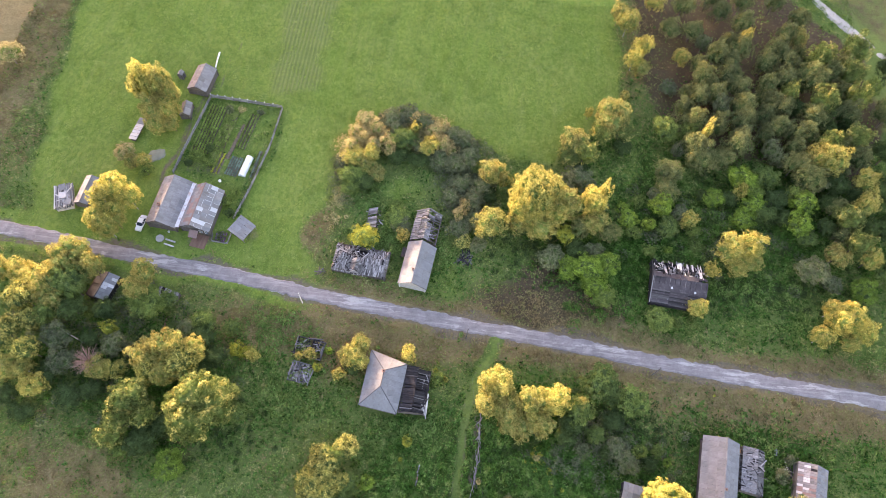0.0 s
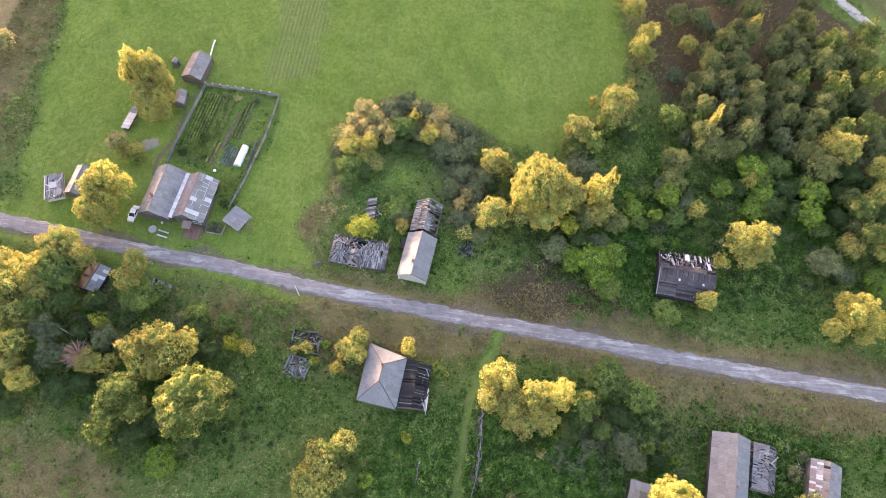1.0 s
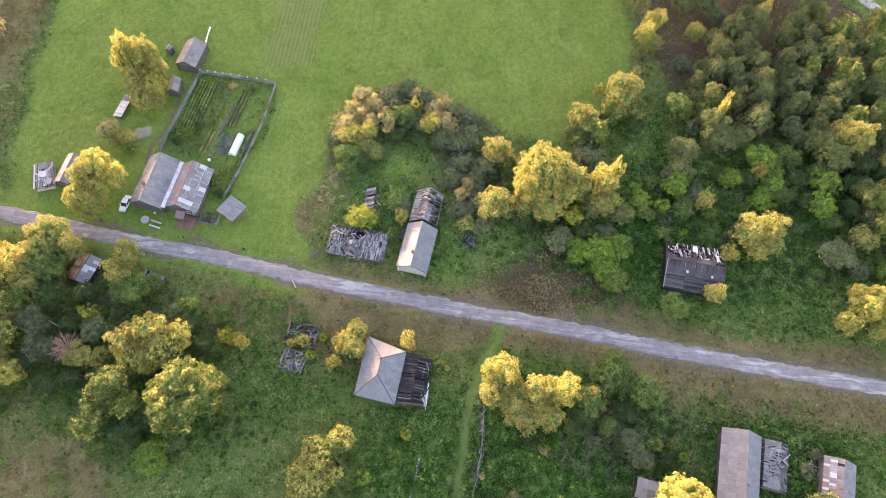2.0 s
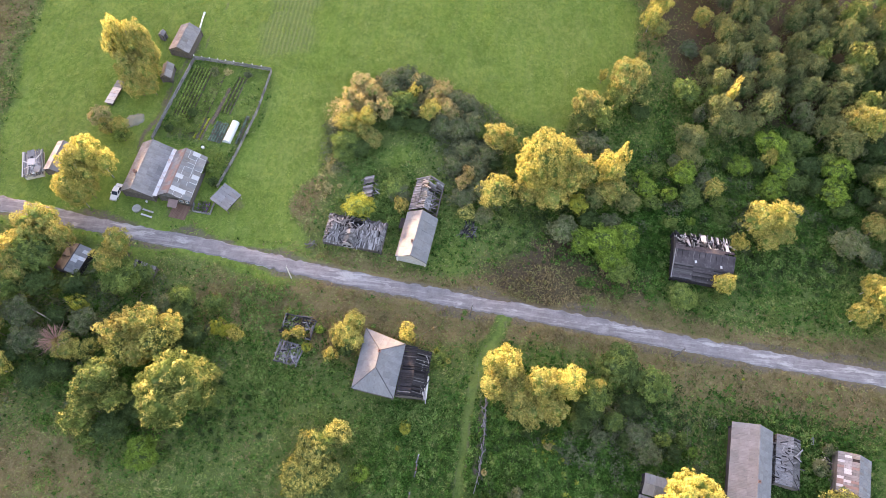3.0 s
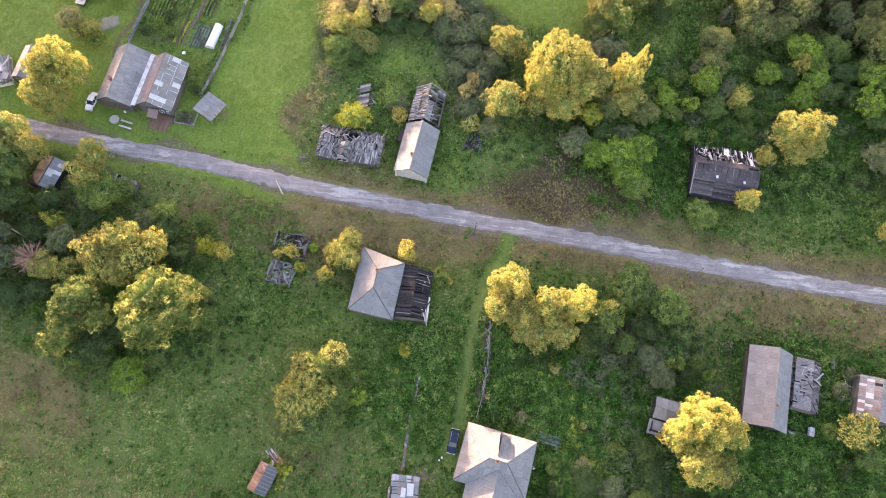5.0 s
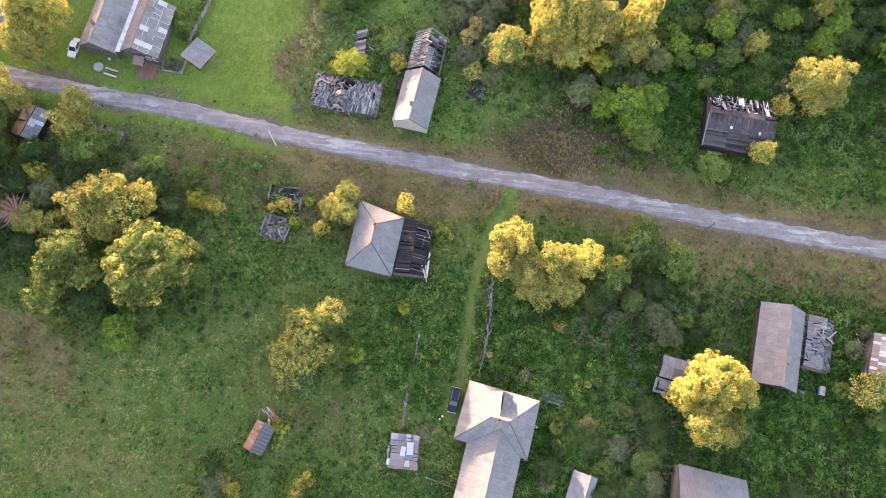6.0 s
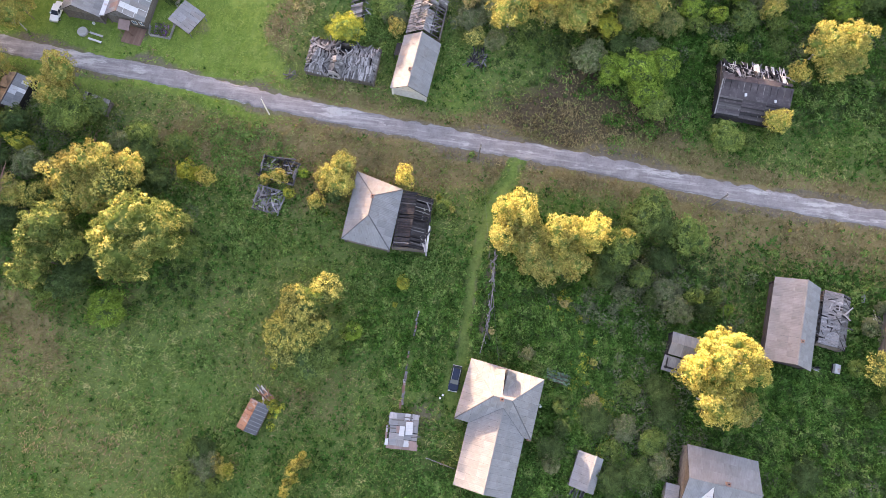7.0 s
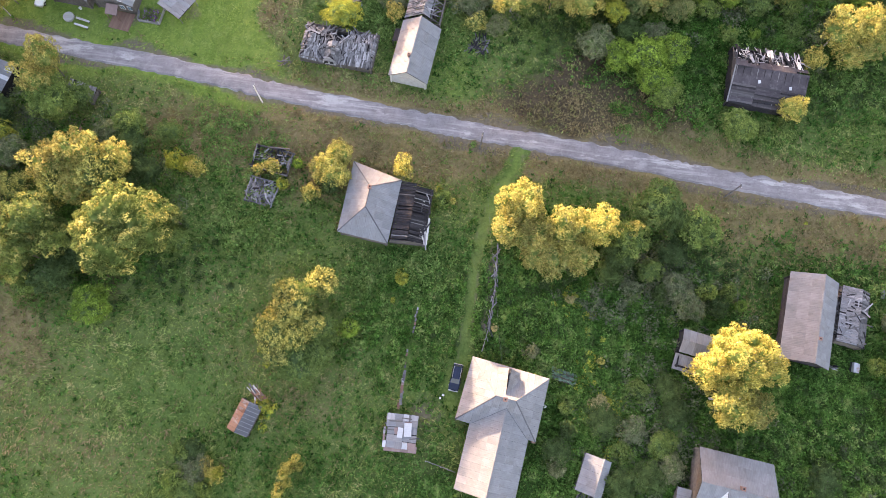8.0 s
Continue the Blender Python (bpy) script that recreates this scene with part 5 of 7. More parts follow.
for k in range(9):
    x = -5 + k * 1.25
    part("bare_rafter", Geo().tube((x, -3.2, 1.7), (x + WEAR.uniform(-0.8, 0.8), WEAR.uniform(-0.5, 0.6), 2.7), 0.07, 0.05), OLD_WOOD, ra)
for s in (-1, 1):
    slope(ra, [(-0.9 + s * 1.3, -3.7, 1.6), (-0.9 + s * 1.3, -0.6, 2.4), (-0.9, -0.2, 3.5), (-0.9, -2.4, 3.3)], 0.26, 1.0, grey, "dormer_plank", 0.04, 0.04, 0.05, None, 3)
part("rubble", Geo().box(11.6, 5.6, 0.3, pose(0, 0, 0.7)), DARK_WOOD, ra)
heap(ra, 90, 11.6, 4.4, lambda x, y: 2.0 + 0.7 * max(0.0, 1 - abs(y - 0.8) / 3.0), (SILVER_WOOD, SILVER_WOOD, OLD_WOOD), (0.8, 2.6), 80, 70, 14, 55)
part("dormer_front", Geo().slab([(-2.0, -3.75, 1.6), (0.2, -3.75, 1.6), (0.2, -3.55, 2.5), (-0.9, -3.35, 3.4), (-2.0, -3.55, 2.5)], Vector((0, -1, 0)), 0.06), SILVER_WOOD, ra)
# near-black panels colour in the shade of the empty openings
for x in (-1.4, -0.45):
    part("dormer_opening", Geo().box(0.6, 0.05, 0.8, pose(x, -3.8, 2.2, 8)), SOOT_AND_SHADE, ra, "near-black panel for the shade in the dormer opening")
rb = root("fallen_shed", -19.3, 70.3, 92, "fallen shed with a leaning plank roof among bushes", "ruin")
slope(rb, [(-2.7, 1.7, 0.5), (2.7, 1.7, 0.6), (2.7, -0.6, 1.8), (-2.7, -0.6, 1.7)], 0.3, 2.6, lambda a, b: WEAR.choice((SILVER_WOOD, OLD_WOOD)), "roof_plank", 0.1, 0.04, 0.06, None, 4)
heap(rb, 40, 5.0, 3.4, lambda x, y: 0.5, (SILVER_WOOD, LOG, DARK_WOOD), (0.8, 1.9), seed=8)
rc = root("log_ruin", -28.7, 36.7, -8, "open log walls full of rotten fallen rafters", "ruin")
broken_walls(rc, 6.0, 3.9, 7, (OLD_WOOD, SILVER_WOOD, DARK_WOOD), 3)
heap(rc, 60, 4.8, 2.4, lambda x, y: 0.4 + 0.3 * abs(y), (OLD_WOOD, DARK_WOOD, DARK_WOOD, SILVER_WOOD), (0.9, 2.4), 20, 40, 10, 12)
rd = root("log_ruin", -29.5, 31.0, -10, "collapsed log hut reduced to a heap of crossed poles", "ruin")
broken_walls(rd, 4.6, 4.2, 5, (OLD_WOOD, SILVER_WOOD, DARK_WOOD), 5)
heap(rd, 130, 4.0, 3.5, lambda x, y: 0.55, (OLD_WOOD, OLD_WOOD, DARK_WOOD, SILVER_WOOD), (0.7, 1.9), 40, 60, 9, 13)
re_ = root("plank_debris", 3.7, 62.9, 70, "heap of broken grey boards in the grass", "ruin")
heap(re_, 40, 3.4, 2.6, lambda x, y: 0.15, (OLD_WOOD, DARK_WOOD, DARK_WOOD), (1.0, 3.0), 0, 50, 6, 17)
part("standing_post", Geo().tube((0.8, -1.2, 0), (0.9, -1.2, 1.4), 0.09, 0.08), OLD_WOOD, re_)
rf = root("plank_debris", -29.8, 55.2, 0, "small heap of grey stones and boards beside the road", "ruin")
heap(rf, 14, 2.0, 1.4, lambda x, y: 0.12, (OLD_WOOD, LOG), (0.8, 1.5), 0, 60, 6, 19)

# ---- the dark barn with the stripped rear slope ----
db = root("dark_barn", 53.6, 61.6, -4, "dark wooden barn, one roof slope felted, the other broken open", "barn")
for k in range(11):
    x = -6 + k * 1.2
    part("rafter", Geo().tube((x, -5.5, 2.4), (x, 0.0, 4.6), 0.08, 0.07).tube((x, 0.0, 4.6), (x + WEAR.uniform(-0.15, 0.15), 5.4, 2.4 - WEAR.random()), 0.07, 0.07), OLD_WOOD if k % 3 == 0 else DARK_WOOD, db)
slope(db, [(-6.3, -5.7, 2.3), (6.3, -5.7, 2.3), (6.3, -2.6, 3.6), (-6.3, -2.6, 3.6)], 4.2, 0.3, lambda a, b: WEAR.choice((DARK_WOOD, WEATHERED, WEATHERED, FELT)), "roof_board", 0.03, 0.05, 0.03, DARK_WOOD, 0.5)
slope(db, [(-6.35, -2.65, 3.64), (6.35, -2.65, 3.64), (6.35, 0.5, 4.7), (-6.35, 0.1, 4.7)], 4.2, 1.6, FELT, "felt_strip", 0, 0.03, 0.01)
slope(db, [(6.3, 1.8, 4.1), (-6.3, 1.6, 4.2), (-6.3, 0.1, 4.7), (6.3, 0.4, 4.7)], 2.1, 0.8, FELT, "felt_strip", 0.12, 0.03, 0.02, None, 1)
slope(db, [(6.3, 5.6, 2.3), (-6.3, 5.6, 2.3), (-6.3, 1.4, 4.2), (6.3, 1.6, 4.1)], 0.55, 2.2, lambda a, b: WEAR.choice((SILVER_WOOD, DARK_WOOD, PALE_WOOD)), "loose_board", 0.7, 0.04, 0.1, None, 8)
log_wall(db, (-5.9, -5.2), (5.9, -5.2), 2.2, DARK_WOOD)
log_wall(db, (-5.9, 5.1), (5.9, 5.1), 2.2, DARK_WOOD)
for x in (-5.9, 5.9):
    log_wall(db, (x, -5.2), (x, 5.1), 2.3, DARK_WOOD)
gable_end(db, -5.95, -5.2, 5.1, 0, 2.2, 4.4, WEATHERED)
part("verge_board", Geo().slab([(-6.5, -5.75, 2.36), (-6.28, -5.75, 2.36), (-6.28, 0.0, 4.78), (-6.5, 0.0, 4.78)], Vector((0, 0, 1)), 0.06), SILVER_WOOD, db, "pale weathered verge board")
for k in range(70):
    x, y = WEAR.uniform(-6.0, 6.2), WEAR.uniform(1.3, 5.4)
    flat = WEAR.random() < 0.4
    plank(db, "broken_board", WEAR.choice((PALE_WOOD, SILVER_WOOD, SILVER_WOOD, DARK_WOOD)), pose(x, y, 4.72 - 0.42 * y + WEAR.uniform(-0.1, 0.25), -22 if flat else 0, 0 if flat else 22, WEAR.gauss(0 if flat else 90, 14)), WEAR.uniform(0.8, 2.2), WEAR.choice((0.12, 0.16)), 0.04)
# floor coloured near black for the shade inside the open barn
part("barn_floor", Geo().box(11.5, 10, 0.1, pose(0, 0, 0.1)), SOOT_AND_SHADE, db)
heap(db, 90, 11, 3.8, lambda x, y: 2.5 - 0.25 * y, (SILVER_WOOD, DARK_WOOD, PALE_WOOD, SILVER_WOOD, DARK_WOOD), (0.8, 2.0), 80, 50, 5, 23)
for o in [o for o in db.children if o.name.startswith("fallen_plank")]:
    o.location.y += 3.2
for x, y, z in ((-1.8, -1.9, 3.98), (3.6, -2.1, 3.92)):
    part("pale_patch", Geo().box(0.45, 0.55, 0.03, pose(x, y, z, 20, 0, 15)), PALE_SHEET, db, "pale sheet patch")

# ---- the farmstead ----
fm = root("farmhouse", -64.2, 67.0, 85.5, "farmhouse of two joined gabled wings with patched sheet roofs", "house")


def patched(a, b):
    return WEAR.choice((SLATE_OLD, SLATE_OLD, SLATE_OLD, SLATE, SLATE, SLATE, RED_SHEET, PALE_SHEET))


def reddish(a, b):
    return RED_SHEET if b > 0.85 else WEAR.choice((SLATE_OLD, SLATE_OLD, SLATE, RED_SHEET))


for side, (oy, L, W, ro, lf, rt) in enumerate(((3.95, 12.8, 7.4, 0.4, SLATE_OLD, SLATE_OLD), (-3.95, 11.6, 7.5, 0.4, reddish, patched))):
    part("wing_frame", Geo().box(L - 1, W - 1.0, 0.2, pose(0, oy, 0.1)), LOG, fm)
    a, b = -L / 2, L / 2
    slope(fm, [(a, oy + W / 2, 2.5), (b, oy + W / 2, 2.5), (b, oy + ro, 4.9), (a, oy + ro, 4.9)], 1.1, 1.6, lf)
    slope(fm, [(a, oy - W / 2, 2.5), (b, oy - W / 2, 2.5), (b, oy + ro, 4.9), (a, oy + ro, 4.9)], 1.1, 1.6, rt)
    ridge_cap(fm, (a, oy + ro, 4.98), (b, oy + ro, 4.98), RED_SHEET if side else SLATE_OLD, 0.34)
    for x in (a + 0.4, b - 0.4):
        log_wall(fm, (x, oy - W / 2 + 0.4), (x, oy + W / 2 - 0.4), 2.5, LOG)
        gable_end(fm, x - 0.1, oy - W / 2 + 0.4, oy + W / 2 - 0.4, oy + ro, 2.45, 4.7, OLD_WOOD if side else LOG)
    for y in (oy - W / 2 + 0.4, oy + W / 2 - 0.4):
        log_wall(fm, (a + 0.4, y), (b - 0.4, y), 2.55, LOG)
for i in range(11):
    for j in range(3):
        x, v = -5.8 + i * 1.055, j / 2.6
        y, z = -7.7 + v * 4.15, 2.56 + v * 2.4
        if WEAR.random() < 0.55:
            plank(fm, "joint_strip", PALE_SHEET, pose(x + 0.5, y, z + 0.05, 30, 0, WEAR.gauss(0, 1.5)), 1.0, 0.09, 0.02)
        if WEAR.random() < 0.4 and j < 2:
            plank(fm, "joint_strip", PALE_SHEET, pose(x, y + 0.72, z + 0.48, 0, -30, 90 + WEAR.gauss(0, 1.5)), 1.5, 0.09, 0.02)
part("valley_gutter", Geo().slab([(-6.0, 0.55, 2.66), (6.2, 0.55, 2.66), (6.2, -0.5, 2.66), (-6.0, -0.5, 2.66)], Vector((0, 0, 1)), 0.03), TIN, fm, "bright tin valley between the roofs")
chimney(fm, -2.2, 5.0, 4.4, 1.0)
for x in (-1, 1):
    window(fm, pose(-5.55, -6.1 + 0.7 * x, 1.5, 0, 0, 90))
slope(fm, [(-7.6, -3.1, 1.9), (-7.6, -5.2, 1.9), (-5.9, -5.2, 2.5), (-5.9, -3.1, 2.5)], 1.0, 1.8, RED_SHEET, "porch_sheet")
for y in (-3.2, -5.1):
    part("porch_post", Geo().tube((-7.5, y, 0), (-7.5, y, 1.9), 0.07, 0.06), BROWN_WOOD, fm)
deck = root("porch_deck", -59.6, 59.2, 82, "brown board decking in front of the farmhouse door", "decking")
for k in range(12):
    plank(deck, "deck_board", BROWN_WOOD, pose(0, -1.75 + k * 0.31, 0.12), 3.5, 0.29, 0.05)

pv = root("open_shelter", -49.8, 63.0, 62, "open shelter with a grey single-pitch roof on posts", "shelter")
slope(pv, [(-2.4, -2.3, 1.9), (2.4, -2.3, 1.9), (2.4, 2.3, 2.5), (-2.4, 2.3, 2.5)], 0.8, 2.4, lambda a, b: WEAR.choice((SLATE, SLATE, SLATE_OLD)), slack=0.05, skew=2.0)
for x in (-2.1, 2.1):
    for y in (-2.0, 2.0):
        part("post", Geo().tube((x, y, 0), (x, y, 2.1 + 0.12 * y), 0.07, 0.06), OLD_WOOD, pv)
part("bench", Geo().box(3, 0.5, 0.06, pose(0, 1.2, 0.5)).box(0.08, 0.4, 0.5, pose(-1.2, 1.2, 0.25)).box(0.08, 0.4, 0.5, pose(1.2, 1.2, 0.25)), OLD_WOOD, pv)


def small_shed(name, x, y, turn, L, W, eave, rz, left, right, wall, label, cw=1.1, ch=1.6, missing=(0, 0), ro=0.0, pieces="roof_sheet", group=""):
    s = root(name, x, y, turn, label, "shed", group)
    gable_roof(s, L, W, eave, eave, rz, ro, cw, ch, left, right, wall, inset=0.25, missing=missing, name=pieces, cap=left if not callable(left) else None)
    return s


small_shed("garden_shed", -70.7, 104.9, 84, 8.0, 5.2, 2.2, 3.7, SLATE_OLD, SLATE_OLD, LOG, "small log shed with grey gabled roof behind the garden")
small_shed("bathhouse", -72.3, 95.0, 95, 4.2, 2.6, 1.8, 2.8, SLATE_OLD, SLATE_OLD, LOG, "tiny log hut under a tree")
small_shed("tool_shed", -88.6, 68.1, 86, 7.6, 3.4, 2.2, 3.0, SLATE_OLD, SLATE, LOG, "narrow shed with reddish and grey roof slopes")
small_shed("privy", -76.9, 106.2, 80, 1.6, 1.4, 1.9, 2.3, SLATE_OLD, SLATE_OLD, OLD_WOOD, "little wooden privy beside the shed", 0.8, 0.8)
small_shed("grove_shed", -76.8, 44.8, 78, 6.2, 5.0, 2.2, 3.0, DARK_WOOD, lambda a, b: TIN if WEAR.random() < 0.16 else SLATE, DARK_WOOD, "old shed with dark planks and grey sheets under trees", 0.8, 1.4, (0.1, 0.02))
bs = root("broken_shed_roof", -62.4, 44.6, -14, "broken grey shed roof half hidden under a tree", "ruin")
slope(bs, [(-2.5, -1.3, 1.1), (2.5, -1.3, 1.2), (2.5, 1.3, 1.8), (-2.5, 1.3, 1.7)], 0.35, 1.4, SILVER_WOOD, "roof_plank", 0.1, 0.04, 0.05)
log_box(bs, 4.4, 2.2, 1.1, LOG)
thing("fallen_beam", Geo().box(3.2, 0.35, 0.3), BROWN_WOOD, pose(-61.4, 38.5, 0.35, 0, 4, 88), "rusty brown beam lying in the undergrowth", "beam")

# ---- the big house by the lane ----
bh = root("big_house", 13.0, 2.4, 0, "large wooden house with hipped and gabled grey sheet roofs and dormer", "house")
A, B, C, D = [(x - 13.0, y - 2.4, 3.0) for x, y in ((6.2, -1.4), (7.9, 8.1), (19.8, 6.1), (18.4, -3.3))]
r0, r1 = (-1.35, 0.22, 6.6), (1.5, -0.2, 6.6)
for pts in ([B, C, r1, r0], [D, A, r0, r1], [C, D, r1], [A, B, r0]):
    slope(bh, pts, 1.1, 1.75, SLATE)
for p, q, cap in ((A, r0, DARK_SHEET), (B, r0, SLATE), (C, r1, SLATE), (D, r1, DARK_SHEET), (r0, r1, SLATE)):
    ridge_cap(bh, Vector(p) + Vector((0, 0, 0.1)), Vector(q) + Vector((0, 0, 0.1)), cap, 0.2)
chimney(bh, -0.1, -0.2, 6.3, 1.0)


def crossing(p, n, q, m, z):
    """Where two roof planes meet at height z."""
    a, b = n.dot(p) - n.z * z, m.dot(q) - m.z * z
    det = n.x * m.y - n.y * m.x
    return Vector(((a * m.y - b * n.y) / det, (n.x * b - m.x * a) / det, z + 0.06))


south = (Vector(D) - Vector(A)).cross(Vector(r0) - Vector(A)).normalized()
ins = [(p[0] * 0.93, p[1] * 0.92) for p in (A, B, C, D)]
for p, q in zip(ins, ins[1:] + ins[:1]):
    log_wall(bh, p, q, 3.0, BROWN_WOOD)
ridge_a, ridge_b = (0.5, 4.35, 6.1), (0.05, 0.6, 6.35)
slope(bh, [(-1.2, 4.45, 4.3), (-1.05, 2.2, 4.6), ridge_b, ridge_a], 1.1, 1.1, SLATE_OLD, "dormer_sheet")
slope(bh, [(2.1, 3.9, 4.3), (1.75, 1.7, 4.6), ridge_b, ridge_a], 1.1, 1.1, SLATE_OLD, "dormer_sheet")
part("dormer_front", Geo().slab([(-1.05, 4.2, 3.4), (1.95, 3.65, 3.4), (1.95, 3.65, 4.2), (0.5, 4.0, 5.9), (-1.05, 4.2, 4.2)], Vector((0, -1, 0)), 0.08), OLD_WOOD, bh)
part("wing_floor", Geo().box(9, 7.6, 0.2, pose(-0.8, -9, 0.2, 0, 0, 82)), LOG, bh)
W0 = pose(-0.7, -8.9, 0, 0, 0, 81.9)
for s in (1, -1):
    pts = [W0 @ Vector(p) for p in ((-5.4, s * 4.5, 2.9), (7.6, s * 4.5, 2.9), (7.6, 0, 5.6), (-5.4, 0, 5.6))]
    slope(bh, pts, 1.1, 1.75, SLATE)
    side = (pts[1] - pts[0]).cross(pts[2] - pts[0]).normalized()
    # dark strip along the valley where wing and main roof meet
    ridge_cap(bh, crossing(Vector(A), south, pts[0], side, 3.1), crossing(Vector(A), south, pts[0], side, 5.6), DARK_SHEET, 0.18)
    a, b = W0 @ Vector((-5.0, s * 4.0, 0)), W0 @ Vector((5.0, s * 4.0, 0))
    log_wall(bh, a.xy, b.xy, 2.9, BROWN_WOOD)
ridge_cap(bh, W0 @ Vector((-5.4, 0, 5.7)), W0 @ Vector((7.0, 0, 5.7)), SLATE)
a, b = W0 @ Vector((-5.0, -4.0, 0)), W0 @ Vector((-5.0, 4.0, 0))
log_wall(bh, a.xy, b.xy, 2.9, BROWN_WOOD)
g = Geo().slab([W0 @ Vector(p) for p in ((-5.0, -4.0, 2.8), (-5.0, 4.0, 2.8), (-5.0, 0, 5.35))], Vector((0, 1, 0)), 0.06)
part("gable_board", g, OLD_WOOD, bh)
g = Geo()
for k in range(9):
    g.box(0.05, 0.05, 1.6, pose(-6.7 + k * 0.2, -4.0 - k * 0.05, 1.9))
part("porch_trellis", g, OLD_WOOD, bh)
part("meter_box", Geo().box(0.6, 0.5, 0.9, pose(5.2, -5.7, 2.2)), BROWN_WOOD, bh)

ws = root("patchwork_shed", -1.5, -4.1, 91, "low shed with patchwork of bright tin and grey sheets", "shed")


part("roof_deck", Geo().slab([(-2.6, -2.2, 1.9), (2.5, -2.2, 2.3), (2.5, 2.2, 2.3), (-2.6, 2.2, 1.9)], Vector((0, 0, 1)), 0.05), DARK_WOOD, ws)
for row in range(5):
    y = -2.3
    while y < 2.2:
        wide = WEAR.uniform(0.5, 1.5)
        x = -2.0 + row * 1.02 + WEAR.uniform(-0.12, 0.12)
        mat = WEAR.choice((SLATE, SLATE, SLATE_OLD, OLD_WOOD, TIN, RED_SHEET, SILVER_WOOD))
        plank(ws, "roof_sheet", mat, pose(x, y + wide / 2, 2.2 + 0.078 * x + 0.05 * (row % 2) + WEAR.uniform(0.02, 0.08), WEAR.uniform(-2, 2), -4.5 + WEAR.uniform(-2, 2), WEAR.gauss(0, 2.5)), 1.0, round(min(wide, 2.4 - y), 1), 0.025)
        y += wide * WEAR.uniform(0.85, 1.0)
for x, y, l, w, turn in ((0.3, -0.9, 2.0, 1.1, 3), (-0.2, 0.2, 1.5, 0.8, -2)):
    plank(ws, "bright_sheet", PALE_SHEET, pose(x, y, 2.4 + 0.078 * x, 0, -4.5, turn), l, w, 0.025)
for x, y in ((1.9, -0.6), (1.4, 1.0), (0.1, 1.9), (-0.9, -2.0)):
    plank(ws, "holding_board", OLD_WOOD, pose(x, y, 2.46 + 0.078 * x, 0, -4.5, WEAR.gauss(90, 6)), WEAR.choice((1.5, 2.0)), 0.16, 0.05)
for k in range(4):
    plank(ws, "eave_sheet", RED_SHEET, pose(-2.5, -1.85 + k * 1.22, 1.96 + 0.02 * (k % 2), 0, -10, WEAR.gauss(0, 2)), 1.0, 1.24, 0.03)
log_box(ws, 4.6, 4.2, 1.95, LOG)
for k in range(5):
    plank(ws, "leaning_board", OLD_WOOD, pose(-1.8 + k * 0.9, 2.5, 0.9, 0, 78, 90), 1.8, 0.2)

rs = root("rusty_shed", -25.2, -4.8, 72, "little shed with orange rusted and dark sheet roof", "shed")
slope(rs, [(-2.4, 1.6, 1.7), (2.4, 1.6, 1.7), (2.4, 0.1, 2.6), (-2.4, 0.1, 2.6)], 0.6, 1.9, RUST, "roof_sheet", 0, 0.03, 0.03)
slope(rs, [(-2.4, -1.7, 1.6), (2.4, -1.7, 1.6), (2.4, 0.1, 2.6), (-2.4, 0.1, 2.6)], 0.6, 2.0, DARK_SHEET, "roof_sheet", 0, 0.03, 0.02)
for k in range(9):
    part("roof_batten", Geo().slab([(-2.38 + k * 0.59, -1.72, 1.66), (-2.3 + k * 0.59, -1.72, 1.66), (-2.3 + k * 0.59, 0.08, 2.66), (-2.38 + k * 0.59, 0.08, 2.66)], Vector((0, 0, 1)), 0.04), SLATE, rs)
log_box(rs, 4.3, 2.9, 1.6, LOG)
pl = root("plank_pile", -24.0, -1.4, 65, "pile of weathered boards against the rusty shed", "wood pile")
heap(pl, 16, 1.2, 2.6, lambda x, y: 0.35, (OLD_WOOD, PALE_WOOD, RUST), (1.5, 2.5), 60, 14, 8, 29)

for x in (-2.3, 2.2):
    plank(pl, "propped_sheet", RUST, pose(0.2, x * 0.3, 0.5, 0, 20, 80), 1.5, 0.6)

# ---- the barn with the pale ridge and what stands by it ----
bn = root("long_barn", 60.1, 20.0, 81.6, "long barn with a smooth grey gabled roof", "barn")
gable_roof(bn, 14.2, 7.7, 2.6, 2.8, 5.3, -0.2, 1.1, 1.75, SLATE, SLATE, DARK_WOOD, cap=SLATE, inset=0.6)
chimney(bn, -3.2, -0.5, 4.9, 0.7, 0.4)
ax = root("barn_annexe", 67.4, 21.4, 81, "plank lean-to with a patchy broken grey roof", "shed")
slope(ax, [(-4.6, 2.4, 2.6), (4.6, 2.4, 2.6), (4.6, -0.6, 3.0), (-4.6, -0.6, 3.0)], 0.24, 1.0, lambda a, b: WEAR.choice((SILVER_WOOD, SLATE_OLD, SLATE_OLD, SLATE)), "roof_plank", 0.04, 0.04, 0.05, DARK_WOOD, 1)
slope(ax, [(-4.6, -2.4, 2.0), (4.6, -2.4, 2.0), (4.6, -0.6, 3.0), (-4.6, -0.6, 3.0)], 0.3, 2.0, OLD_WOOD, "roof_plank", 0.06, 0.04, 0.04, DARK_WOOD, 1)
log_box(ax, 8.8, 4.2, 2.0, LOG)
heap(ax, 34, 8.6, 4.0, lambda x, y: 2.95 - 0.1 * abs(y + 0.6), (SILVER_WOOD, OLD_WOOD, DARK_WOOD), (0.8, 2.2), 85, 40, 8, 59)
gap = root("plank_debris", 65.3, 21.6, 81, "splintered boards piled between barn and lean-to", "ruin")
heap(gap, 40, 8.0, 1.2, lambda x, y: 1.9, (DARK_WOOD, OLD_WOOD, SILVER_WOOD), (0.8, 2.2), 70, 40, 20, 37)
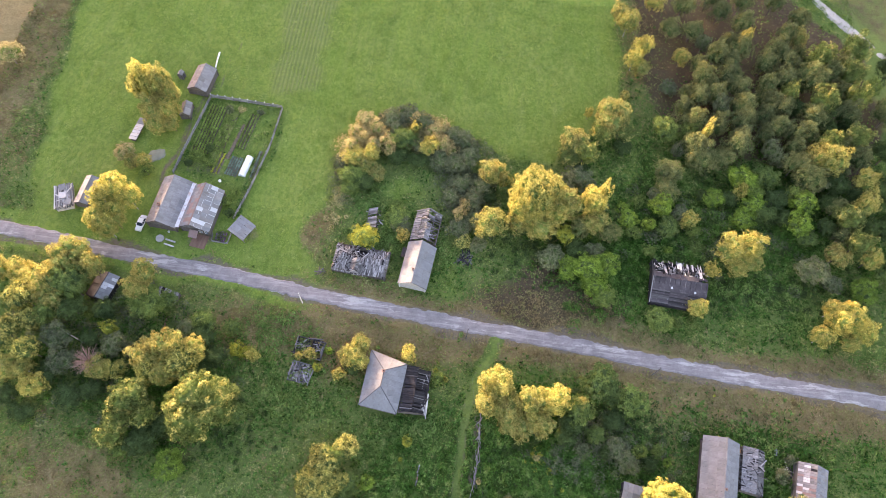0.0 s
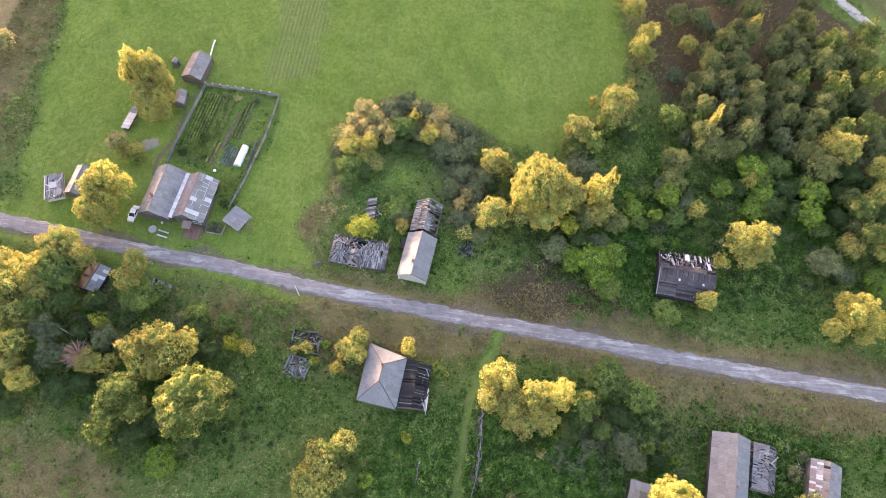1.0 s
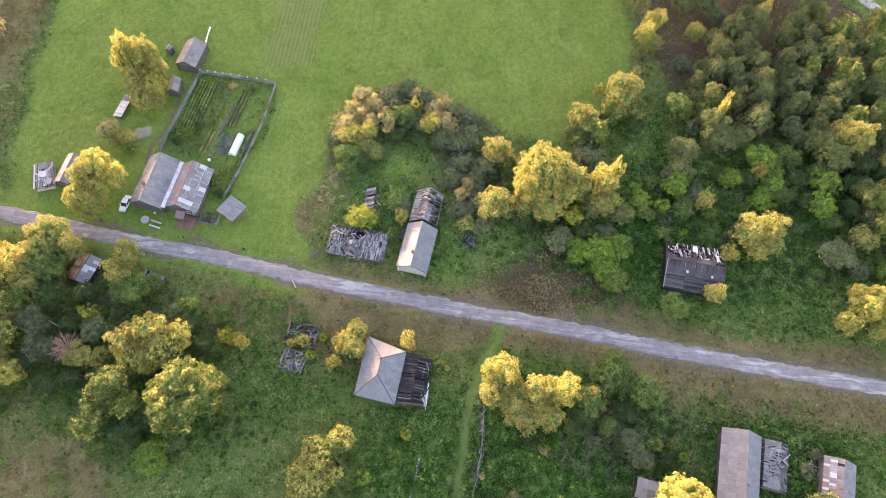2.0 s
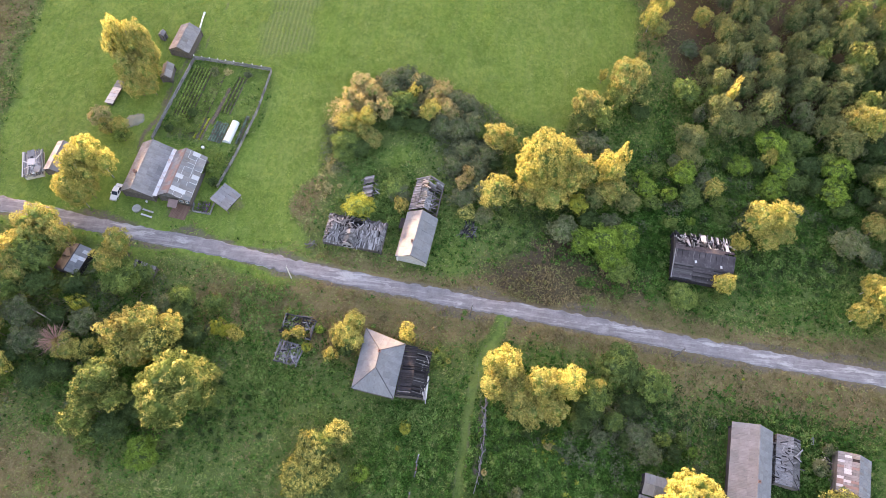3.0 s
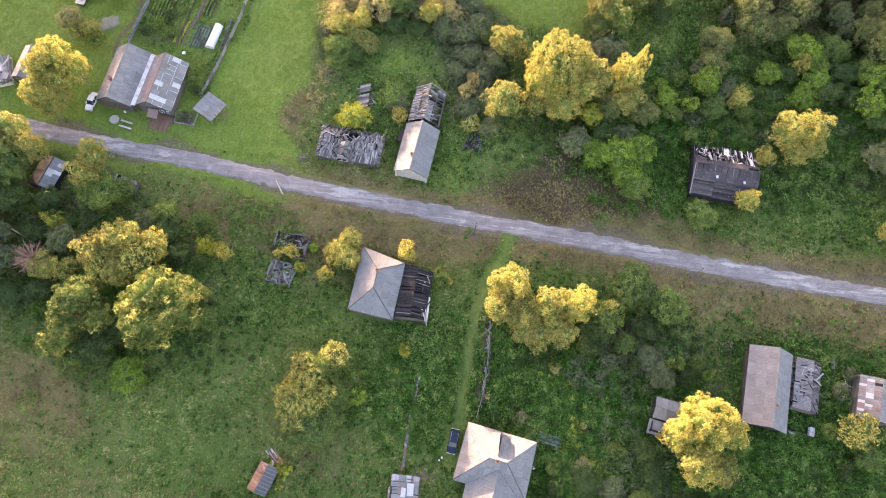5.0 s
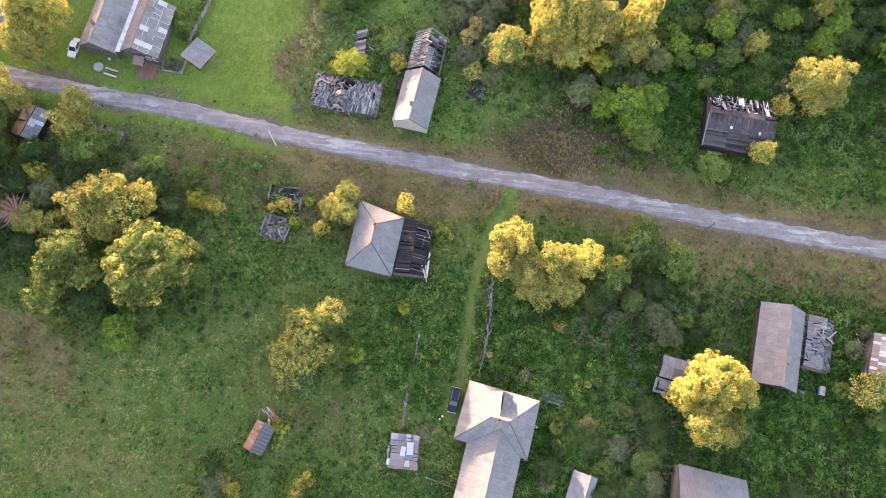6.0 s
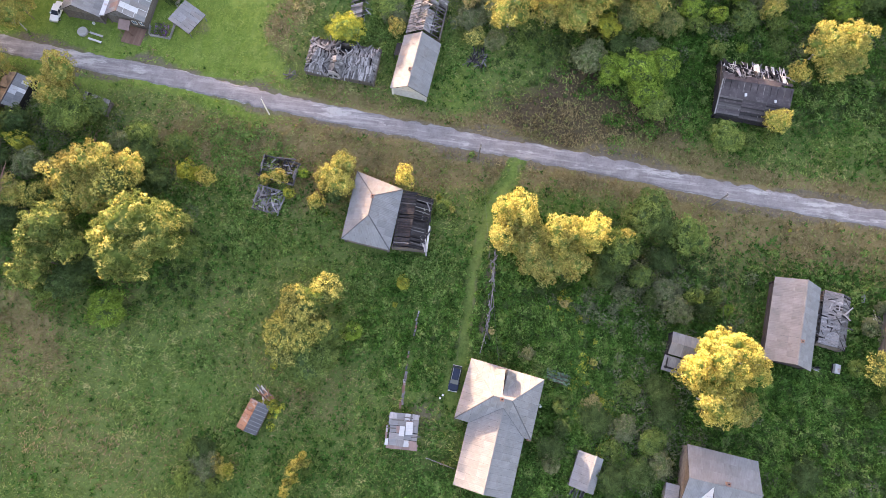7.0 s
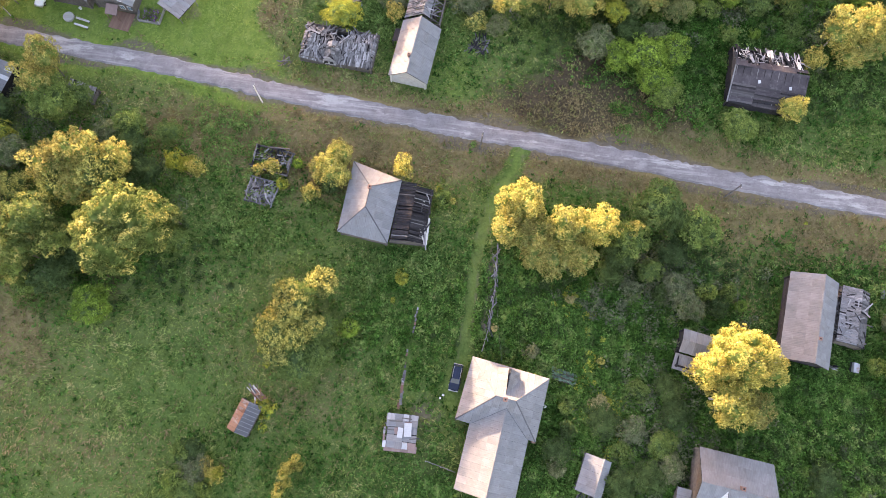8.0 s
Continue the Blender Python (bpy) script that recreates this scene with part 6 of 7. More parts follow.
part("prop", Geo().tube((-3.5, 0, 0), (-3.5, 0, 1.9), 0.08, 0.07).tube((3.5, 0, 0), (3.5, 0, 1.9), 0.08, 0.07), OLD_WOOD, gap)
junk = root("scrap_heap", 75.6, 22.2, 30, "dark heap of broken timber and scrap in the weeds", "ruin")
heap(junk, 34, 3.0, 2.6, lambda x, y: 0.2 + 0.3 * max(0, 1 - abs(x)), (DARK_WOOD, OLD_WOOD, DARK_WOOD, PALE_WOOD), (0.8, 2.2), 0, 80, 16, 41)
sheet = root("leaning_sheets", 64.8, 13.1, 80, "pale sheets leaning at the barn corner", "scrap")
for k in range(3):
    plank(sheet, "sheet", (PALE_SHEET, SLATE, DARK_WOOD)[k], pose(k * 0.25, -0.1 * k, 0.75, 0, 66, 10 * k), 1.5, 0.8)
thing("pale_slab", Geo().box(1.4, 0.4, 0.4).box(0.4, 0.7, 0.3, pose(0.3, 0, 0)), SLATE, pose(73.9, 26.2, 0.2, 0, 0, 80), "pale grey scrap block lying in the grass", "scrap")
small_shed("patched_barn", 79.6, 20.2, 78, 7.6, 6.2, 2.3, 3.9, lambda a, b: WEAR.choice((SLATE_OLD, SLATE_OLD, SILVER_WOOD, RED_SHEET, PALE_SHEET)), lambda a, b: WEAR.choice((SLATE, SLATE, SLATE_OLD)), LOG, "small barn with rust-streaked patched sheet roof", 0.5, 1.2, (0.05, 0))
s20 = root("stepped_shed", 42.4, 12.9, 80, "grey shed with stepped lean-to roofs under a birch", "shed")
slope(s20, [(3.0, 2.6, 2.6), (3.0, -2.6, 2.6), (1.2, -2.6, 3.0), (1.2, 2.6, 3.0)], 1.1, 1.8, SLATE)
slope(s20, [(-0.7, 2.6, 2.3), (-0.7, -2.6, 2.3), (1.2, -2.6, 3.0), (1.2, 2.6, 3.0)], 1.1, 1.9, SLATE_OLD)
slope(s20, [(-3.4, 2.9, 1.4), (-3.4, -2.4, 1.4), (-0.9, -2.4, 1.9), (-0.9, 2.9, 1.9)], 1.1, 1.6, SLATE_OLD)
log_box(s20, 5.6, 4.6, 2.0, DARK_WOOD)
hb = root("cross_gabled_house", 48.0, -6.6, -7, "house with pale grey cross-gabled sheet roof", "house")
gable_roof(hb, 11.3, 9.6, 2.9, 2.9, 5.4, 0.0, 1.1, 1.75, SLATE, SLATE, LOG, cap=SLATE)
slope(hb, [(-4.2, -6.6, 2.9), (-4.2, -1.0, 2.9), (-1.6, 0.2, 5.2), (-1.6, -6.6, 4.9)], 1.1, 1.7, PALE_SHEET)
slope(hb, [(1.0, -6.6, 2.9), (1.0, -1.0, 2.9), (-1.6, 0.2, 5.2), (-1.6, -6.6, 4.9)], 1.1, 1.7, SLATE)
chimney(hb, 0.2, 0.4, 5.0, 0.9)
log_wall(hb, (-3.8, -6.2), (0.6, -6.2), 2.8, LOG)
slope(hb, [(-7.6, -6.0, 1.9), (-7.6, -1.6, 1.9), (-5.6, -1.6, 2.3), (-5.6, -6.0, 2.3)], 1.1, 1.8, SLATE)
log_wall(hb, (-7.4, -5.8), (-7.4, -1.8), 1.8, LOG)
sh = small_shed("narrow_shed", 27.6, -7.2, 76, 5.6, 4.0, 1.9, 3.0, SLATE, SLATE, OLD_WOOD, "narrow grey-roofed shed among shrubs", ro=-0.6)
heap(sh, 10, 1.6, 2.4, lambda x, y: 1.2, (OLD_WOOD, DARK_WOOD), (1.5, 2.5), 0, 12, 6, 31)
for o in [o for o in sh.children if o.name.startswith("fallen_plank")]:
    o.location.x -= 3.4


# ---- vehicles ----
def car(name, x, y, turn, paint, label, L=4.3, W=1.7, H=1.45, estate=False):
    c = root(name, x, y, turn, label, "car")
    bm = bmesh.new()
    side = [(-L / 2, 0.35), (-L / 2, 0.75), (-L / 2 + 0.15, 0.88), (L / 2 - 1.2, 0.9), (L / 2 - 0.1, 0.72), (L / 2, 0.6), (L / 2, 0.35)]
    ring = [[bm.verts.new((px, s * W / 2 * (0.94 if abs(px) > L / 2 - 0.2 else 1), pz)) for px, pz in side] for s in (-1, 1)]
    n = len(side)
    bm.faces.new(ring[0])
    bm.faces.new(ring[1][::-1])
    for i in range(n):
        j = (i + 1) % n
        bm.faces.new((ring[0][j], ring[0][i], ring[1][i], ring[1][j]))
    bmesh.ops.recalc_face_normals(bm, faces=bm.faces)
    bmesh.ops.bevel(bm, geom=bm.edges[:], offset=0.07, segments=2, affect="EDGES")
    me = bpy.data.meshes.new("body")
    bm.to_mesh(me)
    bm.free()
    me.materials.append(paint)
    part("body", me, None, c)
    back = -L / 2 + (0.15 if estate else 0.75)
    top = [(back + 0.35, 0.9), (L / 2 - 1.75, 0.9)]
    lo = [(back, -1), (L / 2 - 1.1, -1), (L / 2 - 1.1, 1), (back, 1)]
    hi = [(back + 0.35, -1), (L / 2 - 1.85, -1), (L / 2 - 1.85, 1), (back + 0.35, 1)]
    g = Geo().add([(px, s * W / 2 * 0.92, 0.86) for px, s in lo] + [(px, s * W / 2 * 0.76, H - 0.05) for px, s in hi], [(0, 1, 5, 4), (1, 2, 6, 5), (2, 3, 7, 6), (3, 0, 4, 7)])
    part("window_glass", g, CAR_GLASS, c, "tinted windows")
    part("car_roof", Geo().box(hi[1][0] - hi[0][0] + 0.1, W * 0.78, 0.06, pose((hi[1][0] + hi[0][0]) / 2, 0, H - 0.02)), paint, c)
    for px in (hi[0][0], (hi[0][0] + hi[1][0]) / 2, hi[1][0]):
        for s in (-1, 1):
            q = (px - hi[0][0]) / (hi[1][0] - hi[0][0])
            part("pillar", Geo().tube((back + q * (L / 2 - 1.1 - back), s * W / 2 * 0.925, 0.86), (px, s * W / 2 * 0.77, H - 0.03), 0.045, 0.04), paint, c)
    for s in (-1, 1):
        if estate:
            part("roof_rail", Geo().tube((hi[0][0], s * W * 0.36, H + 0.05), (hi[1][0], s * W * 0.36, H + 0.05), 0.03, 0.03), CHROME, c, "chrome roof rail")
        part("headlight", Geo().box(0.1, 0.35, 0.14, pose(L / 2 - 0.03, s * W * 0.33, 0.66)), CHROME, c)
        part("mirror", Geo().box(0.12, 0.2, 0.14, pose(L / 2 - 1.4, s * (W / 2 + 0.08), 0.98)), paint, c)
        for px in (-L / 2 + 0.8, L / 2 - 0.8):
            wheel = part("wheel", Geo().tube((px, s * (W / 2 - 0.2), 0.31), (px, s * (W / 2 + 0.01), 0.31), 0.31, 0.31, 16), RUBBER, c)
            part("rim", Geo().tube((px, s * (W / 2 - 0.02), 0.31), (px, s * (W / 2 + 0.025), 0.31), 0.18, 0.17, 12), CHROME, wheel)
    for px in (-L / 2 - 0.02, L / 2 + 0.02):
        part("bumper", Geo().box(0.14, W * 0.9, 0.2, pose(px, 0, 0.45)), CHROME if not estate else PALE_SHEET, c)
    return c


car("estate_car", 5.75, 4.75, 264, CAR_BLUE, "dark blue estate car parked on the grass lane", 4.1, 1.66, 1.5, True)
car("saloon_car", -74.1, 61.9, 264, CAR_WHITE, "white saloon car parked beside the farmhouse", 4.1, 1.62, 1.4)

# ---- fences, garden, yard things ----


def fence(line, label, step=2.2, white=False, h=1.3, group=""):
    f = root("garden_fence", *line[0], 0, label, "fence", group)
    ox, oy = line[0]
    r = random.Random(len(line))
    for (ax, ay), (bx, by) in zip(line[:-1], line[1:]):
        d = math.hypot(bx - ax, by - ay)
        n = max(1, round(d / step))
        turn = math.degrees(math.atan2(by - ay, bx - ax))
        for k in range(n):
            q = k / n
            x, y = ax + q * (bx - ax) - ox, ay + q * (by - ay) - oy
            lean = r.uniform(-4, 4)
            p = part("post", Geo().tube((x, y, -0.1), (x + lean * 0.01, y, h + 0.15), 0.09, 0.08, 7), SILVER_WOOD, f)
            if white:
                part("post_cap", Geo().tube((x + lean * 0.01, y, h + 0.13), (x + lean * 0.01, y, h + 0.4), 0.16, 0.14, 8), POST_WHITE, p, "white post cap")
            m = pose(x, y, 0, 0, 0, turn)
            g = Geo()
            w = d / n
            for z in (0.35, h - 0.15):
                g.box(w, 0.06, 0.09, m @ pose(w / 2, 0.05, z))
            tagged(part("rail", g, SILVER_WOOD, f), kind="stuff")
            g = Geo()
            for j in range(int(w / 0.13)):
                g.box(0.1, 0.025, h + r.uniform(-0.1, 0.1), m @ pose(0.08 + j * 0.13, 0.1, h / 2, r.uniform(-4, 4), r.uniform(-3, 3), 0))
            tagged(part("picket_panel", g, SILVER_WOOD, f), kind="stuff")
    return f


fence([(-70.7, 76.5), (-69.8, 84.5), (-67.6, 100.8)], "grey picket fence along the vegetable garden", 2.2, False, 1.3, "fences of the garden")
fence([(-67.6, 100.8), (-57.7, 100.4), (-48.5, 99.9)], "grey fence with white-capped posts behind the garden", 2.1, True, 1.3, "fences of the garden")
fence([(-48.5, 99.9), (-49.1, 87.7), (-51.3, 73.9), (-53.1, 66.0)], "grey weathered picket fence towards the field", 2.2, False, 1.2, "fences of the garden")
fence([(-52.6, 62.6), (-52.9, 59.4), (-56.6, 59.6), (-56.8, 61.6)], "low fence round the flower bed", 1.6, False, 0.8)
lane_fence = fence([(10.2, 26.5), (10.4, 19), (10.0, 13), (9.3, 9.2)], "collapsing pole fence with fallen boards along the grass lane", 2.4, False, 1.0)
for k in range(44):
    q = k / 44
    plank(lane_fence, "fallen_board", WEAR.choice((SILVER_WOOD, OLD_WOOD, SILVER_WOOD)), pose(0.1 * math.sin(q * 3) - 0.9 * max(0, q - 0.7) + WEAR.gauss(0.0, 0.25), -15.5 * q, 0.32 + WEAR.uniform(0, 0.15), 0, 0, WEAR.gauss(90, 22)), WEAR.uniform(0.8, 1.8), WEAR.choice((0.12, 0.16)))


def leaves_on(name, x0, y0, lx, ly, n, size, h, material, parent, seed, rows=0):
    """A bed of leafy plants, joined."""
    r = np.random.RandomState(seed)
    g = Geo()
    for k in range(n):
        x, y = r.uniform(-lx / 2, lx / 2), r.uniform(-ly / 2, ly / 2)
        if rows:
            y = (np.floor((y / ly + 0.5) * rows) + 0.5) / rows * ly - ly / 2 + r.normal() * 0.06
        for j in range(5):
            a = r.rand() * 6.283
            d = Vector((math.cos(a), math.sin(a), 0)) * size
            s = Vector((-d.y, d.x, 0)) * 0.45
            c = Vector((x0 + x, y0 + y, 0.12 + h * r.rand()))
            g.add([c, c + d * 0.5 + s + Vector((0, 0, h * 0.5)), c + d + Vector((0, 0, h * 0.3)), c + d * 0.5 - s + Vector((0, 0, h * 0.5))], [(0, 1, 2, 3)])
    return tagged(part(name, g, material, parent), kind="stuff")


def bed(x, y, turn, lx, ly, crop, label, n, size=0.22, h=0.3, rows=0, seed=1):
    b = root("vegetable_bed", x, y, turn, label, "garden bed", "beds of the garden")
    g = Geo()
    k = max(4, int(lx / 0.5))
    for i in range(k):
        xa, xb = -lx / 2 + lx * i / k, -lx / 2 + lx * (i + 1) / k
        z = 0.1 + 0.05 * random.Random(i + seed).random()
        g.add([(xa, -ly / 2, 0), (xb, -ly / 2, 0), (xb, -ly / 2 + 0.2, z), (xa, -ly / 2 + 0.2, z), (xb, ly / 2 - 0.2, z), (xa, ly / 2 - 0.2, z), (xb, ly / 2, 0), (xa, ly / 2, 0)],
              [(0, 1, 2, 3), (3, 2, 4, 5), (5, 4, 6, 7)])
    tagged(part("soil", g, EARTH, b), kind="stuff")
    if n:
        leaves_on("crop", 0, 0, lx, ly, n, size, h, crop, b, seed, rows)
    return b


bed(-65.6, 91.0, 84, 15, 4.6, LEAF["B2"], "long bed of leafy green potato rows", 1500, 0.26, 0.3, 6, 3)
bed(-61.3, 88.5, 84, 18, 2.4, LEAF["G"], "bed of tall green vegetables", 800, 0.28, 0.4, 0, 4)
bed(-58.0, 88.0, 80, 11, 1.1, STRAW, "narrow strip of bare dug earth", 30, 0.15, 0.1, 0, 5)
bed(-55.8, 91.5, 82, 11, 2.6, LEAF["B2"], "bed of bright green leafy vegetables", 420, 0.26, 0.3, 3, 6)
bed(-56.6, 80.6, 82, 5.5, 3.2, CABBAGE, "bed of bluish cabbages beside the tunnel", 260, 0.24, 0.2, 5, 7)
bed(-60.6, 81.0, 82, 6, 2.2, LEAF["YG"], "bed of pale yellow-green plants", 160, 0.24, 0.3, 2, 8)
bed(-51.4, 82.0, 84, 8, 1.0, CABBAGE, "strip of cabbages beside the fence", 90, 0.22, 0.2, 1, 9)
bed(-54.8, 61.0, 86, 2.6, 2.6, BLOOM, "flower bed full of purple asters", 45, 0.15, 0.4, 0, 10)
bed(22.6, 6.9, -12, 4.2, 1.9, CABBAGE, "plot of cabbages beside the big house", 130, 0.26, 0.2, 3, 11)
leaves_on("flower_leaves", 0, 0, 2.4, 2.4, 110, 0.2, 0.35, LEAF["G"], bpy.data.objects["vegetable_bed.007"], 14)
grow([(-66, 82, 1.8, 2.2, "G"), (-63.5, 80, 1.7, 2.4, "G"), (-67.5, 79.6, 1.4, 2.0, "D"), (-61.5, 97, 1.4, 2.2, "S"), (-63.5, 84.5, 1.5, 2.0, "D"), (-53.5, 97.3, 1.2, 1.6, "S"), (-55.5, 70, 1.6, 2.4, "G"), (-54, 67, 1.3, 2, "D"), (-58.5, 97.5, 1.1, 1.5, "R"), (-54.2, 73, 1.2, 2, "G")], "bushes of the garden")

tn = root("garden_tunnel", -53.7, 80.9, 82, "white plastic tunnel over a garden bed", "tunnel")
g = Geo()
seg, n = 12, 12
for i in range(n + 1):
    for j in range(seg + 1):
        a = math.pi * j / seg
        s = 1.0 - 0.03 * (i % 2)
        g.v.append((-2.9 + 5.8 * i / n, 0.95 * s * math.cos(a), 1.05 * s * math.sin(a)))
g.f = [(i * (seg + 1) + j, i * (seg + 1) + j + 1, (i + 1) * (seg + 1) + j + 1, (i + 1) * (seg + 1) + j) for i in range(n) for j in range(seg)]
g.f += [tuple(range(seg + 1))[::-1], tuple(n * (seg + 1) + j for j in range(seg + 1))]
part("film", g, WHITE_FILM, tn)
for i in (0, 4, 8, 12):
    x = -2.9 + 5.8 * i / n
    h = Geo()
    for j in range(8):
        a, b = math.pi * j / 8, math.pi * (j + 1) / 8
        h.tube((x, 0.97 * math.cos(a), 1.07 * math.sin(a)), (x, 0.97 * math.cos(b), 1.07 * math.sin(b)), 0.02, 0.02, 5)
    part("hoop", h, CHROME, tn)

g, r = Geo(), random.Random(12)
for ring in range(5):
    for k in range(20):
        a = 6.283 * k / 20
        w = ring / 4 * (1.9 + 0.5 * math.sin(a * 2 + 1) + r.uniform(-0.2, 0.2))
        g.v.append((w * math.cos(a), w * 1.25 * math.sin(a), 0.2 * (1 - ring / 4) ** 0.7 + r.uniform(0, 0.03) - (0.12 if ring == 4 else 0)))
g.f = [(20 * i + k, 20 * i + 20 + k, 20 * i + 20 + (k + 1) % 20, 20 * i + (k + 1) % 20) for i in range(4) for k in range(20)]
thing("sand_patch", g, SAND, pose(-76.6, 81.3, 0.06, 0, 0, 10), "spread patch of pale grey sand in the yard", "sand")
st = root("timber_stack", -94.0, 66.2, 112, "large stack of bleached grey timber under loose sheets", "wood pile")
for k in range(51):
    plank(st, "timber", WEAR.choice((PALE_WOOD, SILVER_WOOD, OLD_WOOD)), pose(WEAR.uniform(-0.3, 0.3), -1.9 + (k % 17) * 0.24, 0.9 + 0.35 * (k // 17) + WEAR.random() * 0.1, 0, WEAR.uniform(-2, 2), WEAR.gauss(0, 4)), WEAR.choice((5.5, 6.0, 6.5)), 0.28, 0.12)
heap(st, 30, 5.0, 3.2, lambda x, y: 1.62, (PALE_WOOD, SILVER_WOOD, SILVER_WOOD), (0.8, 2.0), 45, 50, 4, 51)
for k in (0, 4, 5):
    plank(st, "cover_sheet", WEAR.choice((PALE_SHEET, SLATE, PALE_WOOD)), pose(-2.2 + k % 3 * 2.2, -1.2 + k // 3 * 1.2, 1.95 + 0.05 * (k % 2), WEAR.uniform(-5, 5), WEAR.uniform(-5, 5), WEAR.gauss(90, 12)), 1.5, 1.7)
part("stack_core", Geo().box(6.4, 3.8, 0.85, pose(0, 0, 0.43)), PALE_WOOD, st)
for x in (-2.6, 0.2, 2.7):
    plank(st, "batten", PALE_WOOD, pose(x, 0, 1.42, 0, 0, 92), 4.0, 0.28)
wp = root("covered_woodpile", -83.0, 87.9, 83, "long firewood pile under white and grey sheets", "wood pile")
g = Geo()
for k in range(40):
    g.tube((-3.2 + k % 20 * 0.33, -0.6, 0.2 + 0.4 * (k // 20)), (-3.2 + k % 20 * 0.33, 0.6, 0.2 + 0.4 * (k // 20)), 0.16, 0.15, 7)
tagged(part("firewood", g, LOG, wp), kind="stuff")
for k in range(7):
    plank(wp, "cover_sheet", WEAR.choice((TIN, PALE_WOOD, SLATE)), pose(-2.9 + k * 0.97, 0, 0.95 + 0.03 * (k % 2), 6, 0, 90 + WEAR.uniform(-3, 3)), 2.0, 0.95)
thing("white_log", Geo().tube((-2.6, 0, 0.22), (0.4, 0.1, 0.22), 0.2, 0.2, 10).tube((0.4, 0.1, 0.22), (2.6, 0, 0.26), 0.2, 0.26, 10), WHITE_FILM, pose(-69.3, 113.3, 0, 0, 0, 92), "long white pipe lying beside the garden shed", "pipe")
for y in (58.35, 57.15):
    b = root("plank_bench", -66.1, y, -12, "pale plank bench on the grass verge", "bench", "benches by the farmhouse")
    part("seat", Geo().box(2.6, 0.35, 0.06, pose(0, 0, 0.45)), PALE_WOOD, b)
    for x in (-1.0, 1.0):
        part("leg", Geo().box(0.12, 0.3, 0.43, pose(x, 0, 0.21)), OLD_WOOD, b)
wl = root("well_cover", -68.8, 58.7, 0, "round concrete well ring with a flat lid", "well")
part("ring", Geo().tube((0, 0, 0), (0, 0, 0.35), 0.95, 0.95, 24), CONCRETE, wl)
part("lid", Geo().tube((0, 0, 0.35), (0, 0, 0.42), 0.9, 0.86, 24), PALE_WOOD, wl)
for k, (x, y, z) in enumerate([(-2.43, -0.8, 0), (-2.4, 4.6, 0), (-1.8, 10.8, 0), (-1.6, 14.9, 0)][:-1]):
    pth = root("board_walk", x, y, 88 - k, "narrow trodden plank path through the weeds", "path", "boards of the path")
    for j in range(7 if k else 9):
        if k == 1 and j % 3 == 0:
            continue
        plank(pth, "walk_board", WEAR.choice((OLD_WOOD, BROWN_WOOD, SILVER_WOOD)), pose(0.3 + j * 0.62, WEAR.uniform(-0.12, 0.12), 0.22, 0, 0, WEAR.gauss(0, 7)), 1.0 if k < 1 else 0.5, 0.4 if k < 1 else 0.26)
bk = root("water_tank", 68.6, 13.6, 80, "white box on a dark stand in the grass", "tank")
part("tank", Geo().box(1.5, 0.9, 0.6, pose(0, 0, 0.6)), TIN, bk)
part("stand", Geo().box(1.6, 1.2, 0.28, pose(0, 0, 0.15)), DARK_WOOD, bk)
def bucket(x, y, h, r):
    b = root("bucket", x, y, 0, "small white bucket standing in the grass", "bucket")
    part("pail", Geo().tube((0, 0, 0.05), (0, 0, h), r * 0.8, r, 14), WHITE_FILM, b)
    part("rim", Geo().tube((0, 0, h - 0.04), (0, 0, h + 0.02), r * 1.08, r * 1.08, 14), POST_WHITE, b)


fence([(2.6, -8.1), (7.2, -9.2)], "low pale pole fence beside the big house", 1.2, False, 0.9)
bucket(19.9, 2.0, 0.5, 0.26)
bucket(4.1, 1.9, 0.3, 0.19)
bucket(3.7, 1.4, 0.3, 0.16)
bucket(-58.9, 75.9, 0.5, 0.35)
bucket(-67.2, 60.6, 0.4, 0.25)

# ---- dead wood in the grove ----
dt = root("withered_tree", -73.4, 27.4, 0, "withered pink-brown tree with bare radiating branches", "tree")
part("trunk", Geo().tube((0, 0, -0.2), (0.1, 0, 3.4), 0.16, 0.11, 8), BARK, dt)
r = random.Random(33)
for k in range(130):
    a, up = r.uniform(0, 6.283), r.uniform(0.1, 1.2)
    d = Vector((math.cos(a) * math.cos(up), math.sin(a) * math.cos(up), math.sin(up)))
    p = Vector((0.1, 0, 3.1 + r.random() * 0.4))
    q = p + d * r.uniform(2.0, 3.2)
    g = Geo().tube(p, q, 0.035, 0.02, 4)
    for j in range(3):
        g.tube(q - d * 0.3 * j, q - d * 0.3 * j + d * 0.7 + Vector((r.uniform(-0.5, 0.5), r.uniform(-0.5, 0.5), r.uniform(-0.2, 0.3))), 0.02, 0.01, 3)
    part("branch", g, TWIG, dt)
thing("fallen_birch", Geo().tube((-82.6, 33.7, 3.0), (-79.6, 32.7, 2.5), 0.09, 0.11, 7).tube((-79.6, 32.7, 2.5), (-76.2, 31.4, 0.1), 0.11, 0.14, 7), BIRCH_BARK, Matrix(), "pale fallen birch trunk leaning in the grove", "trunk")

# ---- power line ----
POLES = [(-32.4, 47.0, 5.9), (5.6, 43.3, 6.4), (47.6, 39.8, 6.2)]
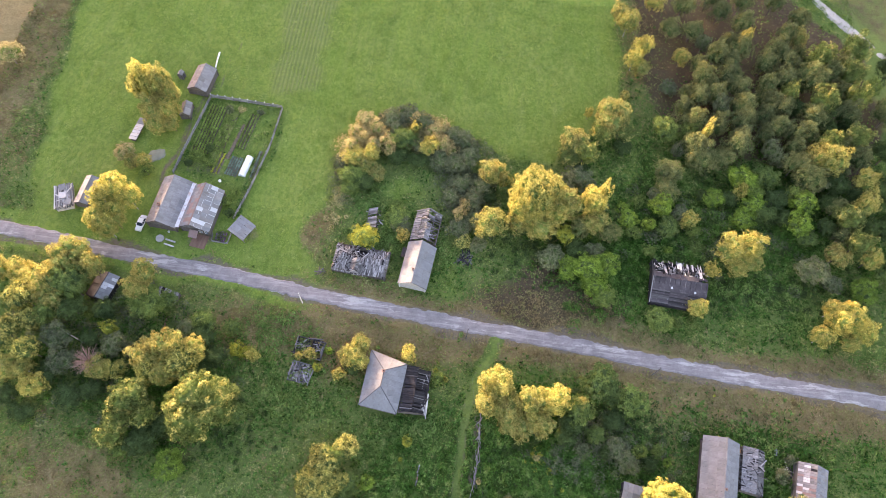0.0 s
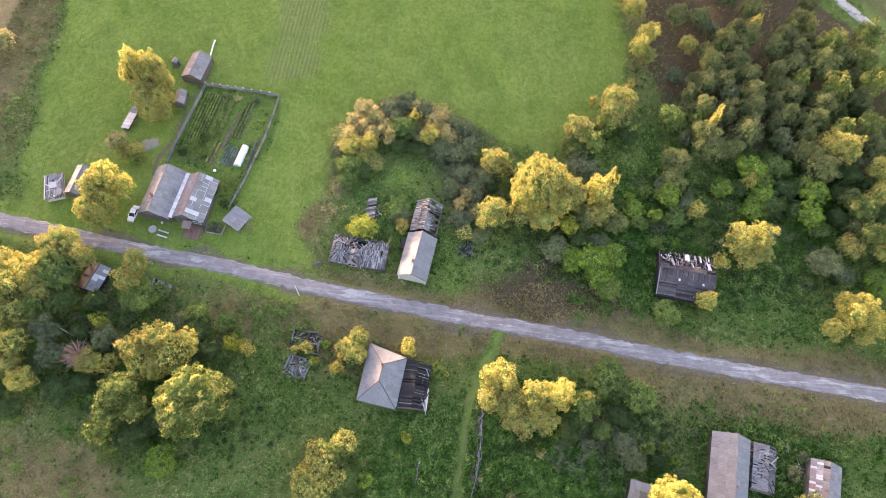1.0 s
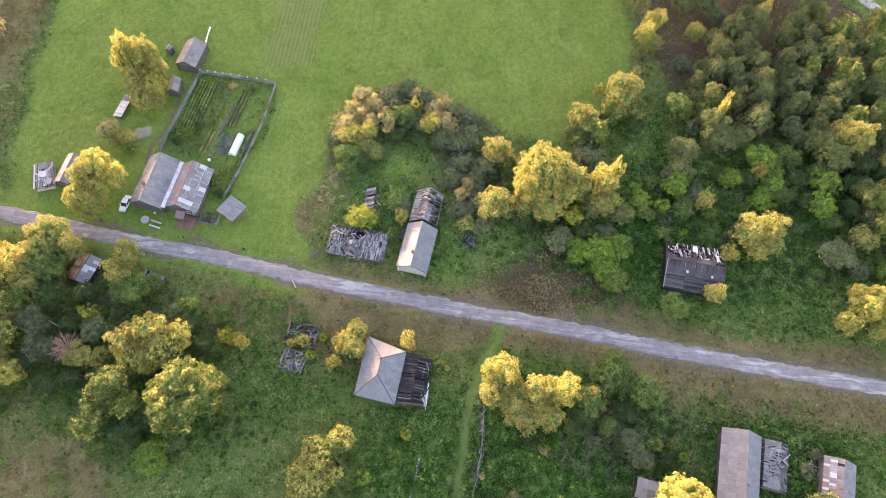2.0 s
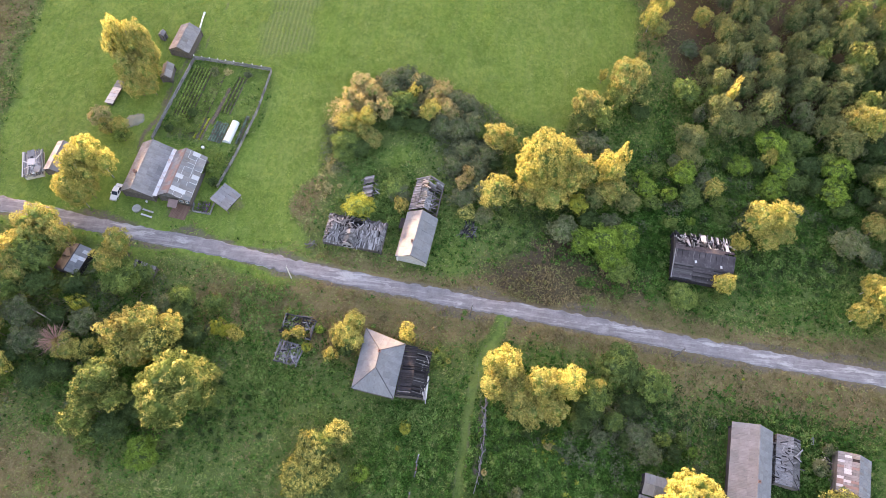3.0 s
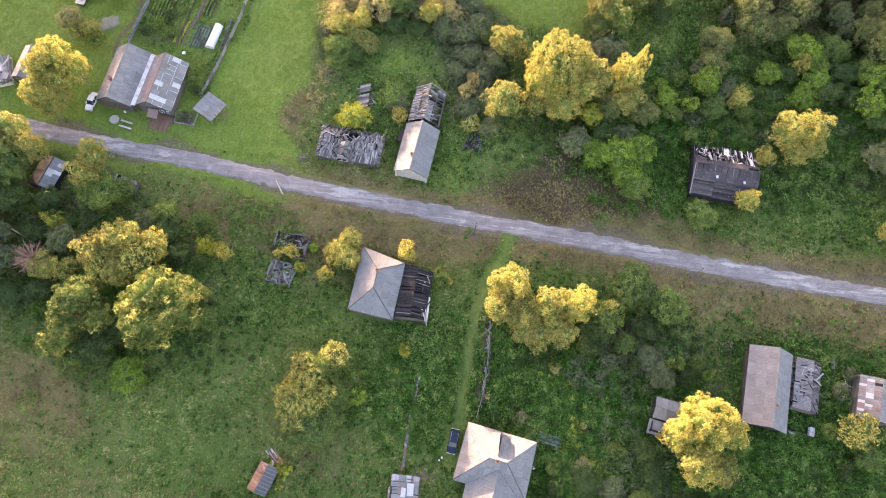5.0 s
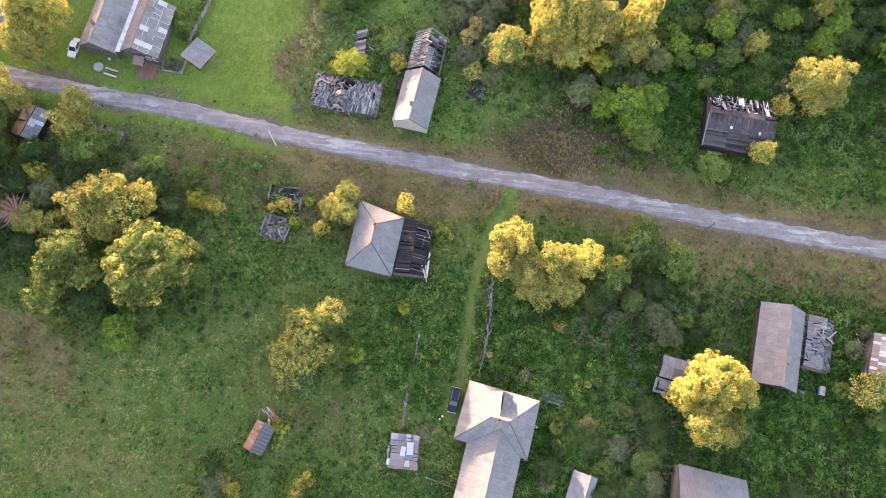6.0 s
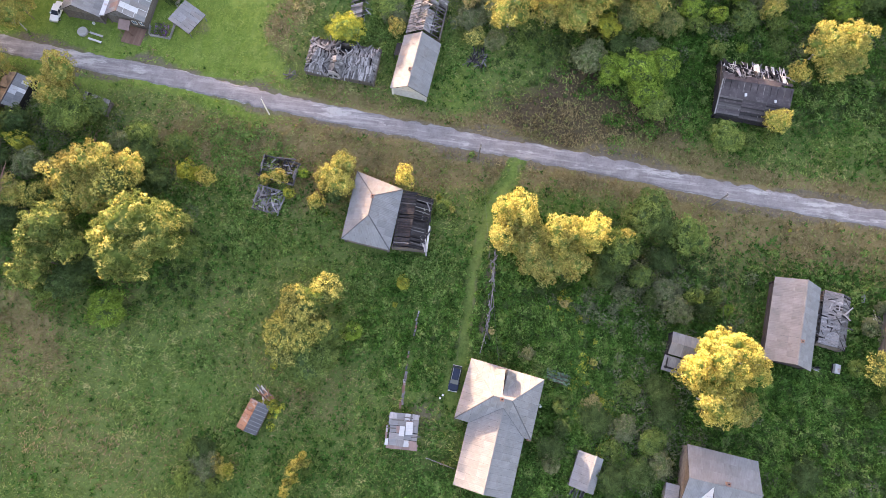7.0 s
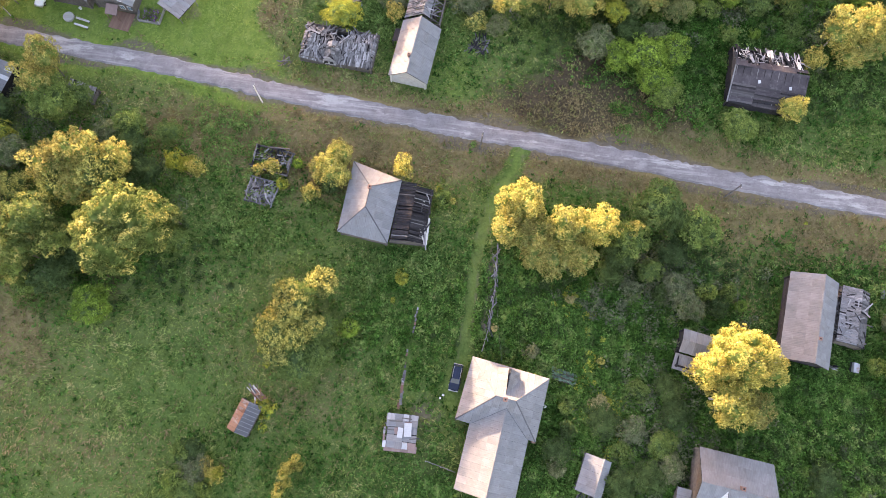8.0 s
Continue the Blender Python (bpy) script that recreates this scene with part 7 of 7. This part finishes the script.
for x, y, h in POLES:
    p = root("utility_pole", x, y, 0, "pale wooden utility pole at the edge of the road", "pole", "poles along the road")
    part("shaft", Geo().tube((0, 0, -0.2), (0, 0, h), 0.14, 0.1, 8), PALE_WOOD if x < -20 else OLD_WOOD, p)
    part("cross_arm", Geo().box(0.1, 0.9, 0.1, pose(0, 0, h - 0.3)), OLD_WOOD, p)
    for s in (-1, 1):
        part("insulator", Geo().tube((0, s * 0.38, h - 0.25), (0, s * 0.38, h - 0.1), 0.05, 0.04), POST_WHITE, p)


def hang(a, b, sag=0.5):
    g, a, b = Geo(), Vector(a), Vector(b)
    side = (b - a).cross(Vector((0, 0, 1))).normalized() * 0.009
    up = Vector((0, 0, 0.009))
    for k in range(11):
        p = a.lerp(b, k / 10) - Vector((0, 0, 4 * sag * k / 10 * (1 - k / 10)))
        g.v += [tuple(p + o) for o in (side, up, -side, -up)]
    g.f += [(4 * k + j, 4 * k + 4 + j, 4 * k + 4 + (j + 1) % 4, 4 * k + (j + 1) % 4) for k in range(10) for j in range(4)]
    thing("overhead_wire", g, WIRE, Matrix(), "thin grey overhead wire between pole and house", "wire", "wires of the village")


hang((5.6, 43.3, 6.2), (-6.6, 35.0, 3.6))
hang((5.6, 43.3, 6.2), (12.4, 7.3, 3.3), 0.6)
hang((47.6, 39.8, 6.0), (57.2, 26.9, 3.4))
hang((47.6, 39.8, 6.0), (48.0, -2.0, 4.4), 0.8)

# ---- weeds and grass ----


def covered(x, y):
    """Where no weeds stand: roofs, roads, yard."""
    bare = (far_from_line(x, y, ROAD_LINE) < 2.2) | (far_from_line(x, y, LANE_LINE) < 1.0) | (far_from_line(x, y, [(-2.4, -0.8), (-2.2, 5), (-1.8, 14.5)]) < 0.5)
    for cx, cy, turn, L, W in ((-11.2, 30.4, 85, 12, 8), (-4.1, 29.7, 86, 10, 5), (-7.4, 58.6, 84, 11, 7), (-6.5, 68.7, 84, 7, 6), (-20.6, 58.5, -4, 12, 6.5), (53.6, 61.6, -4, 12, 11), (-64.2, 67, 85, 13, 16),
                               (13, 2.4, -9, 12, 9.6), (12.3, -6.5, 82, 12, 9), (60.1, 20, 82, 14, 7.5), (67.4, 21.4, 81, 9, 4.6), (79.6, 20.2, 78, 7.6, 6), (48, -6.6, -7, 11, 9.6), (22.6, 6.9, -12, 4.6, 2.4), (5.7, 4.5, 84, 5, 3), (-1.5, -4.1, 91, 5.4, 4.6)):
        a = math.radians(turn)
        u, v = (x - cx) * math.cos(a) + (y - cy) * math.sin(a), -(x - cx) * math.sin(a) + (y - cy) * math.cos(a)
        bare |= (abs(u) < L / 2) & (abs(v) < W / 2)
    return bare


def tufts(name, label, material, count, share, blades, length, width, rise, seed, lying=0.0):
    """Many small plants as one sheet of blades, thick where their share of the cover is high."""
    r = np.random.RandomState(seed)
    x, y = r.uniform(-125, 112, count), r.uniform(-28, 165, count)
    keep = (r.rand(count) < share(x, y)) & ~covered(x, y)
    x, y = x[keep], y[keep]
    z = relief(x, y)
    n = len(x)
    size = (0.55 + 0.9 * r.rand(n)) * (0.6 + 0.8 * value_noise(x, y, 3.0, seed + 40))
    vs = []
    swept = 12.566 * value_noise(x, y, 14.0, seed + 41) + 3.0 * value_noise(x, y, 4.0, seed + 42)
    for k in range(blades):
        a = 6.283 * (k + r.rand(n)) / blades
        a = np.where(r.rand(n) < lying, swept + r.normal(size=n) * 0.45, a)
        dx, dy = np.cos(a), np.sin(a)
        l, w = length * size * (0.7 + 0.6 * r.rand(n)), width * size
        up = rise * size * (0.6 + 0.8 * r.rand(n))
        base = np.stack([x, y, z + 0.02], -1)
        m = base + np.stack([dx * l * 0.5, dy * l * 0.5, up * 0.85], -1)
        s = np.stack([-dy * w, dx * w, 0 * w], -1)
        tip = base + np.stack([dx * l, dy * l, up * (0.5 + 0.5 * r.rand(n))], -1)
        vs.append(np.stack([base + s * 0.8, tip, base - s + (m - base) * 0.5], 1))
    v = np.concatenate(vs).reshape(-1, 3)
    me = bpy.data.meshes.new(name)
    me.vertices.add(len(v))
    me.vertices.foreach_set("co", v.ravel())
    me.loops.add(len(v))
    me.loops.foreach_set("vertex_index", np.arange(len(v)))
    me.polygons.add(len(v) // 3)
    me.polygons.foreach_set("loop_start", np.arange(0, len(v), 3))
    me.update()
    me.materials.append(material)
    tagged(new(name, me), label, "plants", "", "stuff")


def turf_share(x, y):
    m, d, l, s, w, q = cover_at(x, y)
    return m * (1 - s) * (y < 150) * (1 - w * (np.sin((x + 0.075 * y) * 5.2) > 0.0))


def herb_share(x, y):
    m, d, l, s, w, q = cover_at(x, y)
    return np.clip(0.05 + 1.1 * l, 0, 1) * (1 - m) * (1 - 0.9 * d) * (1 - s) * (1 - 0.88 * q)


def grass_share(x, y):
    m, d, l, s, w, q = cover_at(x, y)
    return np.clip(0.9 - 0.8 * l, 0, 1) * (1 - m) * (1 - 0.75 * d) * (1 - s) * (1 - 0.9 * q)


def straw_share(x, y):
    m, d, l, s, w, q = cover_at(x, y)
    return np.clip(1.1 * d, 0, 1) * (1 - m) * (1 - 0.8 * s)


tufts("mown_turf", "short bright green turf of the mown field", TURF, 420000, turf_share, 2, 0.34, 0.07, 0.1, 64, 0.5)
tufts("weeds", "dense dark green nettles and broad weeds", HERB, 480000, herb_share, 4, 0.34, 0.15, 0.38, 61)
tufts("meadow_grass", "tussocky olive meadow grass gone to seed", MEADOW_GRASS, 520000, grass_share, 3, 0.42, 0.05, 0.24, 62, 0.6)
tufts("dry_grass", "tall dry straw-coloured grass along the verge", STRAW, 460000, straw_share, 3, 0.45, 0.05, 0.34, 63, 0.5)


def undergrowth(spots, seed):
    """Low brush between the trees: small heaps of leaves, joined."""
    r = np.random.RandomState(seed)
    every = []
    for cx, cy, rx, ry, n, low, high in spots:
        x, y = cx + rx * r.normal(size=n) * 0.6, cy + ry * r.normal(size=n) * 0.6
        ok = ~covered(x, y) & (cover_at(x, y)[0] < 0.5)
        for px, py in zip(x[ok], y[ok]):
            h = r.uniform(low, high)
            w = h * r.uniform(0.5, 1.5) + 0.1
            k = int(40 + 40 * h * w)
            d = r.normal(size=(k, 3))
            d[:, 2] = abs(d[:, 2])
            d /= np.linalg.norm(d, axis=1)[:, None]
            c = np.array([px, py, 0.0]) + d * np.array([w, w, h]) * r.uniform(0.7, 1.05, (k, 1))
            q = d + 0.7 * r.normal(size=(k, 3)) + np.array([0, 0, 0.4])
            a = np.cross(q, r.normal(size=(k, 3)))
            a /= np.linalg.norm(a, axis=1)[:, None]
            b = np.cross(q / np.linalg.norm(q, axis=1)[:, None], a)
            s = r.uniform(0.1, 0.24, (k, 1))
            every.append(np.stack([c - a * s + b * s * 0.6, c - a * s * 0.7 - b * s * 0.6, c + a * s * 1.2], 1))
    return np.concatenate(every).reshape(-1, 3)


def brush(name, label, material, spots, seed):
    v = undergrowth(spots, seed)
    me = bpy.data.meshes.new(name)
    me.vertices.add(len(v))
    me.vertices.foreach_set("co", v.ravel())
    me.loops.add(len(v))
    me.loops.foreach_set("vertex_index", np.arange(len(v)))
    me.polygons.add(len(v) // 3)
    me.polygons.foreach_set("loop_start", np.arange(0, len(v), 3))
    me.update()
    me.materials.append(material)
    tagged(new(name, me), label, "undergrowth", "", "stuff")


brush("brambles", "grey-green brambles and young willow between the bushes", LEAF["S"], [(-18, 101, 10, 2.5, 110, 1.5, 3.2), (-4, 94, 5, 6, 110, 1.2, 2.8), (2, 84, 4, 7, 100, 1.0, 2.4), (3, 77, 5, 6, 60, 0.8, 2.0), (-28, 84, 2.5, 6, 50, 1.0, 2.4), (38, 22, 12, 7, 90, 0.6, 1.8), (36, 2, 10, 10, 80, 0.5, 1.5), (-70, 32, 20, 12, 130, 0.8, 1.8), (62, 78, 20, 9, 90, 0.8, 1.8)], 71)
brush("buckthorn_scrub", "buff and gold autumn scrub at the rim of the thicket", LEAF["R"], [(-27, 94, 3, 7, 110, 1.6, 3.6), (-9, 98, 5, 5, 90, 1.6, 3.4), (-20, 100, 7, 2, 40, 1.4, 2.6), (3, 83, 3, 2, 14, 1.2, 2.2), (-29, 76, 3, 6, 40, 0.6, 1.5)], 74)
brush("nettle_beds", "dark green nettle beds and saplings", HERB, [(22, 16, 14, 9, 240, 0.5, 1.3), (26, -4, 9, 9, 160, 0.6, 1.5), (-62, 24, 20, 14, 200, 0.8, 2.0), (38, 66, 14, 12, 190, 0.6, 1.8), (70, 80, 26, 14, 240, 0.8, 2.2), (56, 4, 14, 12, 170, 0.4, 1.2), (34, -2, 14, 10, 200, 0.6, 1.6), (62, -8, 16, 8, 170, 0.5, 1.4), (68, 12, 14, 8, 120, 0.5, 1.3), (32, 14, 12, 10, 130, 0.5, 1.3), (-4, 12, 9, 9, 120, 0.4, 1.0), (84, 100, 22, 8, 60, 0.8, 2.0)], 72)
brush("raspberry_canes", "fresh green raspberry canes and weeds", TALL_WEED, [(-14, 66, 9, 7, 130, 0.6, 1.6), (62, 66, 24, 10, 180, 0.5, 1.4), (-4, 18, 10, 12, 160, 0.4, 1.0), (-30, 26, 9, 8, 110, 0.4, 1.2), (20, 8, 10, 8, 130, 0.4, 1.2), (-38, 40, 8, 6, 60, 0.6, 1.6), (62, 0, 12, 10, 120, 0.4, 1.0), (66, 24, 16, 8, 90, 0.4, 1.2), (-25, 78, 4, 5, 40, 0.6, 1.6), (-40, 8, 18, 14, 60, 0.3, 0.8)], 73)
# dark leaves colour in the shade on the ground below the trees
brush("ground_elder", "low weeds coloured dark for the shade under the trees", LEAF["D"], [(66, 68, 14, 9, 260, 0.3, 0.9), (60, 80, 16, 8, 220, 0.3, 1.0), (78, 88, 18, 8, 200, 0.3, 1.0), (24, 68, 14, 7, 200, 0.3, 0.9), (-62, 28, 18, 10, 170, 0.3, 0.9), (64, -2, 16, 10, 260, 0.3, 0.8), (40, -4, 10, 9, 160, 0.3, 0.9), (20, 14, 10, 9, 120, 0.3, 0.8), (-52, 16, 12, 5, 120, 0.3, 0.8), (38, 26, 13, 7, 220, 0.3, 0.9), (88, 72, 14, 12, 160, 0.3, 0.9)], 75)
brush("goldenrod", "yellow-flowered tall weeds in the wild garden", LEAF["YG"], [(26, 9, 2.5, 7, 26, 0.4, 0.9), (23, 18.5, 2, 1.5, 12, 0.4, 0.8), (29, 3, 3, 2, 18, 0.4, 0.9), (30, -4, 4, 4, 14, 0.4, 0.9), (-23, -4, 1.5, 1.5, 10, 0.4, 0.8), (-24, 7, 2, 5, 20, 0.3, 0.7), (66, 22, 8, 8, 8, 0.3, 0.6)], 76)
brush("mugwort", "tall grey-green mugwort among the weeds", LEAF["S"], [(30, 20, 8, 5, 40, 0.5, 1.2), (38, -4, 7, 8, 70, 0.6, 1.4), (66, -6, 14, 8, 24, 0.4, 1.1)], 77)
